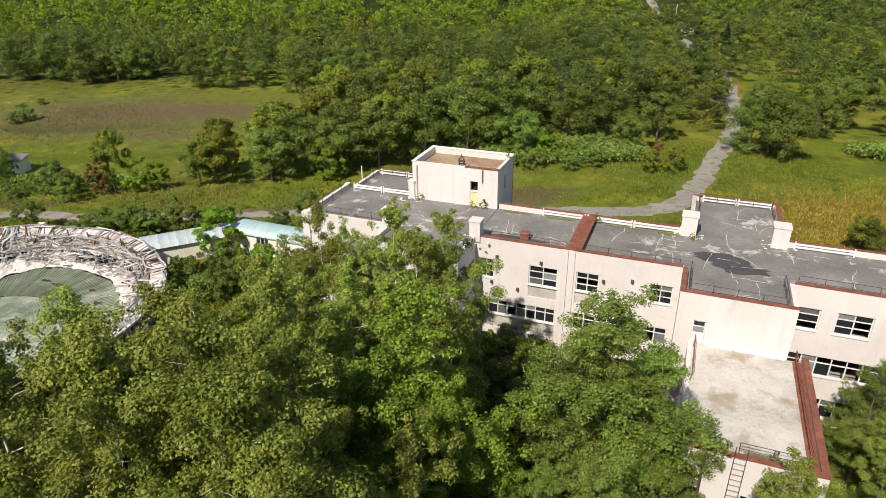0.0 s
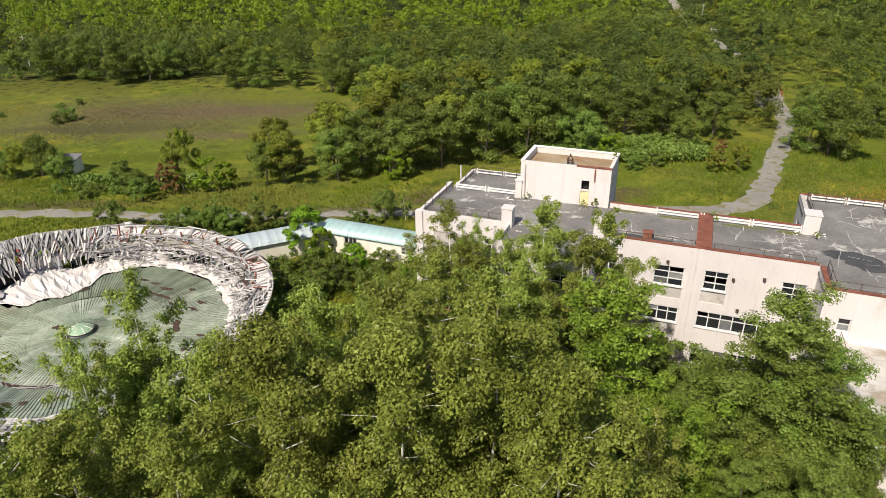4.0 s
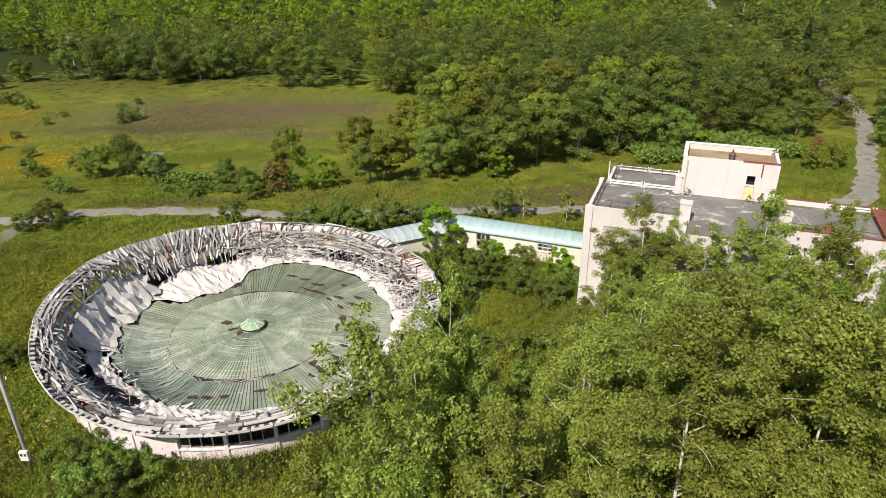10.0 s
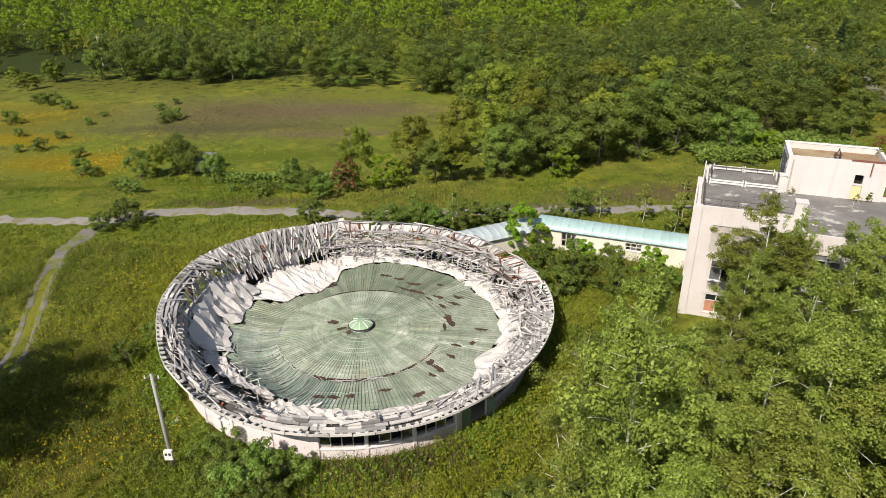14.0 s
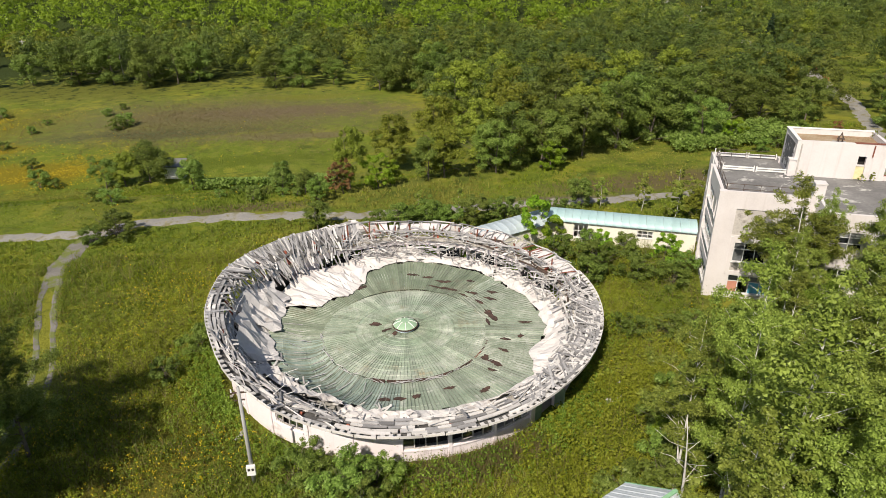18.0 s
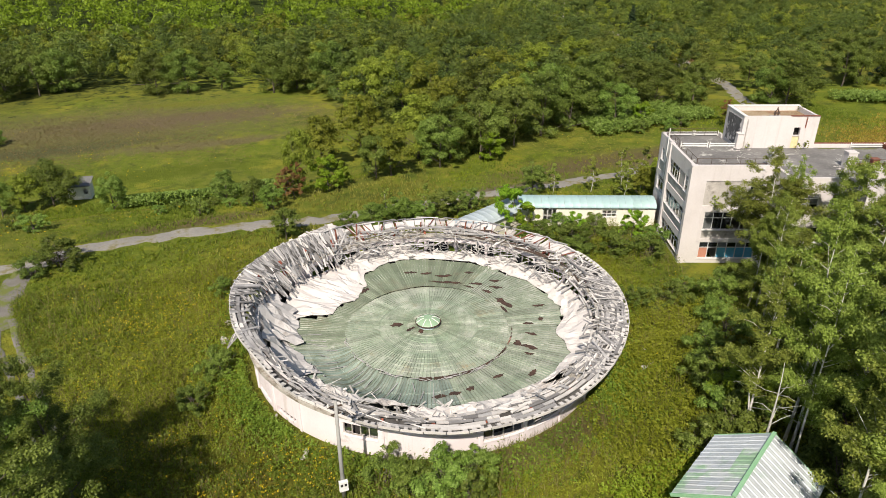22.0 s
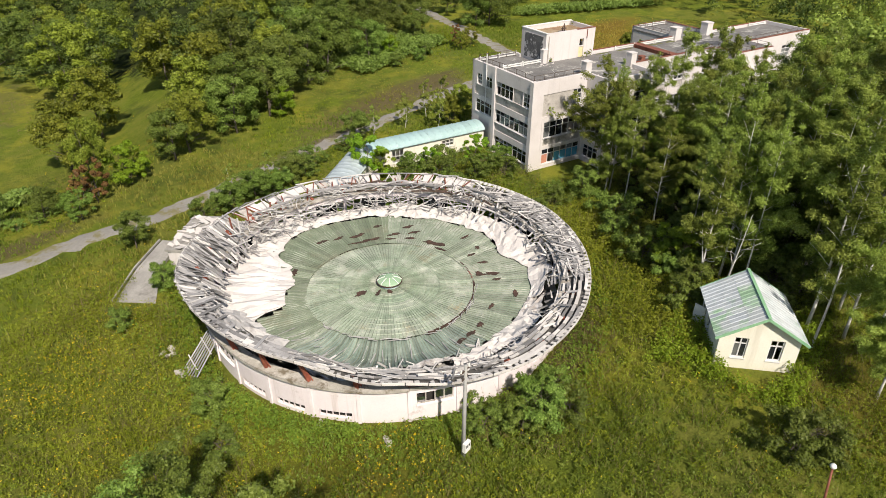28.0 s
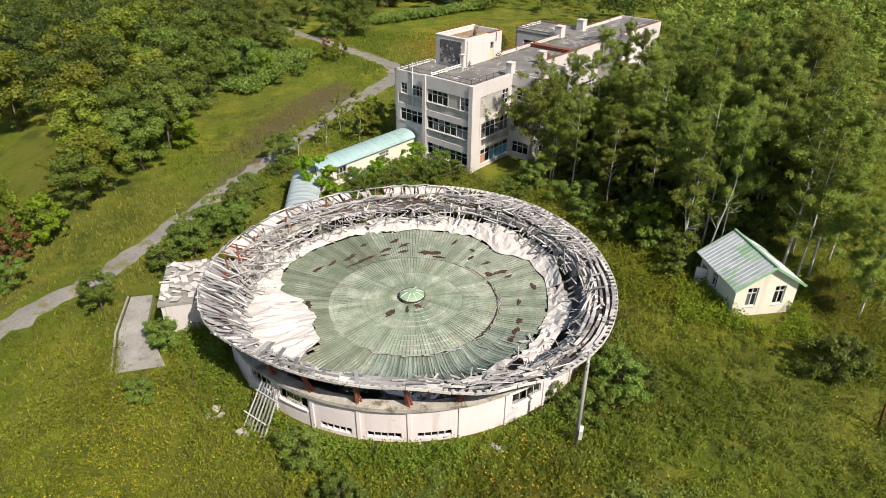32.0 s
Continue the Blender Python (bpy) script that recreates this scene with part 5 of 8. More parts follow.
# hub lantern
HUB_GREEN = surface("hub_green_paint", [(0.3, (0.20, 0.34, 0.21)), (0.6, (0.31, 0.44, 0.30)), (0.8, (0.45, 0.52, 0.42))], 1.2, 9, 0.5, 0.1)
hub = part("hub_drum", arc(Geo(), 0.62, 0.98, 0, 360, 1.2, 1.60, 32), surface("blue_hub_paint", [(0.3, (0.38, 0.50, 0.56)), (0.7, (0.56, 0.66, 0.72))], 1, 9, 0.6, 0.1), roof, "pale blue hub ring")
cap = [(0.0, 2.02), (0.35, 1.99), (0.7, 1.88), (1.0, 1.70), (1.08, 1.62)]
for k in range(8):
    g = Geo()
    for i in range(5):
        a = k * 45 + 43 * i / 4
        g.v += [polar(r, a, z) for r, z in cap[1:]] + [polar(r, a, z - 0.05) for r, z in cap[1:]]
    for i in range(4):
        for j in range(3):
            q = i * 8 + j
            g.f += [(q, q + 1, q + 9, q + 8), (q + 4, q + 12, q + 13, q + 5)]
        g.f.append((i * 8 + 3, i * 8 + 7, i * 8 + 15, i * 8 + 11))
    part("hub_cap_panel", g, HUB_GREEN, hub, "pale green cap panel")
    part("hub_cap_rib", Geo().tube([polar(r, k * 45 - 1, z + 0.015) for r, z in cap[1:]], [0.035] * 4, 5), WHITE_PAINT, hub, "white cap rib")
part("hub_crown", arc(Geo(), 0.02, 0.37, 0, 360, 1.93, 2.02, 16), HUB_GREEN, hub)
part("hub_rim", arc(Geo(), 1.04, 1.14, 0, 360, 1.54, 1.63, 32), HOLE, hub, "dark rim of the cap")
# raised rim of the disc: rusted, its edge shadow painted dark north and east
for i in range(30):
    d = 200 + i * 9 + DR.uniform(-1, 1)
    if 200 < d < 245 or DR.random() < 0.12:
        continue
    w = 0.05 + 0.05 * DR.random() + (0.06 if 300 < d or d < 480 and d > 380 else 0)
    part("disc_rim_strip", arc(Geo(), DISC + 0.03, DISC + 0.03 + w, d, d + DR.uniform(6.5, 9), disc_z(DISC, d) - 0.25, disc_z(DISC, d) + 0.07, 4), HOLE if DR.random() < 0.75 else RUST, roof, "rusted rim strip of the disc with its edge shadow in the colour")


def torn_hole(r, deg, ln, wd, turn, zf):
    """A ragged dark tear that shows the rusted lath under the sheets."""
    x, y, _ = polar(r, deg, 0)
    g = Geo()
    n = 19
    ring = []
    for k in range(n):
        a = 2 * math.pi * k / n
        px, py = math.cos(a) * ln * DR.uniform(0.5, 1.1), math.sin(a) * wd * DR.uniform(0.3, 1.1)
        t = radians(turn)
        qx, qy = x + px * math.cos(t) - py * math.sin(t), y + px * math.sin(t) + py * math.cos(t)
        ring.append((qx, qy, zf(math.hypot(qx, qy), math.degrees(math.atan2(qy, qx))) + 0.085))
    g.v = ring + [(p[0], p[1], p[2] - 0.05) for p in ring]
    g.f = [tuple(range(n)), tuple(reversed(range(n, 2 * n)))] + [(k, (k + 1) % n + 0, n + (k + 1) % n, n + k) for k in range(n)]
    part("torn_hole", g, HOLE, roof, "dark torn patch of rusted lath")


for r, d, ln, wd, tu in ((8.9, 115, 0.55, 0.26, 40), (10.1, 81, 0.6, 0.18, 165), (9.7, 72, 0.45, 0.15, 170), (9.3, 61, 0.7, 0.22, 160), (8.2, 53, 0.8, 0.17, 145), (8.9, 38, 0.55, 0.22, 150), (10.4, 31, 0.5, 0.2, 150), (9.5, 26, 0.5, 0.2, 150), (8.3, 27, 0.42, 0.15, 130), (8.1, 8, 0.95, 0.36, 110), (7.55, 1, 0.55, 0.13, 95), (10.9, 358, 0.55, 0.13, 165), (10.3, 346, 0.3, 0.2, 70), (9.0, 342, 0.42, 0.15, 160),
                         (9.2, 331, 0.5, 0.18, 140), (9.2, 319, 0.7, 0.24, 130), (8.2, 321, 0.45, 0.28, 60), (9.6, 313, 0.4, 0.15, 140), (9.5, 271, 0.42, 0.26, 182), (9.7, 256, 0.5, 0.26, 168), (2.85, 161, 0.62, 0.26, 170), (1.75, 188, 0.45, 0.14, 200), (1.35, 222, 0.32, 0.18, 70), (9.6, 263.5, 0.45, 0.24, 175), (9.3, 288, 0.5, 0.16, 15), (11.0, 300, 0.5, 0.2, 30), (8.0, 40, 0.5, 0.12, 135), (8.0, 62, 0.9, 0.1, 150), (10.7, 48, 0.4, 0.16, 150)):
    torn_hole(r, d, ln * (1.3 if d < 100 else 1.15), wd * (1.2 if 250 < d < 295 else 1.4), tu, disc_z if r < DISC else dish_z)
# dark gap and broken battens round the disc's raised edge
g = Geo()
for _ in range(60):
    d = DR.choice((DR.uniform(20, 110), DR.uniform(170, 250), DR.uniform(250, 300)))
    z = disc_z(DISC, d)
    p = polar(DISC + DR.uniform(-0.1, 0.25), d, z + 0.05)
    q = polar(DISC + DR.uniform(0.0, 0.5), d + DR.choice((-1, 1)) * DR.uniform(3, 11), z + DR.uniform(-0.02, 0.1))
    g.beam(p, q, DR.uniform(0.025, 0.06), 0.03, DR.uniform(0, 3))
for d in range(168, 254, 5):
    for _ in range(1):
        e, r0 = d + DR.uniform(-1.5, 1.5), DR.uniform(7.7, 9.5)
        g.beam(polar(r0, e, dish_z(r0, e) + 0.1), polar(r0 + DR.uniform(0.6, 2.4), e + DR.uniform(-3, 3), dish_z(r0 + 1.4, e) + DR.uniform(0.09, 0.2)), DR.uniform(0.03, 0.08), 0.03)
tagged(part("broken_battens", g, WOOD, roof), kind="stuff")


# torn lining sheets, crumpled
def lining(d0, d1, r0, r1, z0, z1, material, seed, crumple=0.28, label="torn white lining sheet, crumpled"):
    """A torn sheet between two radii, sharply creased, with slits and jagged rims. r0, r1, z0, z1 may be functions of the angle."""
    f = lambda v, d: v(d) if callable(v) else v
    rr = random.Random(seed)
    nd, nr = max(8, int((d1 - d0) * 0.55)), 5
    jag = []
    for _ in range(2):
        vals, v = [], 0.0
        while len(vals) <= nd:
            w, run = rr.uniform(-0.34, 0.26), rr.randint(1, 3)
            vals += [v + (w - v) * (k + 1) / run for k in range(run)]
            v = w
        jag.append(vals)
    ca, sa = math.cos(rr.uniform(0, 3.1)), math.sin(rr.uniform(0, 3.1))
    verts, faces = [], []
    for i in range(nd + 1):
        d = d0 + (d1 - d0) * i / nd
        for j in range(nr + 1):
            t = j / nr
            q0, q1 = f(r0, d) - jag[0][i] * 0.7, f(r1, d) + jag[1][i]
            r = q0 + (q1 - q0) * t
            z = f(z0, d) + (f(z1, d) - f(z0, d)) * t ** 1.4
            x, y, _ = polar(r, d + (rr.uniform(-1.6, 1.6) if i in (0, nd) else rr.uniform(-0.5, 0.5)), 0)
            fold = (x * ca + y * sa) * 0.55 + 0.9 * noise.noise((x * 0.25, y * 0.25, seed + 3))
            tri = abs(2 * (fold % 1.0) - 1)
            c = (1 - abs(noise.noise((x * 0.32, y * 0.32, seed))) * 2.2) * 0.4 + 0.12 * tri - 0.24 + 0.5 * rr.uniform(-1, 1)
            verts.append((x, y, z + crumple * c * (0.45 + math.sin(math.pi * t))))
    w = nr + 1
    for i in range(nd):
        for j in range(nr):
            a = i * w + j
            faces.append((a, a + w, a + w + 1, a + 1))
    n = len(verts)
    verts += [(x, y, z - 0.035) for x, y, z in verts]
    faces += [tuple(n + k for k in reversed(q)) for q in faces[:]]
    rim = [i * w for i in range(nd + 1)] + [nd * w + j for j in range(1, w)] + [i * w + nr for i in range(nd - 1, -1, -1)] + list(range(nr - 1, 0, -1))
    faces += [(rim[k], n + rim[k], n + rim[(k + 1) % len(rim)], rim[(k + 1) % len(rim)]) for k in range(len(rim))]
    g = Geo()
    g.v, g.f = verts, faces
    return part("lining_sheet", g, material, roof, label)


edge = lambda d: green_edge(d) - 0.25
low = lambda d: dish_z(min(green_edge(d), 12.6), d) + 0.13
lining(103, 158, edge, 14.2, low, lambda d: 1.75 + 0.25 * math.sin(d * 0.2), SHEET, 1, 0.30)
lining(150, 178, lambda d: around([(150, 12.4), (164, 11.5), (178, 11.0)], d), lambda d: around([(150, 14.5), (165, 14.6), (178, 14.4)], d), lambda d: dish_z(11.5, d) + 0.25, lambda d: around([(150, 3.2), (166, 4.5), (178, 4.3)], d), SHEET_GREY, 2, 0.5, "torn grey-white lining sheet, hanging and creased")
lining(172, 201, lambda d: around([(172, 12.2), (190, 11.4), (201, 11.1)], d), 14.3, lambda d: dish_z(11.5, d) + 0.18, lambda d: around([(172, 4.2), (188, 4.2), (201, 3.1)], d), SHEET_GREY, 12, 0.45, "torn grey-white lining sheet, hanging and creased")
lining(192, 243, lambda d: around([(192, 12.4), (215, 11.6), (243, 11.2)], d), lambda d: around([(192, 14.1), (215, 12.9), (243, 12.2)], d), lambda d: low(d) + 0.25, lambda d: low(d) + 0.7, SHEET_GREY, 4, 0.35, "torn grey lining sheet, hanging and creased")
lining(79, 104, edge, 14.9, low, 2.2, SHEET, 3, 0.25)
lining(296, 350, edge, lambda d: around([(296, 13.6), (325, 14.7), (350, 14.4)], d), low, lambda d: 2.1 + 0.3 * math.sin(d * 0.15), SHEET, 5, 0.22)
lining(348, 372, edge, 14.3, low, 2.0, SHEET, 6, 0.35)
lining(12, 40, edge, 14.0, low, 1.9, SHEET, 10, 0.4)
lining(42, 80, edge, 13.8, low, 1.7, SHEET, 7, 0.35)
lining(266, 297, edge, 13.6, low, 1.8, SHEET_GREY, 8, 0.3)
lining(243, 268, lambda d: green_edge(d) + 0.2, 13.4, lambda d: low(d) + 0.15, 1.8, SHEET, 9, 0.35)
# near-black arcs added behind the windows so the hall looks unlit
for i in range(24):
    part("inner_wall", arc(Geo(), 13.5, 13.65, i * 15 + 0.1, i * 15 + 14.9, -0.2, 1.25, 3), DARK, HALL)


# more near-black arcs, added to darken the gap under the west eaves
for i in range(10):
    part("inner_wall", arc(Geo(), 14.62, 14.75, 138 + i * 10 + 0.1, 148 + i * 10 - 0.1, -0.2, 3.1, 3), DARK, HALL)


# timber ring: rafters, purlins, boards
ring = thing("timber_roof_ring", pose(GYM.x, GYM.y, 0), "broken ring of weathered grey roof timbers with splayed boards", "roof ruin")
WR = random.Random(41)


# eaves: pale fascia in lengths, with rafter feet showing
SEG = 72
for i in range(SEG):
    d0, d1 = i * 360 / SEG, (i + 1) * 360 / SEG
    if 8 < d0 < 112:
        continue
    j = WR.uniform(-0.02, 0.02)
    z0, z1 = rim_z(d0) + j, rim_z(d1) + j
    ring_part = part("fascia", Geo().beam(polar(rim_r(d0), d0 + 0.1, z0), polar(rim_r(d1), d1 - 0.1, z1), 0.05, 0.20), WOOD_PALE, ring, "bleached fascia board")
RAFT = 112
for i in range(RAFT):
    d = i * 360 / RAFT + WR.uniform(-0.3, 0.3)
    if 8 < d < 108:
        continue
    far = (14.5 if 148 < d < 200 else 13.6) + WR.uniform(-0.4, 0.7)
    part("rafter", Geo().beam(polar(rim_r(d) - 0.04, d, rim_z(d) - 0.07), polar(far, d + WR.uniform(-2.5, 2.5), ring_z(far, d) - 0.05), 0.09, 0.15), WOOD, ring)
# dark panels added under the rafters to shade the slots between boards
SLOT_SHADE = surface("painted_slot_shade", [(0.3, (0.05, 0.048, 0.046)), (0.6, (0.12, 0.115, 0.11))], 1, 9, 0.95, 0.2, piece=0.2)
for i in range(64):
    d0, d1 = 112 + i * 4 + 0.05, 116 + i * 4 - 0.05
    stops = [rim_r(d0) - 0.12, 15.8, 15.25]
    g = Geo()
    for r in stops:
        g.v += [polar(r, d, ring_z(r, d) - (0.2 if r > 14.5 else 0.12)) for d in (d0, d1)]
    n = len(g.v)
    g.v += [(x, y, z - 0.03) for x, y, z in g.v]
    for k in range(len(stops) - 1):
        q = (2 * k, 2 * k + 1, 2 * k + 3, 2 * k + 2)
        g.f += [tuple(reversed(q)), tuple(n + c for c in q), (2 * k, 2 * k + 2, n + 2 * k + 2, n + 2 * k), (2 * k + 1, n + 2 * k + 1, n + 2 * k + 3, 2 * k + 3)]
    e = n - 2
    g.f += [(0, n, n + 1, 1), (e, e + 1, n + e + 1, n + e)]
    part("sarking_panel", g, SLOT_SHADE, ring)
# purlins: broad bleached boards round the ring with dark slots between, broken here and there
for r, wide in ((16.74, 0.26), (16.32, 0.28), (15.88, 0.22), (15.45, 0.28), (15.02, 0.22), (14.62, 0.22), (14.25, 0.18)):
    d = 168 + WR.uniform(0, 6)
    while d < 354:
        span = WR.uniform(7, 15)
        rough_ = 200 < d < 246
        if WR.random() > (0.10 if r > 15 else 0.26) + (0.12 if rough_ else 0):
            zz, j = WR.uniform(0.05, 0.13), WR.uniform(-0.05, 0.05)
            n = 3
            stray = WR.gauss(0, 0.16 if rough_ else 0.04)
            for i in range(n):
                e0, e1 = d + span * i / n, d + span * (i + 1) / n
                if WR.random() < 0.05:
                    continue
                w = wide * (WR.uniform(0.45, 0.8) if rough_ else WR.uniform(0.8, 1.08))
                f0, f1 = (r + j + stray * k / n + (rim_r(e) - RIM) * (r - 14) / 3 for k, e in ((i, e0), (i + 1, e1)))
                part("purlin", Geo().beam(polar(f0, e0, ring_z(f0, e0) + zz), polar(f1, e1 + 0.12, ring_z(f1, e1) + zz), w, 0.09, WR.uniform(-0.08, 0.08)), WOOD_PALE if WR.random() < (0.3 if rough_ or d < 200 else 0.62) else WOOD, ring)
        d += span + WR.uniform(0.1, 0.8)
# rafter feet between the fascia and the first board
g = Geo()
fr_ = random.Random(71)
for i in range(112):
    d = 160 + i * 1.875 + fr_.uniform(-0.15, 0.15)
    if fr_.random() < 0.12:
        continue
    z_, e_ = rim_z(d), rim_r(d)
    g.beam(polar(e_ - 0.03, d, z_ + 0.04), polar(e_ - 0.36, d + fr_.uniform(-0.2, 0.2), ring_z(e_ - 0.36, d) + 0.06), fr_.uniform(0.20, 0.32), 0.09)
tagged(part("eaves_blocking", g, WOOD_PALE, ring), kind="stuff")
# short battens across the south-east slope
for i in range(90):
    d = 298 + 72 * (i + WR.uniform(-0.4, 0.4)) / 120
    part("batten", Geo().beam(polar(RIM - WR.uniform(0, 0.6), d, ring_z(16.8, d) + 0.12), polar(15.0 + WR.uniform(-0.4, 0.7), d + WR.gauss(4, 4), ring_z(15.1, d) + WR.uniform(0.1, 0.3)), WR.uniform(0.08, 0.2), 0.04, WR.uniform(-0.3, 0.3)), WOOD_PALE if WR.random() < 0.2 else WOOD, ring)
# splayed boards, thick as feathers in the north-west
for i in range(150):
    d = 104 + 62 * (i + WR.uniform(-0.6, 0.6)) / 150
    r0 = rim_r(d) + WR.uniform(-0.25, 0.15)
    r1 = (13.6 if d < 146 else 14.3) + WR.uniform(0.0, 1.3)
    sw = WR.gauss(2, 3)
    part("board", Geo().beam(polar(r0, d, rim_z(d) + WR.uniform(0.02, 0.16)), polar(r1, d + sw, ring_z(r1, d) + WR.uniform(0.0, 0.3)), WR.uniform(0.12, 0.24), 0.03, WR.uniform(-0.25, 0.25), WR.uniform(0.6, 1)), WOOD_PALE if WR.random() < 0.2 else WOOD, ring)
# wide boards lying side by side in the west
for i in range(26):
    d = 162 + i * 1.15
    if WR.random() < 0.2:
        continue
    part("board", Geo().beam(polar(rim_r(d) + WR.uniform(-.1, .1), d, rim_z(d) + 0.1), polar(15.0 + WR.uniform(-0.6, 0.6), d - 3 + WR.uniform(-1, 1), ring_z(15.0, d) + 0.14), 0.27, 0.035, WR.uniform(-.08, .08)), WOOD, ring)


def scatter_boards(n, span, r_in, r_out, along, name, mat_pick, lift=(0.05, 0.4), lengths=(0.8, 2.6), stray=0.35):
    """Loose boards heaped over a stretch of the ring."""
    for _ in range(n):
        d, r = WR.uniform(*span), WR.uniform(r_in, r_out)
        a = radians(d) + (math.pi / 2 if along else 0) + WR.gauss(0, stray)
        ln = WR.uniform(*lengths) / 2
        x, y, _ = polar(r, d, 0)
        z = ring_z(r, d) if r > 13.2 else dish_z(min(r, 13), d) + 0.1
        p, q = (x - math.cos(a) * ln, y - math.sin(a) * ln), (x + math.cos(a) * ln, y + math.sin(a) * ln)
        if max(math.hypot(*p), math.hypot(*q)) > rim_r(d) - 0.15:
            continue
        zs = []
        for u in (p, q):
            rr, dd = math.hypot(*u), math.degrees(math.atan2(u[1], u[0]))
            zs.append((ring_z(rr, dd) if rr > 13.2 else dish_z(min(rr, 13), dd) + 0.12) + WR.uniform(*lift))
        part(name, Geo().beam((*p, zs[0]), (*q, zs[1]), WR.uniform(0.07, 0.2), WR.uniform(0.03, 0.07), WR.uniform(-0.6, 0.6), WR.uniform(0.5, 1)), mat_pick(), ring)


pick = lambda: WOOD if WR.random() < 0.65 else WOOD_PALE
for i in range(120):
    d = 146 + 116 * (i + WR.uniform(-0.5, 0.5)) / 120
    r0, r1 = 15.3 + WR.uniform(-0.3, 0.5), (14.3 if d < 200 else 13.7) + WR.uniform(-0.3, 0.5)
    part("board", Geo().beam(polar(r0, d, ring_z(r0, d) + WR.uniform(0.06, 0.2)), polar(r1, d + WR.gauss(0, 3), ring_z(r1, d) + WR.uniform(0.08, 0.3)), WR.uniform(0.1, 0.24), 0.035, WR.uniform(-0.25, 0.25)), WOOD_PALE if WR.random() < 0.5 else WOOD, ring)
scatter_boards(80, (196, 250), 14.2, 16.6, True, "loose_board", pick)
scatter_boards(24, (256, 310), 13.9, 16.2, True, "loose_board", pick)
scatter_boards(110, (-62, 8), 14.9, 16.4, False, "loose_board", pick, (0.06, 0.2), (0.8, 2.2), 0.2)
scatter_boards(70, (-62, 8), 14.7, 16.6, True, "loose_board", pick, (0.06, 0.2), (1.0, 2.6), 0.15)
scatter_boards(26, (200, 300), 13.6, 16.3, False, "loose_board", pick, (0.1, 0.5), (0.6, 1.6))


# the tangled collapse in the north and east, seen as one heap of scraps
def scrap_heap(n, span, r_in, r_out, seed, material, lengths, lift):
    rr = random.Random(seed)
    g = Geo()
    for _ in range(n):
        d, r = rr.uniform(*span), rr.uniform(r_in, r_out)
        x, y, _ = polar(r, d, 0)
        a, ln = rr.uniform(0, math.pi), rr.uniform(*lengths) / 2
        z = ring_z(r, d) if r > 13.2 else dish_z(min(r, 13), d) + 0.12
        z += rr.uniform(*lift)
        dz = rr.gauss(0, 0.25) * ln
        g.beam((x - math.cos(a) * ln, y - math.sin(a) * ln, z - dz), (x + math.cos(a) * ln, y + math.sin(a) * ln, z + dz), rr.uniform(0.04, 0.16), rr.uniform(0.02, 0.06), rr.uniform(-1, 1))
    return tagged(part("timber_scrap", g, material, ring, "tangled grey timber scrap"), kind="stuff")


scrap_heap(520, (8, 112), 13.0, 15.4, 51, WOOD_LOOSE, (0.4, 2.2), (0.0, 0.35))
scrap_heap(60, (-60, 12), 13.6, 15.2, 52, WOOD_LOOSE, (0.4, 1.8), (0.0, 0.35))
scrap_heap(60, (200, 290), 13.4, 15.2, 53, WOOD_LOOSE, (0.3, 1.6), (0.0, 0.3))
scrap_heap(60, (190, 262), 10.6, 13.2, 54, WOOD_LOOSE, (0.3, 1.6), (0.0, 0.12))
# long twisted rails lying through the wreck
for k in range(9):
    rr = random.Random(60 + k)
    d0, ln, r = rr.uniform(-10, 70), rr.uniform(25, 50), rr.uniform(14.4, 15.4)
    pts = [polar(r + rr.uniform(-0.5, 0.5), d0 + ln * i / 5, ring_z(r, d0 + ln * i / 5) + 0.2 + rr.uniform(-0.1, 0.25)) for i in range(6)]
    part("long_rail", Geo().tube(pts, [0.09] * 6, 5), WOOD if k % 3 else IRON, ring)
# red steel stubs standing up out of the wreck
for d in range(20, 118, 9):
    p = polar(15.4, d + WR.uniform(-2, 2), WALL_H)
    part("steel_stub", Geo().beam(p, (p[0] + WR.uniform(-.3, .3), p[1] + WR.uniform(-.3, .3), rim_z(d) + WR.uniform(0.1, 0.7)), 0.12, 0.12), RUST, ring)
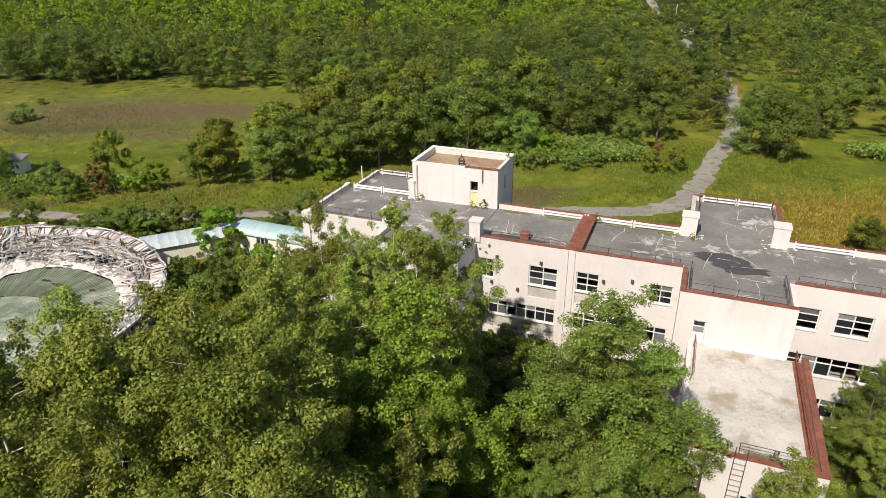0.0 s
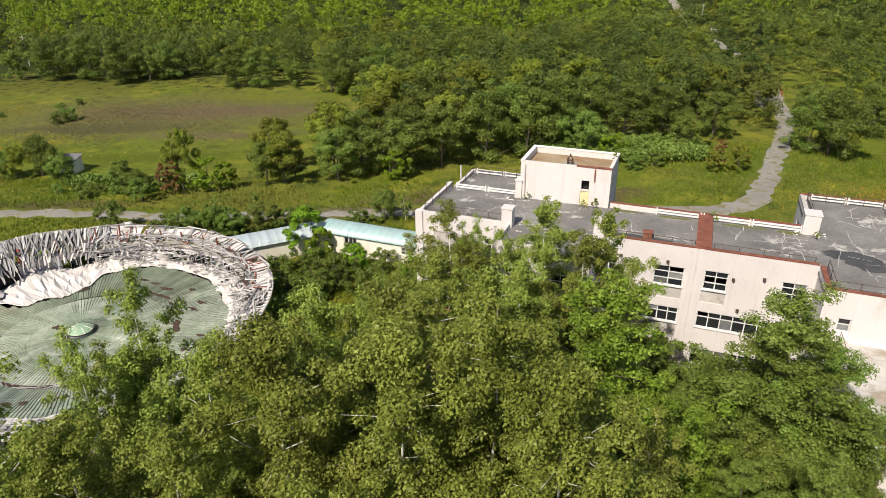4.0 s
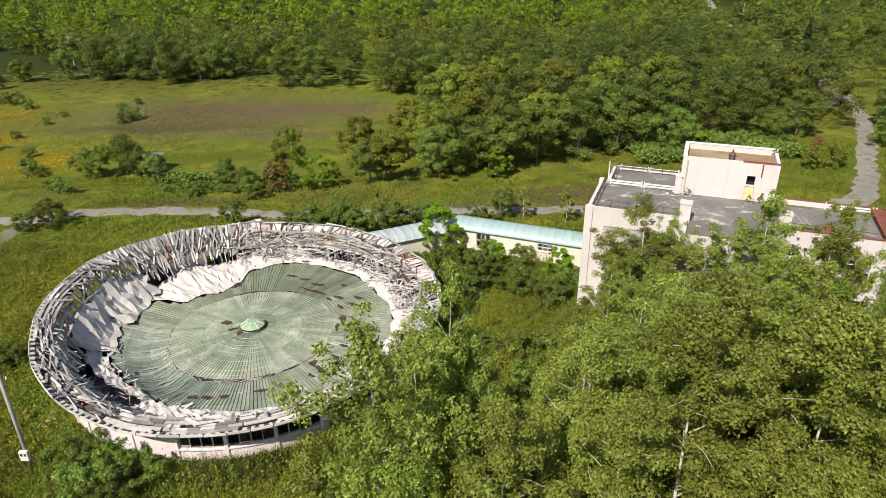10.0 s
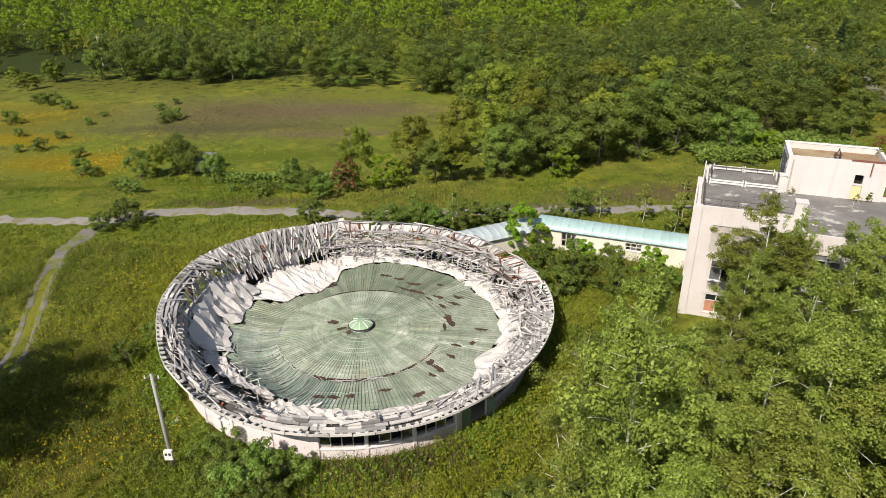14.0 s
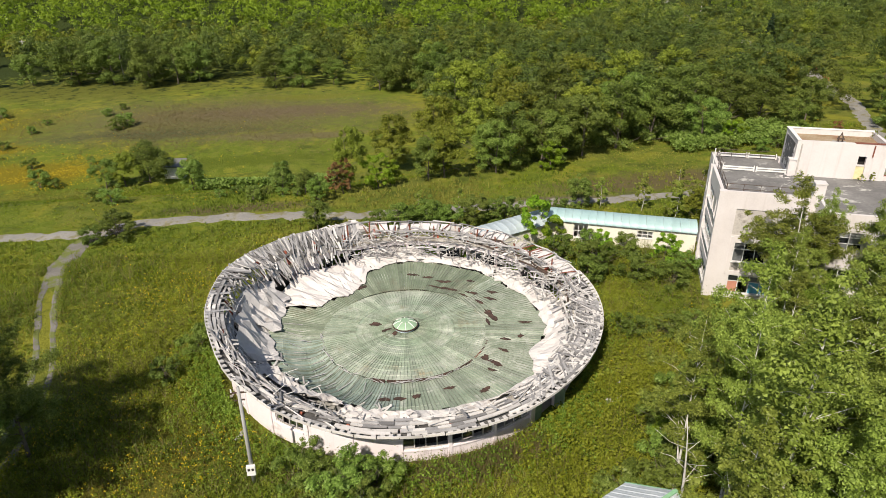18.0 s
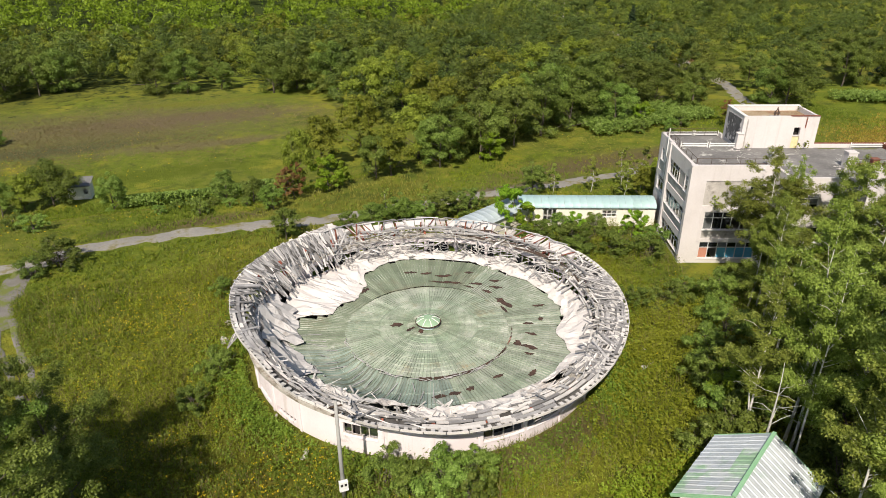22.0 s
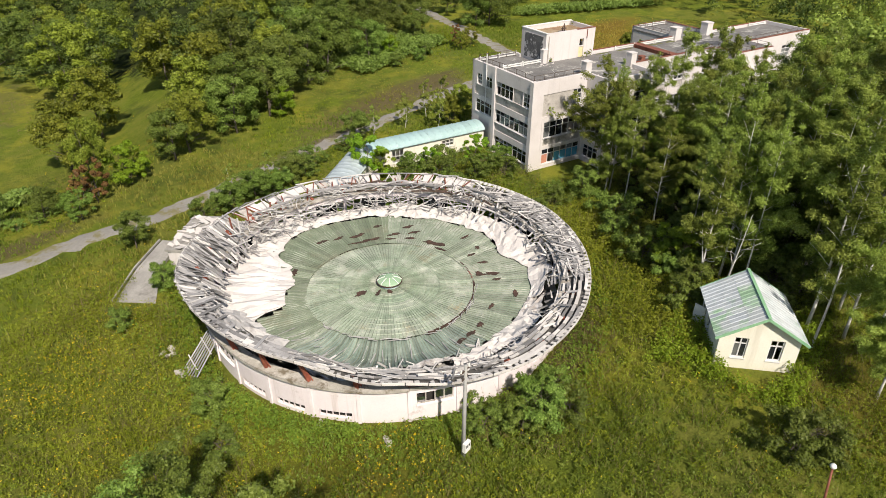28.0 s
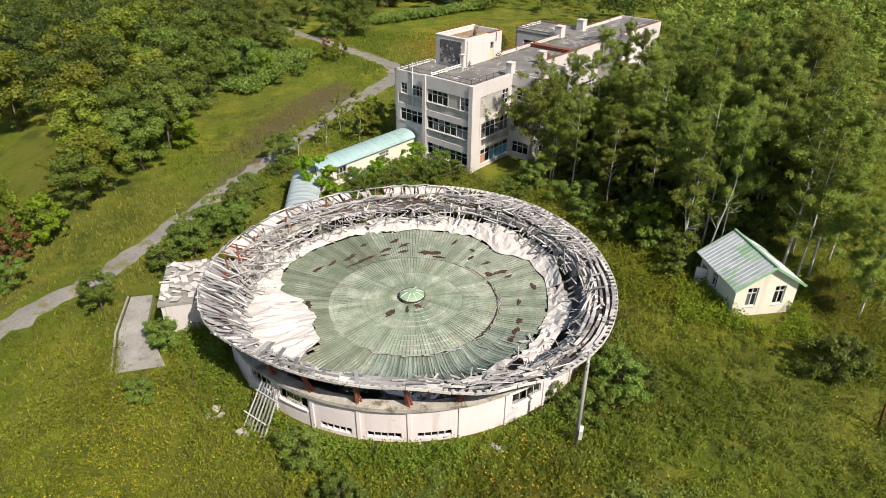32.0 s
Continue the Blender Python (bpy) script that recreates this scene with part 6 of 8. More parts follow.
# bare white eaves band in the north-east, with its louvred upper wall
for i in range(26):
    d = 8 + i * 4
    j, w = WR.uniform(-0.10, 0.10), WR.uniform(-0.25, 0.45)
    if WR.random() < 0.9:
        part("eaves_slab", arc(Geo(), 15.95 - w, RIM + WR.uniform(-0.25, 0.05), d + WR.uniform(0.05, 0.5), d + 4 - WR.uniform(0.05, 0.6), 3.75 + j, 3.85 + j, 2, rim_z(d) - 4.0 + WR.uniform(-0.12, 0.12)), WR.choice((PLASTER, PLASTER, PLASTER_GREY)), ring, "broken white eaves slab")
    g = arc(Geo(), 15.6, 15.78, d + 0.05, d + 3.95, 3.24, 3.34, 2)
    arc(g, 15.6, 15.78, d + 0.05, d + 3.95, 3.62, 3.74 + j, 2)
    for c in (0.05, 1.3, 2.6):
        arc(g, 15.61, 15.77, d + c, d + c + 0.4, 3.34, 3.62, 1)
    part("upper_wall", g, PLASTER, HALL, "white louvred upper wall")
    for _ in range(2):
        dd = d + WR.uniform(0.1, 3.8)
        part("bracket", Geo().beam(polar(RIM - 0.1, dd, rim_z(d) + 0.03), polar(15.2 + WR.uniform(-0.3, 0.5), dd + WR.uniform(-3, 3), 3.75 + WR.uniform(-0.2, 0.35)), 0.08, 0.08), WR.choice((WOOD_PALE, WOOD_PALE, WOOD, RUST)), ring)
    if WR.random() < 0.8:
        part("edge_board", Geo().beam(polar(RIM - WR.uniform(0.0, 0.5), d - 1, rim_z(d) + WR.uniform(0.06, 0.2)), polar(RIM - WR.uniform(0.0, 0.7), d + WR.uniform(4, 8), rim_z(d + 5) + WR.uniform(0.06, 0.25)), 0.12, 0.06), WR.choice((WOOD_PALE, WOOD)), ring)
# flat entrance canopy to the north, littered with torn sheets
canopy = thing("entrance_canopy", pose(-48.8, 67.7, 0, 0, 0, 32), "white flat entrance canopy strewn with torn sheets", "canopy")
part("slab", Geo().box((-3.3, -1.9, 2.65), (3.3, 1.7, 2.9)), CONCRETE, canopy)
for x in (-3.0, 3.0):
    part("post", Geo().box((x - 0.15, 1.2, -0.2), (x + 0.15, 1.5, 2.65)), PLASTER, canopy)
part("side_wall", Geo().box((-3.25, -1.8, -0.2), (-3.0, 1.15, 2.65)), PLASTER, canopy)
g = Geo()
cr = random.Random(8)
for _ in range(46):
    x, y, a, ln = cr.uniform(-3, 3), cr.uniform(-1.7, 1.5), cr.uniform(0, 3.14), cr.uniform(0.3, 1.1)
    g.beam((x - math.cos(a) * ln / 2, y - math.sin(a) * ln / 2, 2.95), (x + math.cos(a) * ln / 2, y + math.sin(a) * ln / 2, 2.98 + cr.uniform(0, 0.2)), cr.uniform(0.1, 0.7), 0.03, cr.uniform(-.2, .2))
tagged(part("sheet_litter", g, SHEET, canopy), kind="stuff")
# fallen slatted frame against the west wall
frame_ = thing("fallen_trellis", pose(GYM.x, GYM.y, 0), "fallen pale slatted panel leaning on the gymnasium wall", "trellis")
for i in range(7):
    d = 159 + i * 1.1
    part("slat", Geo().beam(polar(RW + 0.3, d, 2.5), polar(RW + 2.6, d + 1.5, 0.1), 0.11, 0.04), WOOD, frame_)
for k in (0.25, 0.75):
    part("rail", Geo().beam(polar(RW + 0.3 + 2.3 * k, 158.5, 2.57 - 2.4 * k), polar(RW + 0.3 + 2.3 * k, 167, 2.57 - 2.4 * k), 0.08, 0.05), WOOD_PALE, frame_)


# ---- covered passage between school and gymnasium ----
def passage(name, a, b, width, wall_h, arch, openings, label, wall_mat, roof_mat=TUNNEL_BLUE):
    """A corridor with a barrel roof of sheets from a to b."""
    a, b = Vector((*a, 0)), Vector((*b, 0))
    ln = (b - a).length
    ang = math.degrees(math.atan2(b.y - a.y, b.x - a.x))
    t = thing(name, pose(a.x, a.y, 0, 0, 0, ang), label, "passage")
    h = width / 2
    for y, holes in ((-h, openings), (h, [])):
        side = Side(0, y, (1, 0), (0, 1 if y < 0 else -1))
        part("wall", pierced(side, ln, -0.2, wall_h, [o[:4] for o in holes], 0.18), wall_mat, t)
        for o in holes:
            add_window(side, *o[:4], 3, 0.5, owner=t, broken=0.7)
    n = int(ln / 0.9)
    seg = 9
    for i in range(n):
        x0, x1 = ln * i / n + 0.01, ln * (i + 1) / n - 0.01
        g = Geo()
        prof = [((h + 0.3) * math.cos(math.pi * j / seg), wall_h - 0.05 + arch * math.sin(math.pi * j / seg)) for j in range(seg + 1)]
        for x, up in ((x0, 0.0), (x0 + 0.05, 0.035), (x0 + 0.1, 0.0), (x1, 0.0)):
            g.v += [(x, y, z + up) for y, z in prof]
        w = seg + 1
        for k in range(3):
            for j in range(seg):
                q = k * w + j
                g.f.append((q, q + 1, q + w + 1, q + w))
        m = len(g.v)
        g.v += [(x, y * 0.985, z - 0.03) for x, y, z in g.v]
        g.f += [tuple(m + c for c in reversed(f)) for f in g.f[:]]
        for k in range(3):
            g.f += [(k * w, m + k * w, m + k * w + w, k * w + w), (k * w + seg, k * w + w + seg, m + k * w + w + seg, m + k * w + seg)]
        part("roof_sheet", g, roof_mat, t, smooth=True)
    part("floor", Geo().box((0, -h + 0.2, -0.2), (ln, h - 0.2, 0.05)), CONCRETE, t)
    for x in (0.0, ln - 0.15):
        g = Geo()
        prof = [((h - 0.02) * math.cos(math.pi * j / seg), wall_h - 0.06 + (arch - 0.05) * math.sin(math.pi * j / seg)) for j in range(seg + 1)]
        g.v = [(x + dx, y, z) for dx in (0, 0.14) for y, z in prof]
        g.f = [tuple(range(seg + 1)), tuple(reversed(range(seg + 1, 2 * seg + 2)))] + [(j, seg + 1 + j, seg + 2 + j, j + 1) for j in range(seg)]
        part("end_gable", g, wall_mat, t)
    return t


passage("covered_passage", (-23.6, 69.6), (-8.2, 63.3), 2.7, 2.55, 0.85, [(3.0, 4.7, 0.5, 2.2), (10.2, 12.0, 1.2, 2.1)], "cream-walled covered passage with a pale blue barrel roof", CREAM)
passage("covered_passage", (-33.6, 65.2), (-24.0, 69.6), 2.9, 2.3, 0.8, [], "short covered passage with a bleached blue-grey barrel roof", CREAM, TUNNEL_PALE)


# ---- small gabled house ----
def small_house():
    f, b = Vector((-35.35, 20.55, 0)), Vector((-29.8, 23.45, 0))
    ang = math.degrees(math.atan2(b.y - f.y, b.x - f.x))
    zg = 1.25
    t = thing("small_house", pose(f.x, f.y, zg, 0, 0, ang), "cream small house with a flaking green and bare zinc gable roof", "house")
    ln, w, eave, ridge = (b - f).length, 2.75, 3.15, 4.95
    w0, w1 = 0.35, ln - 0.3
    front = Side(w0, -w + 0.0, (0, 1), (1, 0))
    part("front_wall", pierced(front, 2 * w, -0.5, eave, [(1.05, 2.0, 1.0, 2.8), (3.5, 4.45, 1.0, 2.8)], 0.2), CREAM, t)
    add_window(front, 1.05, 2.0, 1.0, 2.8, 2, 0.7, owner=t, broken=0.4)
    add_window(front, 3.5, 4.45, 1.0, 2.8, 2, 0.7, owner=t, broken=0.4)
    for x in (w0, w1 - 0.2):
        g = Geo()
        g.v = [(x, -w, eave), (x, w, eave), (x, 0, ridge - 0.25), (x + 0.2, -w, eave), (x + 0.2, w, eave), (x + 0.2, 0, ridge - 0.25)]
        g.f = [(0, 2, 1), (3, 4, 5), (0, 3, 5, 2), (1, 2, 5, 4)]
        part("gable", g, CREAM, t)
    left = Side(w0 + 0.2, w, (1, 0), (0, -1))
    part("side_wall", pierced(left, w1 - w0 - 0.4, -0.5, eave, [(2.6, 3.4, 1.1, 2.4), (4.2, 5.1, -0.1, 2.1)], 0.2), CREAM, t)
    add_window(left, 2.6, 3.4, 1.1, 2.4, 2, 0.6, owner=t, broken=0.6)
    part("side_wall", pierced(Side(w0 + 0.2, -w, (1, 0), (0, 1)), w1 - w0 - 0.4, -0.5, eave, [], 0.2), CREAM, t)
    part("back_wall", pierced(Side(w1, -w, (0, 1), (-1, 0)), 2 * w, -0.5, eave, [], 0.2), CREAM, t)
    # floor coloured near black, so the inside looks unlit through the windows
    part("floor", Geo().box((w0 + 0.2, -w + 0.2, -0.3), (w1 - 0.2, w - 0.2, -0.1)), DARK, t)
    part("door", Geo().beam((w0 + 4.4, w + 0.05, 0.98), (w0 + 5.0, w + 0.75, 0.98), 0.06, 2.1), WHITE_PAINT, t, "white door standing open")
    over = 0.42
    hr = random.Random(3)
    for sgn, mats in ((1, (HOUSE_GREY, HOUSE_GREEN)), (-1, (HOUSE_GREY, HOUSE_GREY))):
        n = 15
        for i in range(n):
            x0, x1 = (ln + 0.1) * i / n - 0.05, (ln + 0.1) * (i + 1) / n - 0.05
            for k in range(3):
                s0, s1 = k / 3, (k + 1) / 3
                yy = lambda s: sgn * s * (w + over)
                zz = lambda s: ridge - s * (ridge - eave + 0.18) * 1.02 + 0.02 * (k == 0)
                g = Geo()
                for x, up in ((x0, 0), (x0 + 0.03, 0.045), (x0 + 0.06, 0), (x1, 0)):
                    g.v += [(x, yy(s0), zz(s0) + up), (x, yy(s1), zz(s1) + up - 0.0)]
                for q in range(3):
                    g.f.append((2 * q, 2 * q + 1, 2 * q + 3, 2 * q + 2) if sgn > 0 else (2 * q, 2 * q + 2, 2 * q + 3, 2 * q + 1))
                m = len(g.v)
                g.v += [(x, y, z - 0.05) for x, y, z in g.v]
                g.f += [tuple(m + c for c in reversed(f_)) for f_ in g.f[:]]
                g.f += [(0, m, m + 1, 1), (6, 7, m + 7, m + 6), (1, m + 1, m + 7, 7)]
                green = (i < 7 and hr.random() < 0.62 + 0.05 * k) or (k == 0 and i < 11)
                part("roof_sheet", g, mats[1] if green else mats[0], t)
        for x in (-0.06, ln + 0.06):
            part("bargeboard", Geo().beam((x, 0, ridge - 0.09), (x, sgn * (w + over), zz(1.0) - 0.09), 0.06, 0.2), GREEN_TRIM, t, "green bargeboard")
    part("ridge_cap", Geo().beam((-0.1, 0, ridge + 0.05), (ln + 0.1, 0, ridge + 0.05), 0.22, 0.06), GREEN_TRIM, t, "green ridge cap")
    return t


small_house()

# ---- poles and small structures ----
pole = thing("utility_pole", pose(-53.75, 33.2, float(land(-53.75, 33.2))), "grey leaning utility pole with a white meter box", "pole")
part("shaft", Geo().tube([(0, 0, -0.3), (0.02, 0.0, 4), (0.05, 0.0, 7.9)], [0.15, 0.13, 0.1], 10), POLE_GREY, pole, smooth=True)
box_ = part("meter_box", Geo().box((-0.28, -0.36, 1.0), (0.28, -0.13, 1.75)), WHITE_PAINT, pole, "white meter box with dark dials")
part("dial", Geo().box((-0.2, -0.375, 1.4), (-0.04, -0.362, 1.6)), DARK, box_)
part("dial", Geo().box((0.05, -0.375, 1.4), (0.2, -0.362, 1.6)), DARK, box_)
part("bracket", Geo().beam((-0.45, 0, 7.5), (0.5, 0.05, 7.45), 0.07, 0.09).beam((-0.3, 0, 6.9), (0.35, 0.05, 6.9), 0.06, 0.08), IRON, pole)
part("insulator", Geo().tube([(0.45, 0.05, 7.5), (0.45, 0.05, 7.72)], [0.06, 0.04], 6), WHITE_PAINT, pole)
part("insulator", Geo().tube([(-0.4, 0.0, 7.55), (-0.4, 0.0, 7.77)], [0.06, 0.04], 6), WHITE_PAINT, pole)

lamp_z = float(land(-46.65, 14.65))
lamp = thing("lamp_post", pose(-46.65, 14.65, lamp_z), "rusty leaning lamp post with a white globe", "lamp post")
part("shaft", Geo().tube([(0.3, -0.5, -0.2), (0, 0, 6.0 - lamp_z)], [0.09, 0.06], 8), RUST, lamp, smooth=True)
g = Geo().tube([(0, 0, 5.95 - lamp_z + k) for k in (0, 0.06, 0.16, 0.26, 0.31)], [0.06, 0.14, 0.18, 0.13, 0.03], 10)
part("globe", g, WHITE_PAINT, lamp, smooth=True)

hut = thing("white_hut", pose(-79.4, 116.4, float(land(-79.4, 116.4)), 0, 0, -6), "small white hut with a grey sloping roof", "hut")
part("wall", pierced(Side(-1.6, -1.3, (1, 0), (0, 1)), 3.2, -0.2, 2.3, [(2.3, 2.9, 0.9, 1.7)], 0.15), WHITE_PAINT, hut)
part("wall", Geo().box((-1.6, 1.15, -0.2), (1.6, 1.3, 2.6)).box((-1.6, -1.15, -0.2), (-1.45, 1.15, 2.4)).box((1.45, -1.15, -0.2), (1.6, 1.15, 2.4)), WHITE_PAINT, hut)
g = Geo()
g.v = [(-1.9, -1.7, 2.25), (1.9, -1.7, 2.25), (1.9, 1.6, 2.85), (-1.9, 1.6, 2.85), (-1.9, -1.7, 2.35), (1.9, -1.7, 2.35), (1.9, 1.6, 2.95), (-1.9, 1.6, 2.95)]
g.f = BOX
part("roof", g, surface("grey_tin", [(0.3, (0.10, 0.10, 0.10)), (0.7, (0.2, 0.2, 0.2))], 1, 9, 0.7, 0.1), hut)

# concrete ramp beside the gymnasium
ramp_ = thing("concrete_ramp", pose(0, 0, 0), "broken grey concrete ramp in the grass", "ramp")
g = Geo()
g.v = [(-57.8, 67.6, 0.05), (-55.8, 64.6, 0.05), (-52.4, 69.2, 0.25), (-48.7, 71.6, 0.5), (-49.6, 73.2, 0.5), (-53.8, 70.8, 0.25)]
g.v += [(x, y, z - 0.5) for x, y, z in g.v]
g.f = [(0, 1, 2, 5), (5, 2, 3, 4), (11, 8, 7, 6), (10, 9, 8, 11)] + [(i, i + 6, (i + 1) % 6 + 6, (i + 1) % 6) for i in range(6)]
part("slab", g, CONCRETE, ramp_)
part("kerb", Geo().beam((-57.9, 67.9, 0.08), (-53.9, 71.0, 0.28), 0.14, 0.2).beam((-53.9, 71.0, 0.28), (-49.7, 73.4, 0.52), 0.14, 0.2), CONCRETE, ramp_)

# red railed bridge on the far road, and a roadside box and pole
bridge = thing("road_bridge", pose(66.6, 153, 0, 0, 0, 68), "road bridge with low red railings", "bridge")
part("deck", Geo().box((-7, -2.9, -0.4), (7, 2.9, 0.10)), ASPHALT, bridge)
for y in (-2.75, 2.75):
    g = Geo().box((-7, y - 0.06, 0.55), (7, y + 0.06, 0.70)).box((-7, y - 0.05, 0.9), (7, y + 0.05, 1.02))
    for i in range(9):
        g.box((-7 + i * 1.72, y - 0.08, 0.0), (-6.84 + i * 1.72, y + 0.08, 1.05))
    part("railing", g, surface("red_rail_paint", [(0.3, (0.28, 0.06, 0.035)), (0.7, (0.40, 0.10, 0.06))], 1, 9, 0.6, 0.1), bridge, "red painted railing")
for x, y, s in ((88.5, 247, 1.0), (92.5, 251, 0.8)):
    b_ = thing("roadside_cabinet", pose(x, y, float(land(x, y))), "small white roadside cabinet", "cabinet")
    part("body", Geo().box((-1.2 * s, -0.8 * s, -0.2), (1.2 * s, 0.8 * s, 2.3 * s)), WHITE_PAINT, b_)
    part("roof", Geo().box((-1.4 * s, -1.0 * s, 2.3 * s), (1.4 * s, 1.0 * s, 2.45 * s)), PLASTER_GREY, b_)
for x, y, h in ((86, 250, 10.5), (-153, 232, 10), (-118, 214, 8)):
    p_ = thing("utility_pole", pose(x, y, float(land(x, y))), "distant pale utility pole", "pole")
    part("shaft", Geo().tube([(0, 0, -0.3), (0, 0, h)], [0.2, 0.14], 8), PLASTER_GREY, p_)
    part("crossarm", Geo().beam((-0.8, 0, h - 0.6), (0.8, 0, h - 0.6), 0.12, 0.12), POLE_GREY, p_)
# rubble beside the wall
for x, y, s, zt in ((-41.1, 33.1, 0.5, 20), (-40.3, 32.6, 0.35, 70), (-35.2, 34.0, 0.3, 10), (-27.0, 38.2, 0.5, 40), (-26.2, 40.5, 0.35, 0), (-59.6, 55.0, 0.5, 30), (-59.0, 58.0, 0.6, 60), (-57.2, 43.0, 0.3, 10), (-55.5, 38.3, 0.35, 15)):
    rk = random.Random(int(x * 10))
    g = Geo()
    for _ in range(4):
        a = (rk.uniform(-s, s), rk.uniform(-s, s), rk.uniform(0, 0.1))
        g.beam(a, (a[0] + rk.uniform(-s, s), a[1] + rk.uniform(-s, s), rk.uniform(0.1, s)), rk.uniform(0.3, 1) * s, rk.uniform(0.3, 0.8) * s, rk.uniform(0, 1), 0.7)
    t = thing("rubble_block", pose(x, y, float(land(x, y)), 0, 0, zt), "broken lump of pale plaster in the weeds", "rubble", "rubble by the wall")
    part("lump", g, PLASTER_GREY, t)


# ---- trees ----
BIRCH_LABEL = "tall white-barked birch with small yellow-green leaves"
PROTO = {
    "near_a": make_birch("birch_tree", 31, 16, 3.0, 3.0, 62, 100000, 0.096, LEAF_BIRCH, BIRCH, BIRCH_LABEL, 0.12),
    "near_b": make_birch("birch_tree", 32, 16, 2.6, 2.9, 42, 100000, 0.096, LEAF_BIRCH, BIRCH, BIRCH_LABEL, 0.11, 2),
    "birch_a": make_birch("birch_tree", 11, 16, 3.4, 2.9, 50, 52000, 0.124, LEAF_BIRCH, BIRCH, BIRCH_LABEL, 0.13),
    "birch_b": make_birch("birch_tree", 12, 16, 2.8, 2.9, 36, 54000, 0.124, LEAF_BIRCH, BIRCH, BIRCH_LABEL, 0.12, 2),
    "birch_c": make_birch("birch_tree", 13, 16, 5.0, 2.3, 38, 18000, 0.125, LEAF_BIRCH, BIRCH, "slender white-barked birch with thin foliage", 0.11),
    "poplar": make_birch("broadleaf_tree", 14, 16, 2.2, 3.3, 60, 56000, 0.125, LEAF_GREEN, BARK, "tall broadleaf tree with fresh green leaves", 0.17),
    "maple": make_birch("broadleaf_tree", 44, 16, 1.6, 3.5, 52, 62000, 0.130, LEAF_MAPLE, BARK, "tall broadleaf tree with bright fresh green leaves", 0.17),
    "round_a": make_tree("broadleaf_tree", 15, 9, 1.2, 3.7, 45, 13000, 0.24, LEAF_GREEN, BARK, "round-crowned green broadleaf tree", "round", 0.17, 14, flat=0.45, lump=1.35),
    "round_b": make_tree("broadleaf_tree", 16, 9, 0.8, 4.2, 50, 14000, 0.24, LEAF_DARK, BARK, "dark green spreading broadleaf tree", "round", 0.18, 14, flat=0.45, lump=1.35),
    "round_c": make_tree("broadleaf_tree", 17, 9, 1.8, 3.4, 40, 12500, 0.24, LEAF_WOODS_PALE, BARK, "olive-green broadleaf tree with gaps in the crown", "round", 0.16, 16, flat=0.45, lump=1.35),
    "bright": make_tree("broadleaf_tree", 18, 5, 0.7, 2.2, 44, 7500, 0.19, LEAF_BRIGHT, BARK, "bright yellow-green young tree", "round", 0.09, 10, flat=0.5),
    "bush_a": make_tree("bush", 19, 2.4, 0.1, 1.8, 50, 7000, 0.12, LEAF_DARK, BARK, "dense dark green leafy bush", "round", 0.05, 9, 3, category="bush", flat=0.4),
    "bush_b": make_tree("bush", 20, 2.6, 0.1, 1.9, 50, 7000, 0.125, LEAF_GREEN, BARK, "fresh green leafy wild bush", "round", 0.05, 9, 3, category="bush", flat=0.4),
    "gold": make_tree("broadleaf_tree", 22, 6, 0.8, 2.6, 50, 7000, 0.20, LEAF_GOLD, BARK, "small tree with yellowing leaves", "round", 0.1, 10),
    "red": make_tree("broadleaf_tree", 23, 6, 0.9, 1.7, 36, 4500, 0.20, LEAF_RED, BARK, "small tree with reddening leaves", "round", 0.09, 10),
    "spruce": make_tree("spruce_tree", 24, 15, 1.0, 3.6, 200, 8000, 0.45, LEAF_PINE, BARK, "dark green pointed spruce tree", "cone", 0.2, 16),
    "sapling": make_tree("young_birch", 25, 6, 1.2, 1.3, 40, 2000, 0.20, LEAF_BIRCH, BIRCH, "thin young birch with sparse leaves", "birch", 0.05, 9, lean=0.3, bare=True),
    "bare": make_tree("dead_birch", 26, 10, 4.0, 2.2, 3, 60, 0.2, LEAF_BIRCH, BIRCH, "dead bare birch with white broken limbs", "birch", 0.11, 9, lean=0.5, bare=True),
}
TR = random.Random(77)


def stand(kind, rows, group=""):
    for x, y, h, *w in rows:
        full = {"round_a": 9, "round_b": 9, "round_c": 9, "bright": 5, "bush_a": 2.4, "bush_b": 2.6, "gold": 6, "red": 6, "spruce": 15, "sapling": 6, "bare": 10}.get(kind, 16)
        k = 1.0
        if y > 92:
            x, y, k = on_flat(x, y)
        place(PROTO[kind], x, y, h * k / full, TR.uniform(0, 360), "", group, thin=w[0] if w else 1.0)


# birch wood between the camera's way and the school
stand("near_b", [(-9.0, 18.6, 21.2), (-18.6, 20.4, 18.4), (-18.6, 15.8, 18.0), (-15.8, 23.0, 19.2), (-14.0, 13.5, 17.5)], "birch wood")
stand("near_a", [(-11.6, 17.4, 20.8), (-16.0, 18.2, 20.4), (-6.2, 15.6, 20.4), (-27.0, 16.0, 16.0), (-9.5, 12.8, 17.0), (-4.0, 12.5, 16.0), (-23.0, 17.0, 17.5)], "birch wood")
stand("birch_b", [(-24.8, 26.0, 18.2, 0.85), (-14.0, 30.5, 15.6), (-8.9, 45.0, 15.4, 1.2), (-11.4, 42.6, 12.0), (-6.0, 22.0, 18.4)], "birch wood")
stand("birch_a", [(-18.0, 26.8, 15.4), (-8.0, 26.5, 18.6), (-3.2, 39.0, 17.7), (-12.4, 24.6, 18.6), (-16.0, 35.5, 11.8), (-1.4, 34.5, 17.2), (-10.5, 33.0, 16.6), (-33.0, 13.0, 12.5), (0.2, 36.6, 18.0, 0.8), (-5.6, 33.0, 16.0)], "birch wood")
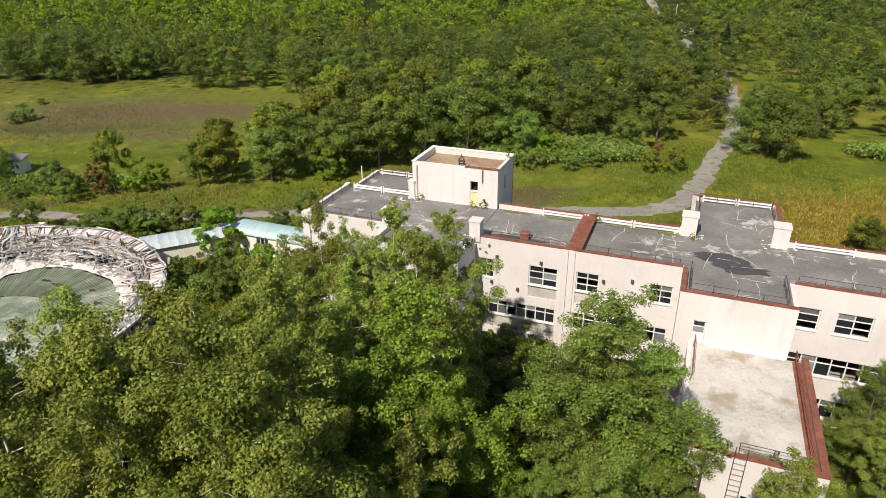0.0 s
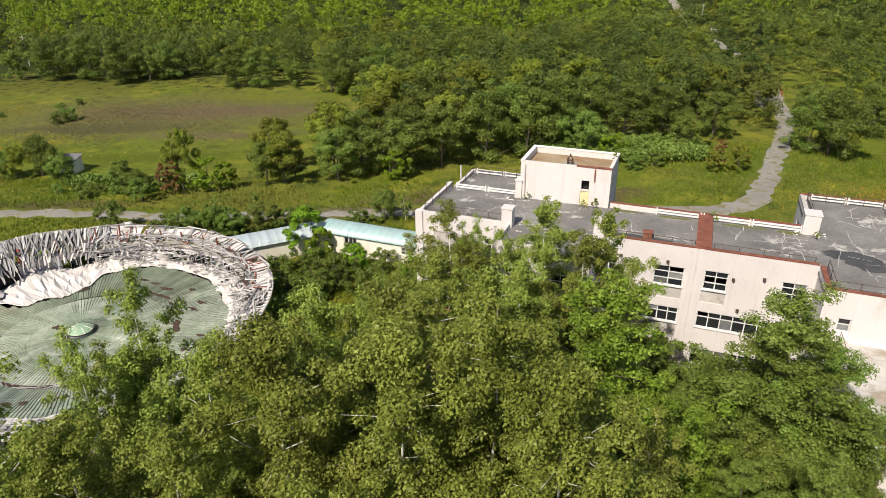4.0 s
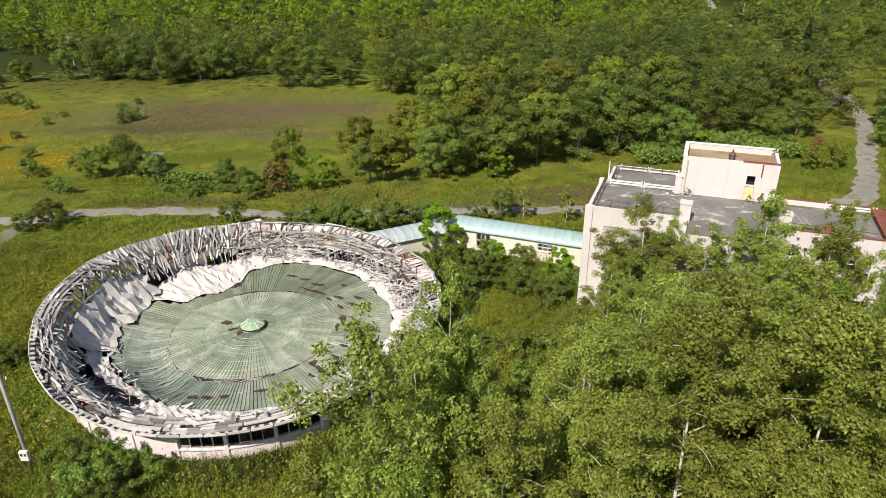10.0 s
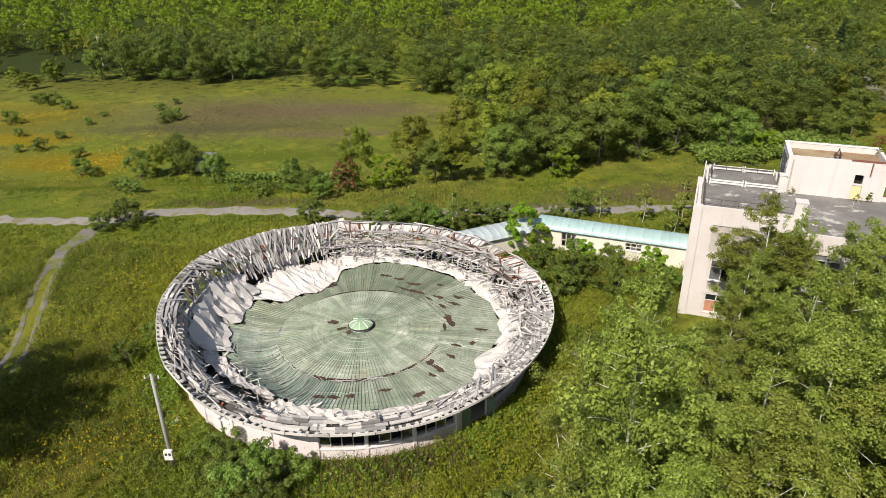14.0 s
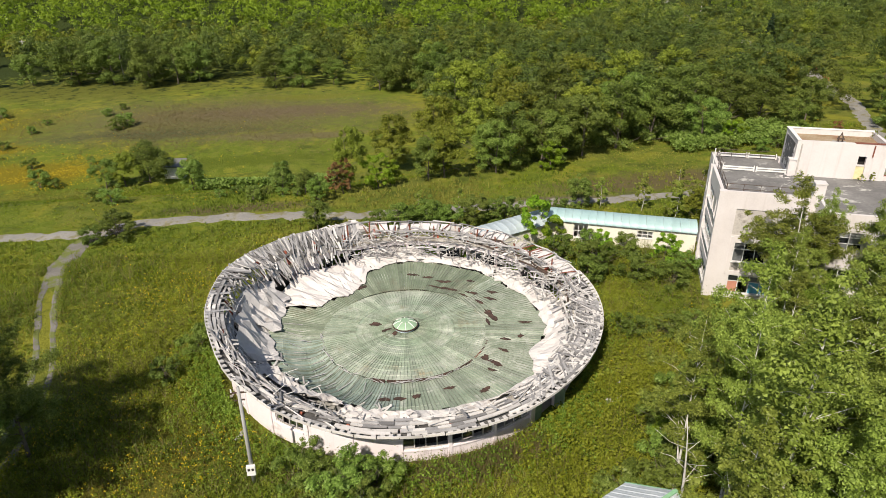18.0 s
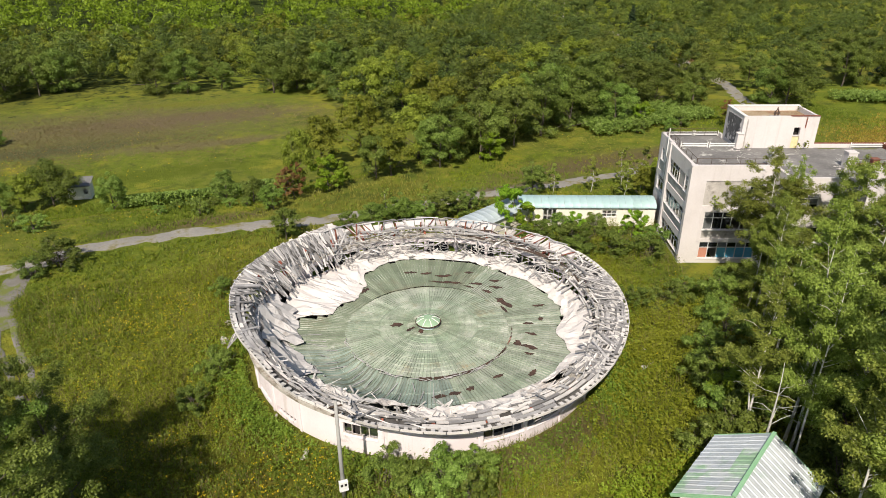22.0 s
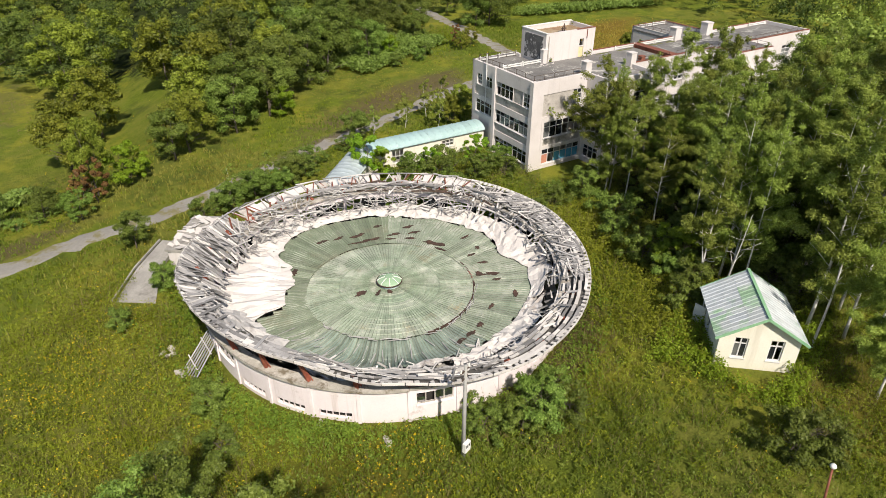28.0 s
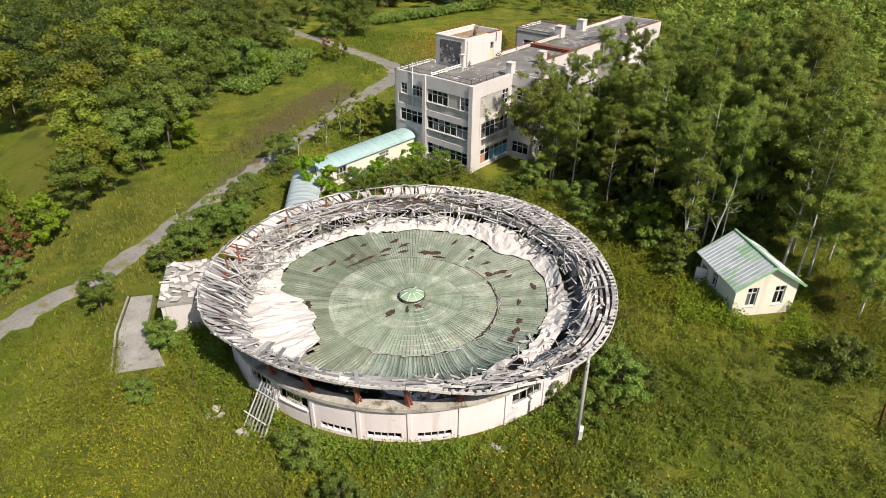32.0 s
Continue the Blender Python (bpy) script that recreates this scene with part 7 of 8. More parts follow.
stand("birch_c", [(-27.9, 18.6, 20.7), (-26.6, 24.0, 16.8, 0.75), (-30.2, 17.8, 15.5), (-27.6, 27.2, 14.0), (-13.2, 40.0, 12.8), (-7.6, 44.5, 14.6, 0.8), (-18.4, 31.0, 11.2), (-1.5, 20.5, 15.0), (-24.0, 14.0, 17.0), (0.4, 31.8, 16.2, 0.8), (-31.0, 11.0, 13.5), (-2.0, 42.5, 14.5)], "birch wood")
stand("maple", [(-2.0, 27.0, 17.6, 1.15), (0.2, 25.0, 13.5, 0.95), (-5.0, 24.5, 13.5), (-13.0, 36.0, 11.0)], "birch wood")
stand("poplar", [(9.6, 29.5, 16.4, 1.25), (8.7, 28.8, 14.4, 1.15), (10.9, 29.4, 13.6, 1.1), (11.6, 27.0, 11.5), (-2.4, 18.0, 14.0), (7.2, 21.0, 12.5), (6.0, 15.0, 12.0), (5.5, 24.5, 9.0)], "birch wood")
stand("birch_a", [(16.0, 22.0, 12.0)], "birch wood")
stand("bare", [(-28.2, 25.2, 11.0), (-27.4, 27.0, 9.0)], "birch wood")
# east of the annex
stand("poplar", [(31.0, 24.0, 11.5), (30.0, 17.0, 12.0), (36.0, 27.0, 12.0), (34.0, 33.5, 9.5), (38.0, 19.0, 12.0), (27.5, 12.0, 11.0), (35.0, 22.5, 12.5), (33.0, 14.0, 12.5), (40.5, 24.5, 13.0), (37.0, 13.5, 12.0), (44.0, 20.0, 13.0)], "trees by the annex")
stand("birch_b", [(25.2, 27.6, 9.5), (24.6, 22.0, 9.0), (28.5, 27.0, 10.0), (27.2, 20.0, 10.0)], "trees by the annex")
stand("poplar", [(26.6, 32.0, 9.5), (22.6, 17.0, 8.5), (29.0, 34.0, 8.5), (25.5, 18.5, 9.0), (23.8, 25.5, 8.0)], "trees by the annex")
stand("birch_c", [(29.5, 31.5, 11.0), (26.0, 24.0, 8.0), (41.0, 30.0, 12.0)], "trees by the annex")
# understorey
stand("bush_b", [(-28.0, 27.6, 3.4), (-26.5, 29.4, 3.0), (-30.8, 27.4, 2.4), (-18.6, 39.0, 3.6), (-14.0, 44.5, 3.4), (-22.0, 37.2, 3.0), (-15.8, 47.6, 1.7), (-24.5, 33.0, 3.6), (-5, 30, 4), (2, 22, 4.0), (11, 33, 4.5), (15, 30, 5), (10.5, 38.5, 4.0), (21, 19, 4)], "undergrowth")
stand("bush_a", [(7.0, 41.9, 4.5), (5.8, 45.0, 4.0), (4.0, 37.5, 5.0), (6.5, 35.5, 4.5), (3.0, 42.5, 4.5), (-12.0, 28.0, 4.5), (-7.0, 31.0, 5.0), (-20.0, 25.0, 4.5), (-22.5, 20.5, 4.5), (-16.0, 31.5, 4.0), (-9.5, 37.0, 4.5), (-25.0, 22.0, 4.0), (-19.0, 45.5, 2.6), (-22.3, 46.5, 2.3), (-23.0, 57.0, 3.0), (-21.0, 60.0, 3.2), (-17.5, 57.2, 3.0), (-24.0, 62.5, 3.0), (-14.5, 55.0, 2.6), (-20.5, 30.5, 3.5), (-10, 27, 4), (-16.5, 22.5, 4.5), (-24, 30.5, 3.4), (-2.5, 13, 4), (7, 26, 4)], "undergrowth")
stand("bright", [(-25.6, 67.4, 5.6), (-23.9, 66.4, 3.6), (-25.6, 30.0, 4.6), (-24.2, 31.6, 4.0), (-19.5, 62.8, 3.2), (-13.0, 60.5, 3.4), (12.8, 36.0, 6.0), (9.5, 34.0, 5.0)], "undergrowth")
stand("bush_b", [(-16.8, 62.6, 2.6), (-20.2, 64.6, 2.4), (-27.4, 60.6, 2.8), (-26.0, 57.6, 2.5), (-25.4, 54.0, 2.3), (-12.6, 57.4, 2.6)], "undergrowth")
# bushes round the gymnasium
stand("bush_b", [(-47.6, 31.0, 3.2), (-49.6, 31.4, 2.4), (-45.8, 31.6, 2.6), (-60.6, 49.8, 2.5), (-53.6, 66.2, 2.4), (-59.4, 63.6, 1.9)], "bushes by the gymnasium")
stand("bush_a", [(-50.8, 33.6, 2.4), (-62.6, 46.2, 2.0), (-46.5, 29.6, 2.4), (-41.6, 16.4, 3.1), (-40.2, 15.4, 2.5), (-78.4, 75.2, 2.2), (-75.8, 76.6, 3.4)], "bushes by the gymnasium")
# tall trees close to the track
stand("poplar", [(-69.6, 37.4, 12.6), (-72.4, 35.0, 14.5), (-69.8, 29.6, 15.0), (-74.4, 39.0, 12.5), (-76.0, 34.0, 14.0), (-71.5, 25.0, 14.0), (-77.5, 38.0, 12.0), (-78.5, 30.5, 13.0)], "trees by the track")
stand("birch_a", [(-73.5, 26.5, 13.0)], "trees by the track")
# along the road
stand("round_a", [(-51.6, 74.6, 4.0), (-38.0, 73.0, 4.4), (-35.4, 71.6, 3.8), (-41.6, 72.4, 4.0), (-32.0, 73.6, 4.2), (-17.5, 77.4, 4.4)], "trees by the road")
stand("bush_a", [(-44.0, 74.0, 2.6), (-36.6, 74.8, 2.8), (-29.6, 74.6, 2.6), (-27.5, 75.6, 2.8), (-20.4, 75.4, 2.2), (-40.0, 75.4, 2.4)], "trees by the road")
stand("sapling", [(-9.6, 75.0, 5.4), (-14.8, 76.4, 4.6), (-4.4, 75.2, 6.2), (-2.2, 73.6, 6.6), (-33.6, 75.8, 4.6), (-38.6, 76.2, 4.4), (8.0, 70.0, 5.0), (-7.0, 71.0, 5.5)], "young birches by the road")
stand("round_c", [(-2.0, 70.8, 5.4), (-4.6, 70.2, 4.6), (47.0, 66.0, 4.6)], "trees by the road")
stand("round_b", [(47.2, 65.4, 4.4)], "trees by the road")
# belt of trees beyond the road
stand("round_c", [(-47.6, 89.2, 9.6, 0.6), (-38.0, 96.0, 9.0), (-33.5, 92.0, 8.5), (-27.0, 98.0, 10.5), (-8.0, 104.0, 11.0), (-20.0, 106.0, 11.5), (-77.6, 95.4, 5.4), (-30.6, 103.0, 10.0)], "tree belt")
stand("round_b", [(-74.4, 96.4, 6.4), (-22.5, 96.0, 9.6), (-15.0, 98.0, 10.0), (-3.0, 102.0, 11.0), (4.0, 104.5, 11.0), (-12.0, 110.0, 12.5), (9.5, 108.0, 12.0), (-57.5, 91.0, 4.4), (-54.0, 88.6, 3.6), (16.0, 114.0, 11.0), (22.0, 112.0, 10.0), (29.0, 113.0, 9.0)], "tree belt")
stand("round_a", [(-36.0, 91.5, 6.6), (-25.5, 92.5, 8.0), (-18.0, 94.5, 9.0), (-10.0, 98.5, 10.0), (0.0, 108.0, 11.5), (38.0, 112.0, 8.5), (32.0, 106.0, 6.5), (12.0, 102.0, 8.0), (-51.8, 84.6, 3.6)], "tree belt")
stand("bright", [(-43.6, 89.0, 5.2), (-41.8, 91.0, 4.0), (16.5, 100.5, 4.0), (18.5, 102.0, 4.0), (-16.8, 93.0, 5.0)], "tree belt")
stand("red", [(-48.6, 87.4, 5.4), (-49.8, 88.0, 4.0), (33.4, 96.8, 4.6)], "tree belt")
stand("gold", [(35.4, 94.8, 4.4), (31.8, 94.6, 3.8), (-33.0, 95.0, 5.0)], "tree belt")
stand("round_a", [(-68.6, 93.0, 5.2), (-80.0, 94.4, 4.6)], "tree belt")
stand("bush_b", [(-66.0 + 2.2 * i, 89.0 + 1.6 * math.sin(i), 1.3) for i in range(9)] + [(-80.5, 88.5, 2.4), (-83.0, 91.0, 2.0), (-61.0, 86.6, 2.0), (20, 96, 2.4), (14, 97, 2.6), (24, 98, 2.6)], "bushes by the road")
stand("round_b", [(-56.5, 162.0, 9.5), (-62.8, 162.5, 9.5), (-38.0, 155.0, 10.5), (-32.5, 157.0, 10), (-94.0, 171.0, 11.0), (-113.0, 176.0, 11.0), (-83.0, 174.0, 9.5), (-104.0, 174.0, 11.5), (-26.0, 150.0, 11.0)], "field-edge trees")
stand("round_a", [(-49.0, 163.0, 6.5), (-88.0, 172.0, 9.0), (-124.0, 176.0, 8.0), (-135.0, 174.0, 6.0), (-20.0, 141.0, 11.0), (58.0, 118.0, 8.5), (72.0, 118.0, 10.0), (80.0, 112.0, 9.5), (66.0, 112.0, 7.0), (92.0, 122.0, 10.0)], "field-edge trees")
stand("round_c", [(-15.0, 130.0, 12.0), (-5.0, 122.0, 13.0), (6.0, 124.0, 13.0), (-24.0, 122.0, 12.5), (-17.0, 118.0, 12.0), (18.0, 126.0, 13.0), (30.0, 128.0, 12.0), (42.0, 130.0, 11.0)], "field-edge trees")
stand("spruce", [(86.0, 203.0, 9.5), (105.0, 102.0, 17), (112.0, 96.0, 18), (100.0, 92.0, 15), (118.0, 88.0, 17), (66.0, 176.0, 7.5)], "spruces")
stand("spruce", [(98.0, 110.0, 16.0), (95.2, 112.5, 13.0), (117.0, 93.5, 15.0), (111.5, 99.0, 14.0)], "spruces")
stand("round_b", [(105.0, 112.0, 13.0), (109.0, 105.0, 12.0), (121.0, 95.0, 14.0), (86.0, 113.0, 10.0), (90.0, 108.0, 9.0), (53.4, 102.4, 10.8), (50.8, 104.4, 9.0), (103.0, 103.0, 9.0), (115.0, 108.0, 13.0)], "trees behind the school")
stand("bare", [(108.0, 101.5, 10.0)], "trees behind the school")
fr = random.Random(44)
stand("round_c", [(fr.uniform(-205, -92), fr.uniform(160, 205), fr.uniform(3, 7)) for _ in range(26)], "field-edge trees")
stand("bush_b", [(fr.uniform(-150, -84), fr.uniform(92, 150), fr.uniform(1.2, 3.0)) for _ in range(34)], "bushes by the road")
for t_ in PROTO.values():
    discard(t_)


# ---- woods, as masses ----
def woodland(name, spots, heights, count, size, leaf, seed, label, squat=0.42):
    """Many crowns in one mesh."""
    rng = np.random.default_rng(seed)
    vs = []
    for (x, y), h in zip(spots, heights):
        n = rng.integers(11, 17)
        c, r = crown_clumps(rng, h, h * 0.22, h * squat * rng.uniform(0.8, 1.15), n, "round", 1.75)
        v, _ = leaves(rng, c, r, int(count), size * rng.uniform(0.85, 1.15), 0.4, power=4.0, wild=0.34)
        vs.append(v + np.array([x, y, float(land(x, y))]))
    v = np.concatenate(vs)
    ob = new(name, fast_mesh(name, v, np.arange(len(v)).reshape(-1, 3), leaf))
    return tagged(ob, label, "woods", kind="stuff")


def spots_in(rng, n, x0, x1, y0, y1, keep, gap):
    """Points not too close to one another, where keep allows."""
    out, cell = [], {}
    for _ in range(n * 12):
        x, y = rng.uniform(x0, x1), rng.uniform(y0, y1)
        if not keep(x, y):
            continue
        k = (int(x // gap), int(y // gap))
        if any((x - a) ** 2 + (y - b) ** 2 < gap * gap for i in (-1, 0, 1) for j in (-1, 0, 1) for a, b in cell.get((k[0] + i, k[1] + j), ())):
            continue
        cell.setdefault(k, []).append((x, y))
        out.append((x, y))
        if len(out) >= n:
            break
    return out


ROAD_FAR = [(51, 111), (58, 126), (64, 143), (70, 160), (78, 190), (82, 215), (86, 250), (94, 308), (104, 350), (115, 395), (130, 460)]


def off_road(x, y, w):
    for (ax, ay), (bx, by) in zip(ROAD_FAR, ROAD_FAR[1:]):
        dx, dy = bx - ax, by - ay
        t = min(max(((x - ax) * dx + (y - ay) * dy) / (dx * dx + dy * dy), 0), 1)
        if math.hypot(x - ax - t * dx, y - ay - t * dy) < w:
            return False
    return True


def wood_edge(x):
    """Where the woods begin, going away from the school."""
    return np.interp(x, [-400, -222, -172, -146, -66, -44, -34, -18, 10, 34, 46, 54, 64, 75, 100, 130], [250, 250, 258, 219, 198, 188, 180, 112, 112, 116, 122, 130, 150, 128, 125, 118])


rng_w = np.random.default_rng(5)
WOOD_KINDS = ((LEAF_WOODS_DARK_CLOUDED, "dark green"), (LEAF_WOODS, "mid green"), (LEAF_WOODS_PALE, "olive-green"))


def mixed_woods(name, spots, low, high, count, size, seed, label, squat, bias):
    """A wood of three leaf tones, each tone in one mesh. bias(x, y) is 0 for dark leaves, also used as cloud shade, and
    1 for olive ones.
    """
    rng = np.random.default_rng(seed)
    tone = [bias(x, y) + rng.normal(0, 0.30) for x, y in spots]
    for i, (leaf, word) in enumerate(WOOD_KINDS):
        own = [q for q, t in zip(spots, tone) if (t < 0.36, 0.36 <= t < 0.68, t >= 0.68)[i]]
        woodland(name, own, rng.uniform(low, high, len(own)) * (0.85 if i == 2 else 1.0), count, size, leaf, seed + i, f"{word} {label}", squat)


near_w = spots_in(rng_w, 520, -240, 190, 105, 240, lambda x, y: y > wood_edge(x) + 1 and off_road(x, y, 4.6 if y < 160 else (1.5 if y < 203 else 7)), 6.2)
# low bias at the near edge: a cloud's shadow painted as darker trees
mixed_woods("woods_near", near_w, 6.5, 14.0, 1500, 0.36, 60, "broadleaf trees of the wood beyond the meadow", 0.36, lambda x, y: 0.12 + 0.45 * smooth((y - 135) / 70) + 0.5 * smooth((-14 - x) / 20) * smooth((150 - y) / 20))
mid_w = spots_in(rng_w, 640, -340, 260, 205, 285, lambda x, y: y > wood_edge(x) and off_road(x, y, 6), 6.4)
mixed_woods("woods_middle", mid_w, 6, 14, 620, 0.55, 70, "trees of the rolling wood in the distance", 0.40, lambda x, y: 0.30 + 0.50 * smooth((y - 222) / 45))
far_w = spots_in(rng_w, 1350, -430, 330, 262, 500, lambda x, y: off_road(x, y, 10) and x < 150 + 0.5 * (y - 240), 7.4)
woodland("woods_hillside", far_w, rng_w.uniform(10, 18, len(far_w)), 420, 0.74, LEAF_HILL, 8, "sunlit bright green hillside forest", 0.36)
east_w = spots_in(rng_w, 340, 62, 250, -60, 118, lambda x, y: x > 84 + 0.25 * (y - 60) and not (60 < y < 92 and x < 95), 6.8)
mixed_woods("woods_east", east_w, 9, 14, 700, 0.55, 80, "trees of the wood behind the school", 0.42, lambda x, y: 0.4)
south_w = spots_in(rng_w, 60, 34, 84, -30, 34, lambda x, y: True, 6.0)
verge = [(48.6, 118), (51.6, 124.5), (54.6, 131), (57.4, 138), (59.6, 145), (62, 152.5), (64.6, 161), (46.5, 123.5), (49.8, 131), (53, 139)]
woodland("woods_verge", verge, rng_w.uniform(8.5, 11.5, len(verge)), 1500, 0.36, LEAF_WOODS, 12, "mid green trees along the road", 0.33)
woodland("woods_south_east", south_w, rng_w.uniform(10, 14, len(south_w)), 1200, 0.45, LEAF_BIRCH, 10, "birch woodland beside the annex", 0.32)


# ---- tall weeds and grass ----
def clear(x, y):
    """Where weeds can grow: off the roads and outside the buildings."""
    ok = np.hypot(x + 42.5, y - 49.2) > 15.9
    px, py = (x + 11.9) * 0.9285 - (y - 53.2) * 0.3712, (x + 11.9) * 0.3712 + (y - 53.2) * 0.9285
    ok &= ~((px > -0.5) & (px < 63) & (py > -0.4) & (py < 7.8)) & ~((px > 31) & (px < 40.2) & (py > -15.2) & (py < 16)) & ~((px > 0) & (px < 16) & (py > -4.3) & (py < 13.4))
    for pts, w in ((((-112, 81), (-80, 78.2), (-74.5, 80.4), (-63.6, 81.0), (-54, 80.2), (-45, 79.0)), 1.75), (((-45, 79.0), (-28, 79.5), (-10, 79.5), (6, 80.0)), 1.35), (((6, 80.0), (20, 79.2), (30.2, 80.5), (37.5, 89.5), (43.2, 99), (50, 110.5)), 2.3), (((-79.5, 77), (-80.2, 69), (-78, 61), (-74.8, 52.5), (-73.2, 47), (-71, 28)), 1.0), (((-56.4, 66), (-48.2, 72)), 1.9), (((-33.6, 65.2), (-24.0, 69.6), (-8.2, 63.3)), 1.6), (((-35.0, 20.7), (-29.8, 23.4)), 2.25)):
        for (ax, ay), (bx, by) in zip(pts, pts[1:]):
            dx, dy = bx - ax, by - ay
            t = np.clip(((x - ax) * dx + (y - ay) * dy) / (dx * dx + dy * dy), 0, 1)
            ok &= np.hypot(x - ax - t * dx, y - ay - t * dy) > w
    return ok


def patchy(x, y, s, seed):
    """A soft random field, 0 to 1."""
    rng = np.random.default_rng(seed)
    v = np.zeros_like(x)
    for k in range(7):
        a, f, p = rng.uniform(0, 6.28), s * rng.uniform(0.6, 2.2), rng.uniform(0, 6.28)
        v += np.sin((x * np.cos(a) + y * np.sin(a)) * f + p)
    return 1 / (1 + np.exp(-1.1 * v))


def weeds(name, x, y, h, blades, width, material, seed, label, droop=0.5):
    """Tufts of narrow blades."""
    rng = np.random.default_rng(seed)
    n = len(x)
    z = land(x, y)
    a = rng.uniform(0, 6.28, (n, blades))
    lean = rng.uniform(0.1, droop, (n, blades)) * h[:, None]
    hh = h[:, None] * rng.uniform(0.45, 1.1, (n, blades))
    bx, by = x[:, None] + rng.normal(0, 0.14, (n, blades)), y[:, None] + rng.normal(0, 0.14, (n, blades))
    tx, ty = bx + np.cos(a) * lean, by + np.sin(a) * lean
    w = width * rng.uniform(0.6, 1.4, (n, blades))
    b = rng.uniform(0, 6.28, (n, blades))
    base = np.repeat(z[:, None] - 0.05, blades, 1)
    mid = 0.08
    p1 = np.stack([bx + (tx - bx) * mid * 0.6 + np.cos(b) * w, by + (ty - by) * mid * 0.6 + np.sin(b) * w, base + hh * mid], -1)
    p2 = np.stack([tx, ty, base + hh], -1)
    p3 = np.stack([bx + (tx - bx) * mid * 0.6 - np.cos(b) * w, by + (ty - by) * mid * 0.6 - np.sin(b) * w, base + hh * mid], -1)
    v = np.stack([p1, p2, p3], 2).reshape(-1, 3)
    ob = new(name, fast_mesh(name, v, np.arange(len(v)).reshape(-1, 3), material))
    return tagged(ob, label, "weeds", kind="stuff")


def herbs(name, x, y, h, per, size, material, seed, label):
    """Leafy weeds: small blades set up each stem."""
    rng = np.random.default_rng(seed)
    n = len(x)
    u = rng.random((n, per)) ** 0.6
    wide = 0.10 + 0.12 * (1 - u)
    c = np.stack([x[:, None] + rng.normal(0, 1, (n, per)) * wide, y[:, None] + rng.normal(0, 1, (n, per)) * wide, land(x, y)[:, None] + h[:, None] * u], -1).reshape(-1, 3)
    v, f = leaves(rng, c, np.full(len(c), 0.03), len(c), size, 0.5, wild=0.5)
    return tagged(new(name, fast_mesh(name, v, f, material)), label, "weeds", kind="stuff")


def clumps(name, x, y, h, wide, per, size, material, seed, label):
    """Leafy plants: each a low dome of small leaves, taller than wide."""
    rng = np.random.default_rng(seed)
    n = len(x)
    d = rng.normal(size=(n, per, 3))
    d /= np.linalg.norm(d, axis=2)[..., None]
    d[..., 2] = np.abs(d[..., 2])
    r = rng.power(3.0, (n, per))[..., None]
    c = np.stack([x, y, land(x, y)], -1)[:, None, :] + d * r * np.stack([wide, wide, h], -1)[:, None, :]
    c, d = c.reshape(-1, 3), d.reshape(-1, 3)
    nrm = d + rng.normal(size=d.shape) * 0.45
    nrm /= np.linalg.norm(nrm, axis=1)[:, None]
    a = np.cross(nrm, rng.normal(size=d.shape) * 0.6 + np.array([0, 0, 1.0]))
    a /= np.linalg.norm(a, axis=1)[:, None]
    b = np.cross(nrm, a)
    s = size * rng.uniform(0.6, 1.4, len(c))[:, None]
    v = np.stack([c - a * s * 0.28, c + a * s * 0.28, c + b * s * 1.2], 1).reshape(-1, 3)
    return tagged(new(name, fast_mesh(name, v, np.arange(len(v)).reshape(-1, 3), material)), label, "weeds", kind="stuff")


rg = np.random.default_rng(91)
# near meadow: thick leafy weeds round the gymnasium and towards the camera's way
N = 42000
x, y = rg.uniform(-92, -4, N), rg.uniform(8, 79, N)
near = clear(x, y) & (rg.random(N) < 0.40 + 0.7 * patchy(x, y, 0.35, 3)) & ~((y > 70) & (rg.random(N) < 0.7)) & ~((x > -20) & (y < 42) & (rg.random(N) < 0.6))
x, y = x[near], y[near]
h = (0.35 + 0.6 * patchy(x, y, 0.22, 4) ** 1.5 + 0.7 * patchy(x, y, 0.9, 14) ** 2) * rg.uniform(0.5, 1.45, len(x)) * np.where(y > 70, 0.4, 1)
wide = h * rg.uniform(0.32, 0.6, len(x)) + 0.10
tone = patchy(x, y, 0.16, 21) + rg.normal(0, 0.24, len(x)) + np.where((y < 32) | (x > -26), 0.12, 0.0)
for lo, hi, mat, per, sz, lb in ((-9, 0.30, LEAF_WEED_DARK, 34, 0.135, "waist-high dark green leafy weeds"), (0.30, 0.66, GRASS, 34, 0.135, "waist-high green leafy weeds"), (0.66, 9, LEAF_WEED_PALE, 34, 0.13, "waist-high pale yellow-green weeds")):
    k = (tone > lo) & (tone <= hi)
    clumps("tall_weeds", x[k], y[k], h[k], wide[k], per, sz, mat, 92 + len(lb), lb)
# sparser weeds further south
N = 8000
xs, ys = rg.uniform(-92, 20, N), rg.uniform(-24, 9, N)
hs = (0.4 + 0.7 * patchy(xs, ys, 0.4, 15)) * rg.uniform(0.6, 1.4, N)
clumps("tall_weeds", xs, ys, hs, hs * 0.6 + 0.1, 18, 0.2, GRASS, 141, "knee-high green weeds of the southern meadow")
# thin grass blades between them
k = rg.random(len(x)) < 0.7
weeds("long_grass", x[k], y[k], h[k] * 1.05, 5, 0.02, REED, 98, "thin straw-coloured grass among the weeds")
# rank growth along the gymnasium wall
N = 6500
a_, r_ = rg.uniform(0, 6.283, N), 16.1 + rg.exponential(1.2, N)
x, y = -42.5 + r_ * np.cos(a_), 49.2 + r_ * np.sin(a_)
k = clear(x, y) & (rg.random(N) < 0.25 + patchy(x, y, 0.5, 12))
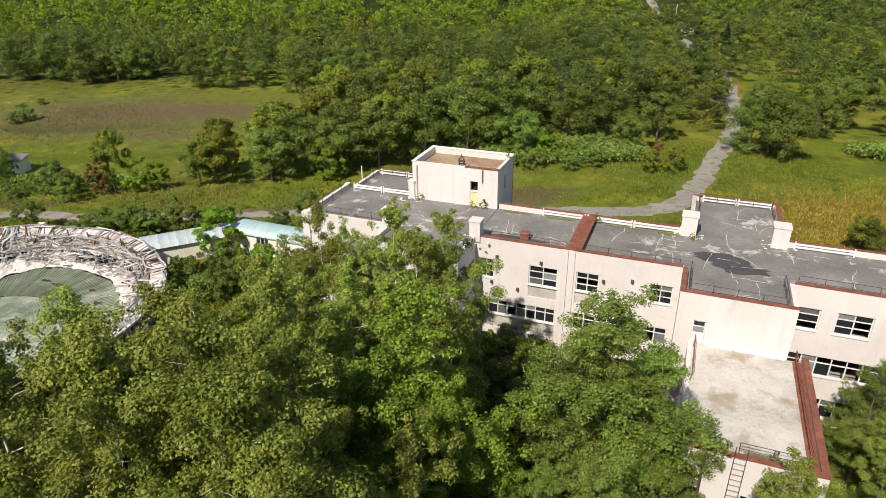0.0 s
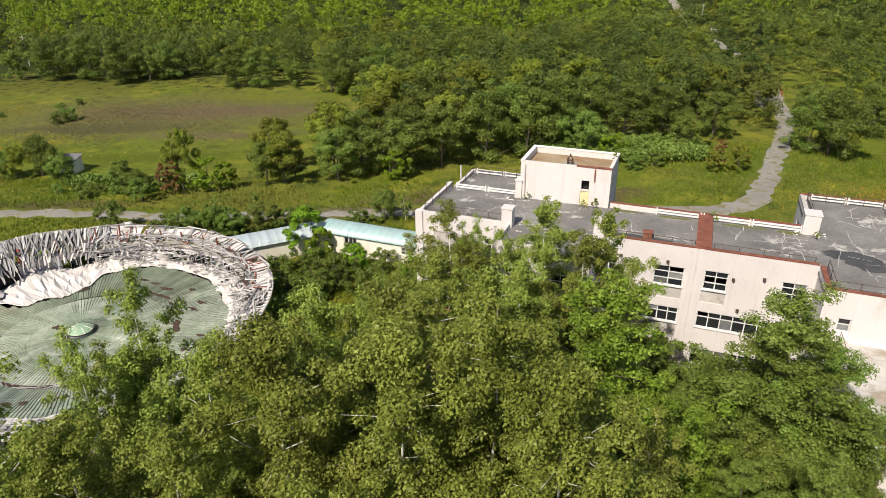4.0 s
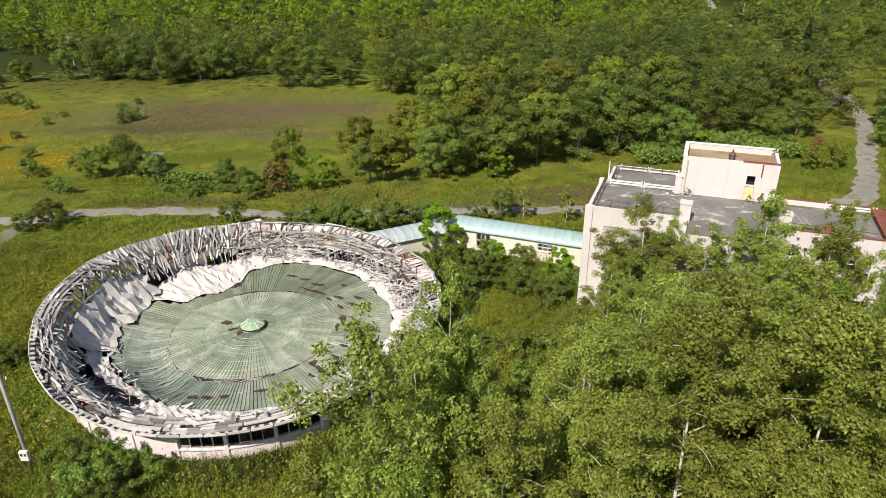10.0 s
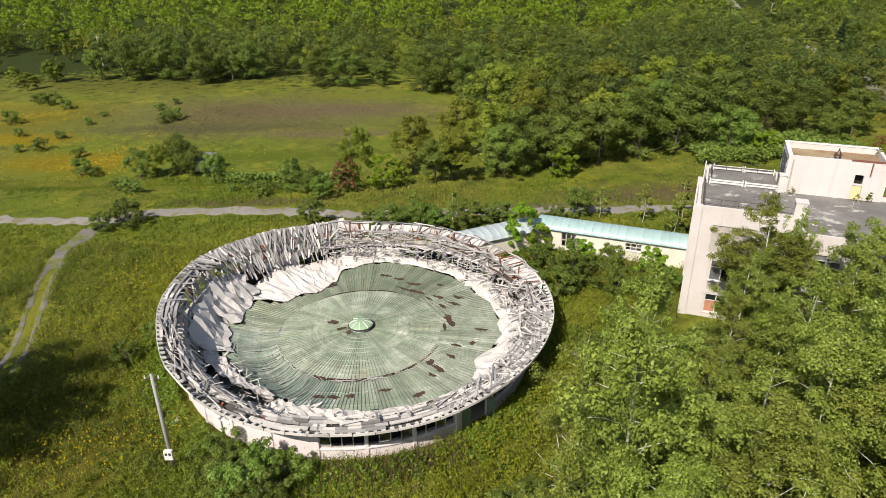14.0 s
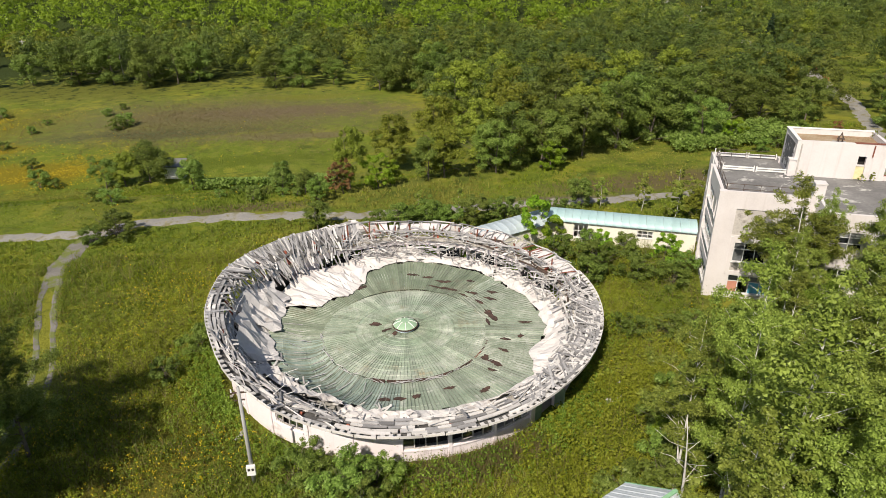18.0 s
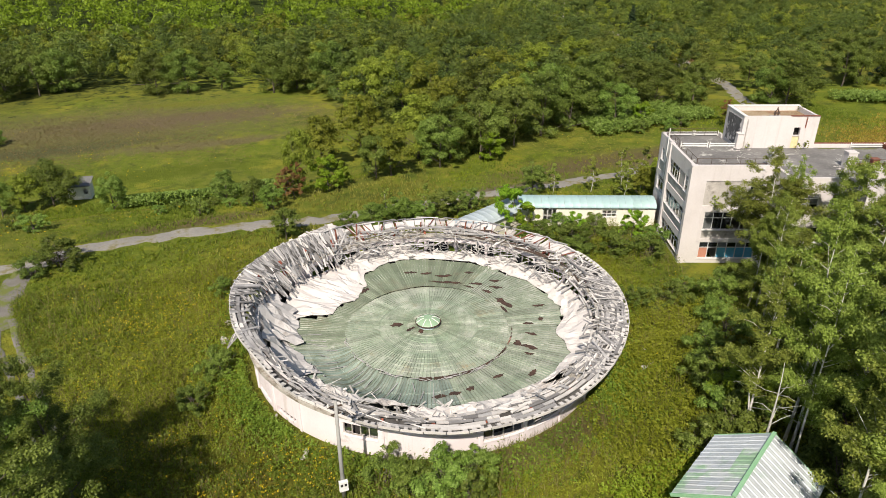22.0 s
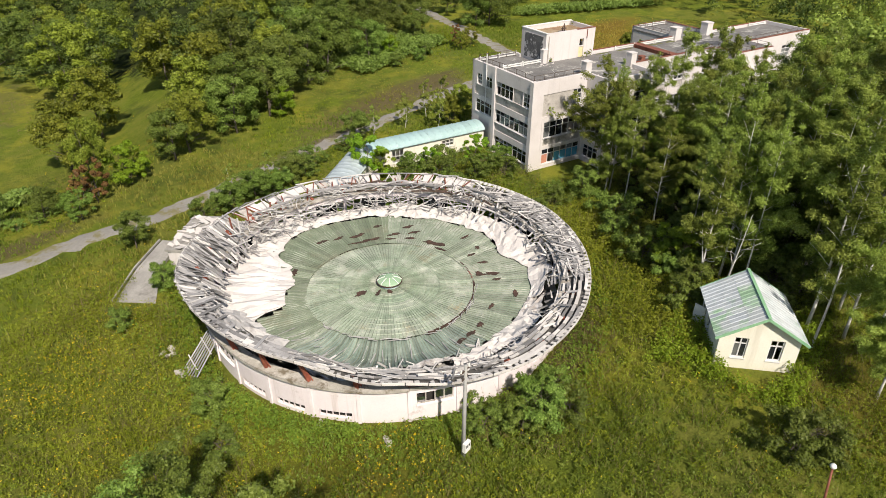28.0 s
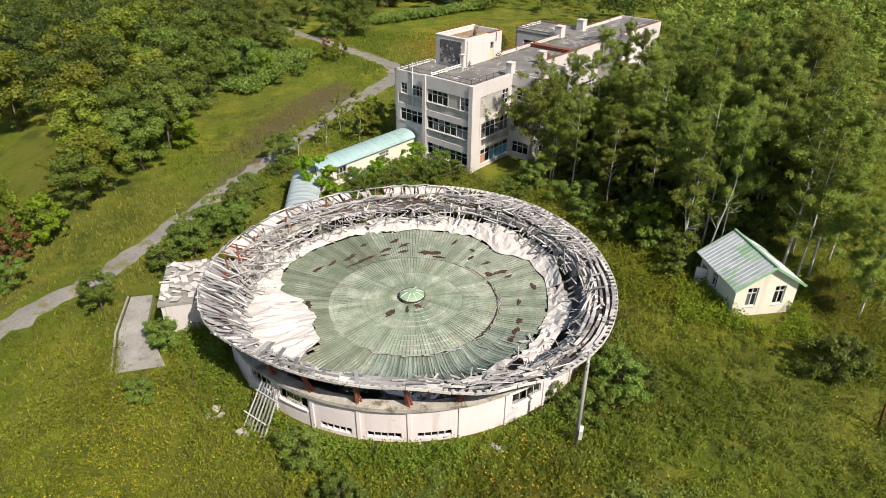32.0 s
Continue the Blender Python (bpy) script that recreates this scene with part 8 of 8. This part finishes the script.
herbs("rank_weeds", x[k], y[k], rg.uniform(0.4, 1.25, k.sum()), 12, 0.15, LEAF_WEED_DARK, 97, "rank dark weeds along the gymnasium wall")
# dry pale stalks at the foot of the wall
N = 2600
a_, r_ = rg.uniform(-2.1, -1.0, N), 16.0 + rg.exponential(0.7, N)
x, y = -42.5 + r_ * np.cos(a_), 49.2 + r_ * np.sin(a_)
k = clear(x, y) & (patchy(x, y, 0.8, 52) > 0.5)
weeds("dry_stalks", x[k], y[k], rg.uniform(0.6, 1.3, k.sum()), 7, 0.035, REED, 53, "dry straw-coloured stalks along the gymnasium wall")
# bright tall weeds between the gymnasium and the wood
N = 9000
x, y = rg.uniform(-36, -17, N), rg.uniform(24, 48, N)
k = clear(x, y) & (rg.random(N) < 0.35 + 0.7 * patchy(x, y, 0.3, 33))
herbs("wood_edge_weeds", x[k], y[k], rg.uniform(0.6, 1.4, k.sum()), 10, 0.16, LEAF_WEED_PALE, 100, "tall bright green weeds at the edge of the wood")
# weeds close round the little house
N = 1500
x, y = rg.uniform(-38.5, -26.5, N), rg.uniform(17.0, 27.5, N)
k = clear(x, y)
herbs("house_weeds", x[k], y[k], rg.uniform(0.6, 1.5, k.sum()), 16, 0.16, GRASS, 99, "tall weeds round the little house")
# beyond the road and by the school: shorter and sparser
N = 52000
x, y = rg.uniform(-130, 62, N), rg.uniform(60, 112, N)
k = clear(x, y) & (rg.random(N) < 0.25 + 0.8 * patchy(x, y, 0.2, 5)) & (y < wood_edge(x) + 4) & ~((y > 74) & (y < 96) & (x > -30) & (x < 30) & (rg.random(N) < 0.5))
x, y = x[k], y[k]
h = (0.35 + 0.5 * patchy(x, y, 0.12, 6)) * rg.uniform(0.7, 1.2, len(x))
tone = patchy(x, y, 0.10, 22) + rg.normal(0, 0.15, len(x))
for lo, hi, mat, lb in ((-9, 0.42, LEAF_WEED_DARK, "rough dark green meadow grass"), (0.42, 0.72, GRASS, "rough green meadow grass"), (0.72, 9, REED_OLIVE, "rough olive meadow grass")):
    k = (tone > lo) & (tone <= hi)
    weeds("meadow_grass", x[k], y[k], h[k] * 0.7, 5, 0.06, mat, 93 + len(lb), lb)
# dry reedy grass in the hollow and behind the school
N = 16000
x, y = rg.normal(-80, 28, N), rg.normal(155, 14, N)
k = (y < wood_edge(x)) & (y > 124) & (rg.random(N) < patchy(x, y, 0.1, 7) + 0.1)
x2, y2 = rg.normal(56, 9, 5000), rg.normal(72, 7, 5000)
k2 = clear(x2, y2)
x, y = x[k], y[k]
weeds("dry_grass", x, y, rg.uniform(0.2, 0.45, len(x)), 4, 0.05, REED, 94, "dry brown reedy grass")
weeds("golden_grass", x2[k2], y2[k2], rg.uniform(0.3, 0.6, k2.sum()), 5, 0.06, REED_GOLD, 89, "dry golden grass behind the school")
# goldenrod in drifts
N = 330000
x, y = rg.uniform(-165, 60, N), rg.uniform(8, 172, N)
drift = patchy(x, y, 0.34, 8) * patchy(x, y, 0.13, 9)
bump_ = lambda cx, cy, sx, sy: np.exp(-(((x - cx) / sx) ** 2 + ((y - cy) / sy) ** 2))
west = 1.5 * bump_(-65, 40, 11, 20) + 2.0 * bump_(-110, 121, 20, 11) + 1.4 * bump_(-146, 154, 24, 18) + 0.6 * bump_(-58, 66, 8, 8) + 0.35 * bump_(-74, 66, 9, 12) + 1.3 * bump_(-56, 34, 2.2, 2.2) + 1.2 * bump_(-61, 37, 3, 2.5) + 0.3 * bump_(-45, 24, 14, 8) + 0.5 * bump_(-30, 44, 8, 9) + 0.9 * bump_(-50, 29, 2.5, 1.6)
k = clear(x, y) & (rg.random(N) < np.clip(0.9 * west * (0.05 + 1.7 * drift ** 1.8) + 0.02 * drift, 0, 1)) & (y < wood_edge(x) - 2)
x, y = x[k], y[k]
c = np.stack([x, y, land(x, y) + rg.uniform(0.5, 1.1, len(x))], -1)
for nm, k, s_ in (("goldenrod", y < 84, 0.10), ("far_goldenrod", y >= 84, 0.16)):
    v, f = leaves(np.random.default_rng(95), c[k], np.full(k.sum(), s_), k.sum() * 2, s_, 0.6)
    tagged(new(nm, fast_mesh(nm, v, f, FLOWER)), "drifts of small yellow goldenrod flowers", "flowers", kind="stuff")
# dense leafy knotweed banks behind the tower
N = 5200
x, y = rg.uniform(6, 34, N), rg.uniform(95, 110, N)
k = y > 96 + 0.12 * x
x2, y2 = rg.uniform(-72, -50, 3600), rg.uniform(101, 106, 3600)
u_ = rg.random(3600)
x, y = np.r_[x[k], x2, 67.6 + 31 * u_ + rg.normal(0, 0.9, 3600)], np.r_[y[k], y2, 102 - 20 * u_ + rg.normal(0, 1.3, 3600)]
c = np.stack([x, y, land(x, y) + rg.uniform(0.7, 1.9, len(x))], -1)
v, f = leaves(np.random.default_rng(96), c, np.full(len(c), 0.5), len(c) * 4, 0.42, 0.85)
tagged(new("knotweed", fast_mesh("knotweed", v, f, LEAF_KNOT)), "bank of dense leafy green knotweed", "weeds", kind="stuff")
# plants rooted on the ledges and roofs of the school
for p, q, zz, s in ((2.6, -0.55, 6.7, 0.55), (14.2, 6.3, SLAB, 0.45), (13.2, 6.2, SLAB, 0.35), (15.0, 11.0, TW - 0.5, 0.4), (35.0, -14.2, AZ, 0.3), (37.4, -14.1, AZ, 0.3), (24.2, 7.1, SLAB, 0.4), (31.9, 6.0, SLAB, 0.3), (7.9, 6.7, SLAB, 0.3)):
    w_ = SCHOOL.matrix_basis @ Vector((p, q, zz))
    t_ = make_tree("roof_plant", int(p * 10), 2.4, 0.2, 1.0, 14, 420, 0.26, LEAF_BIRCH, BARK, "weed plant rooted on the school roof or ledge", "birch", 0.03, 8, category="plant")
    t_.matrix_basis = Matrix.Translation(w_) @ Matrix.Diagonal((s, s, s, 1))
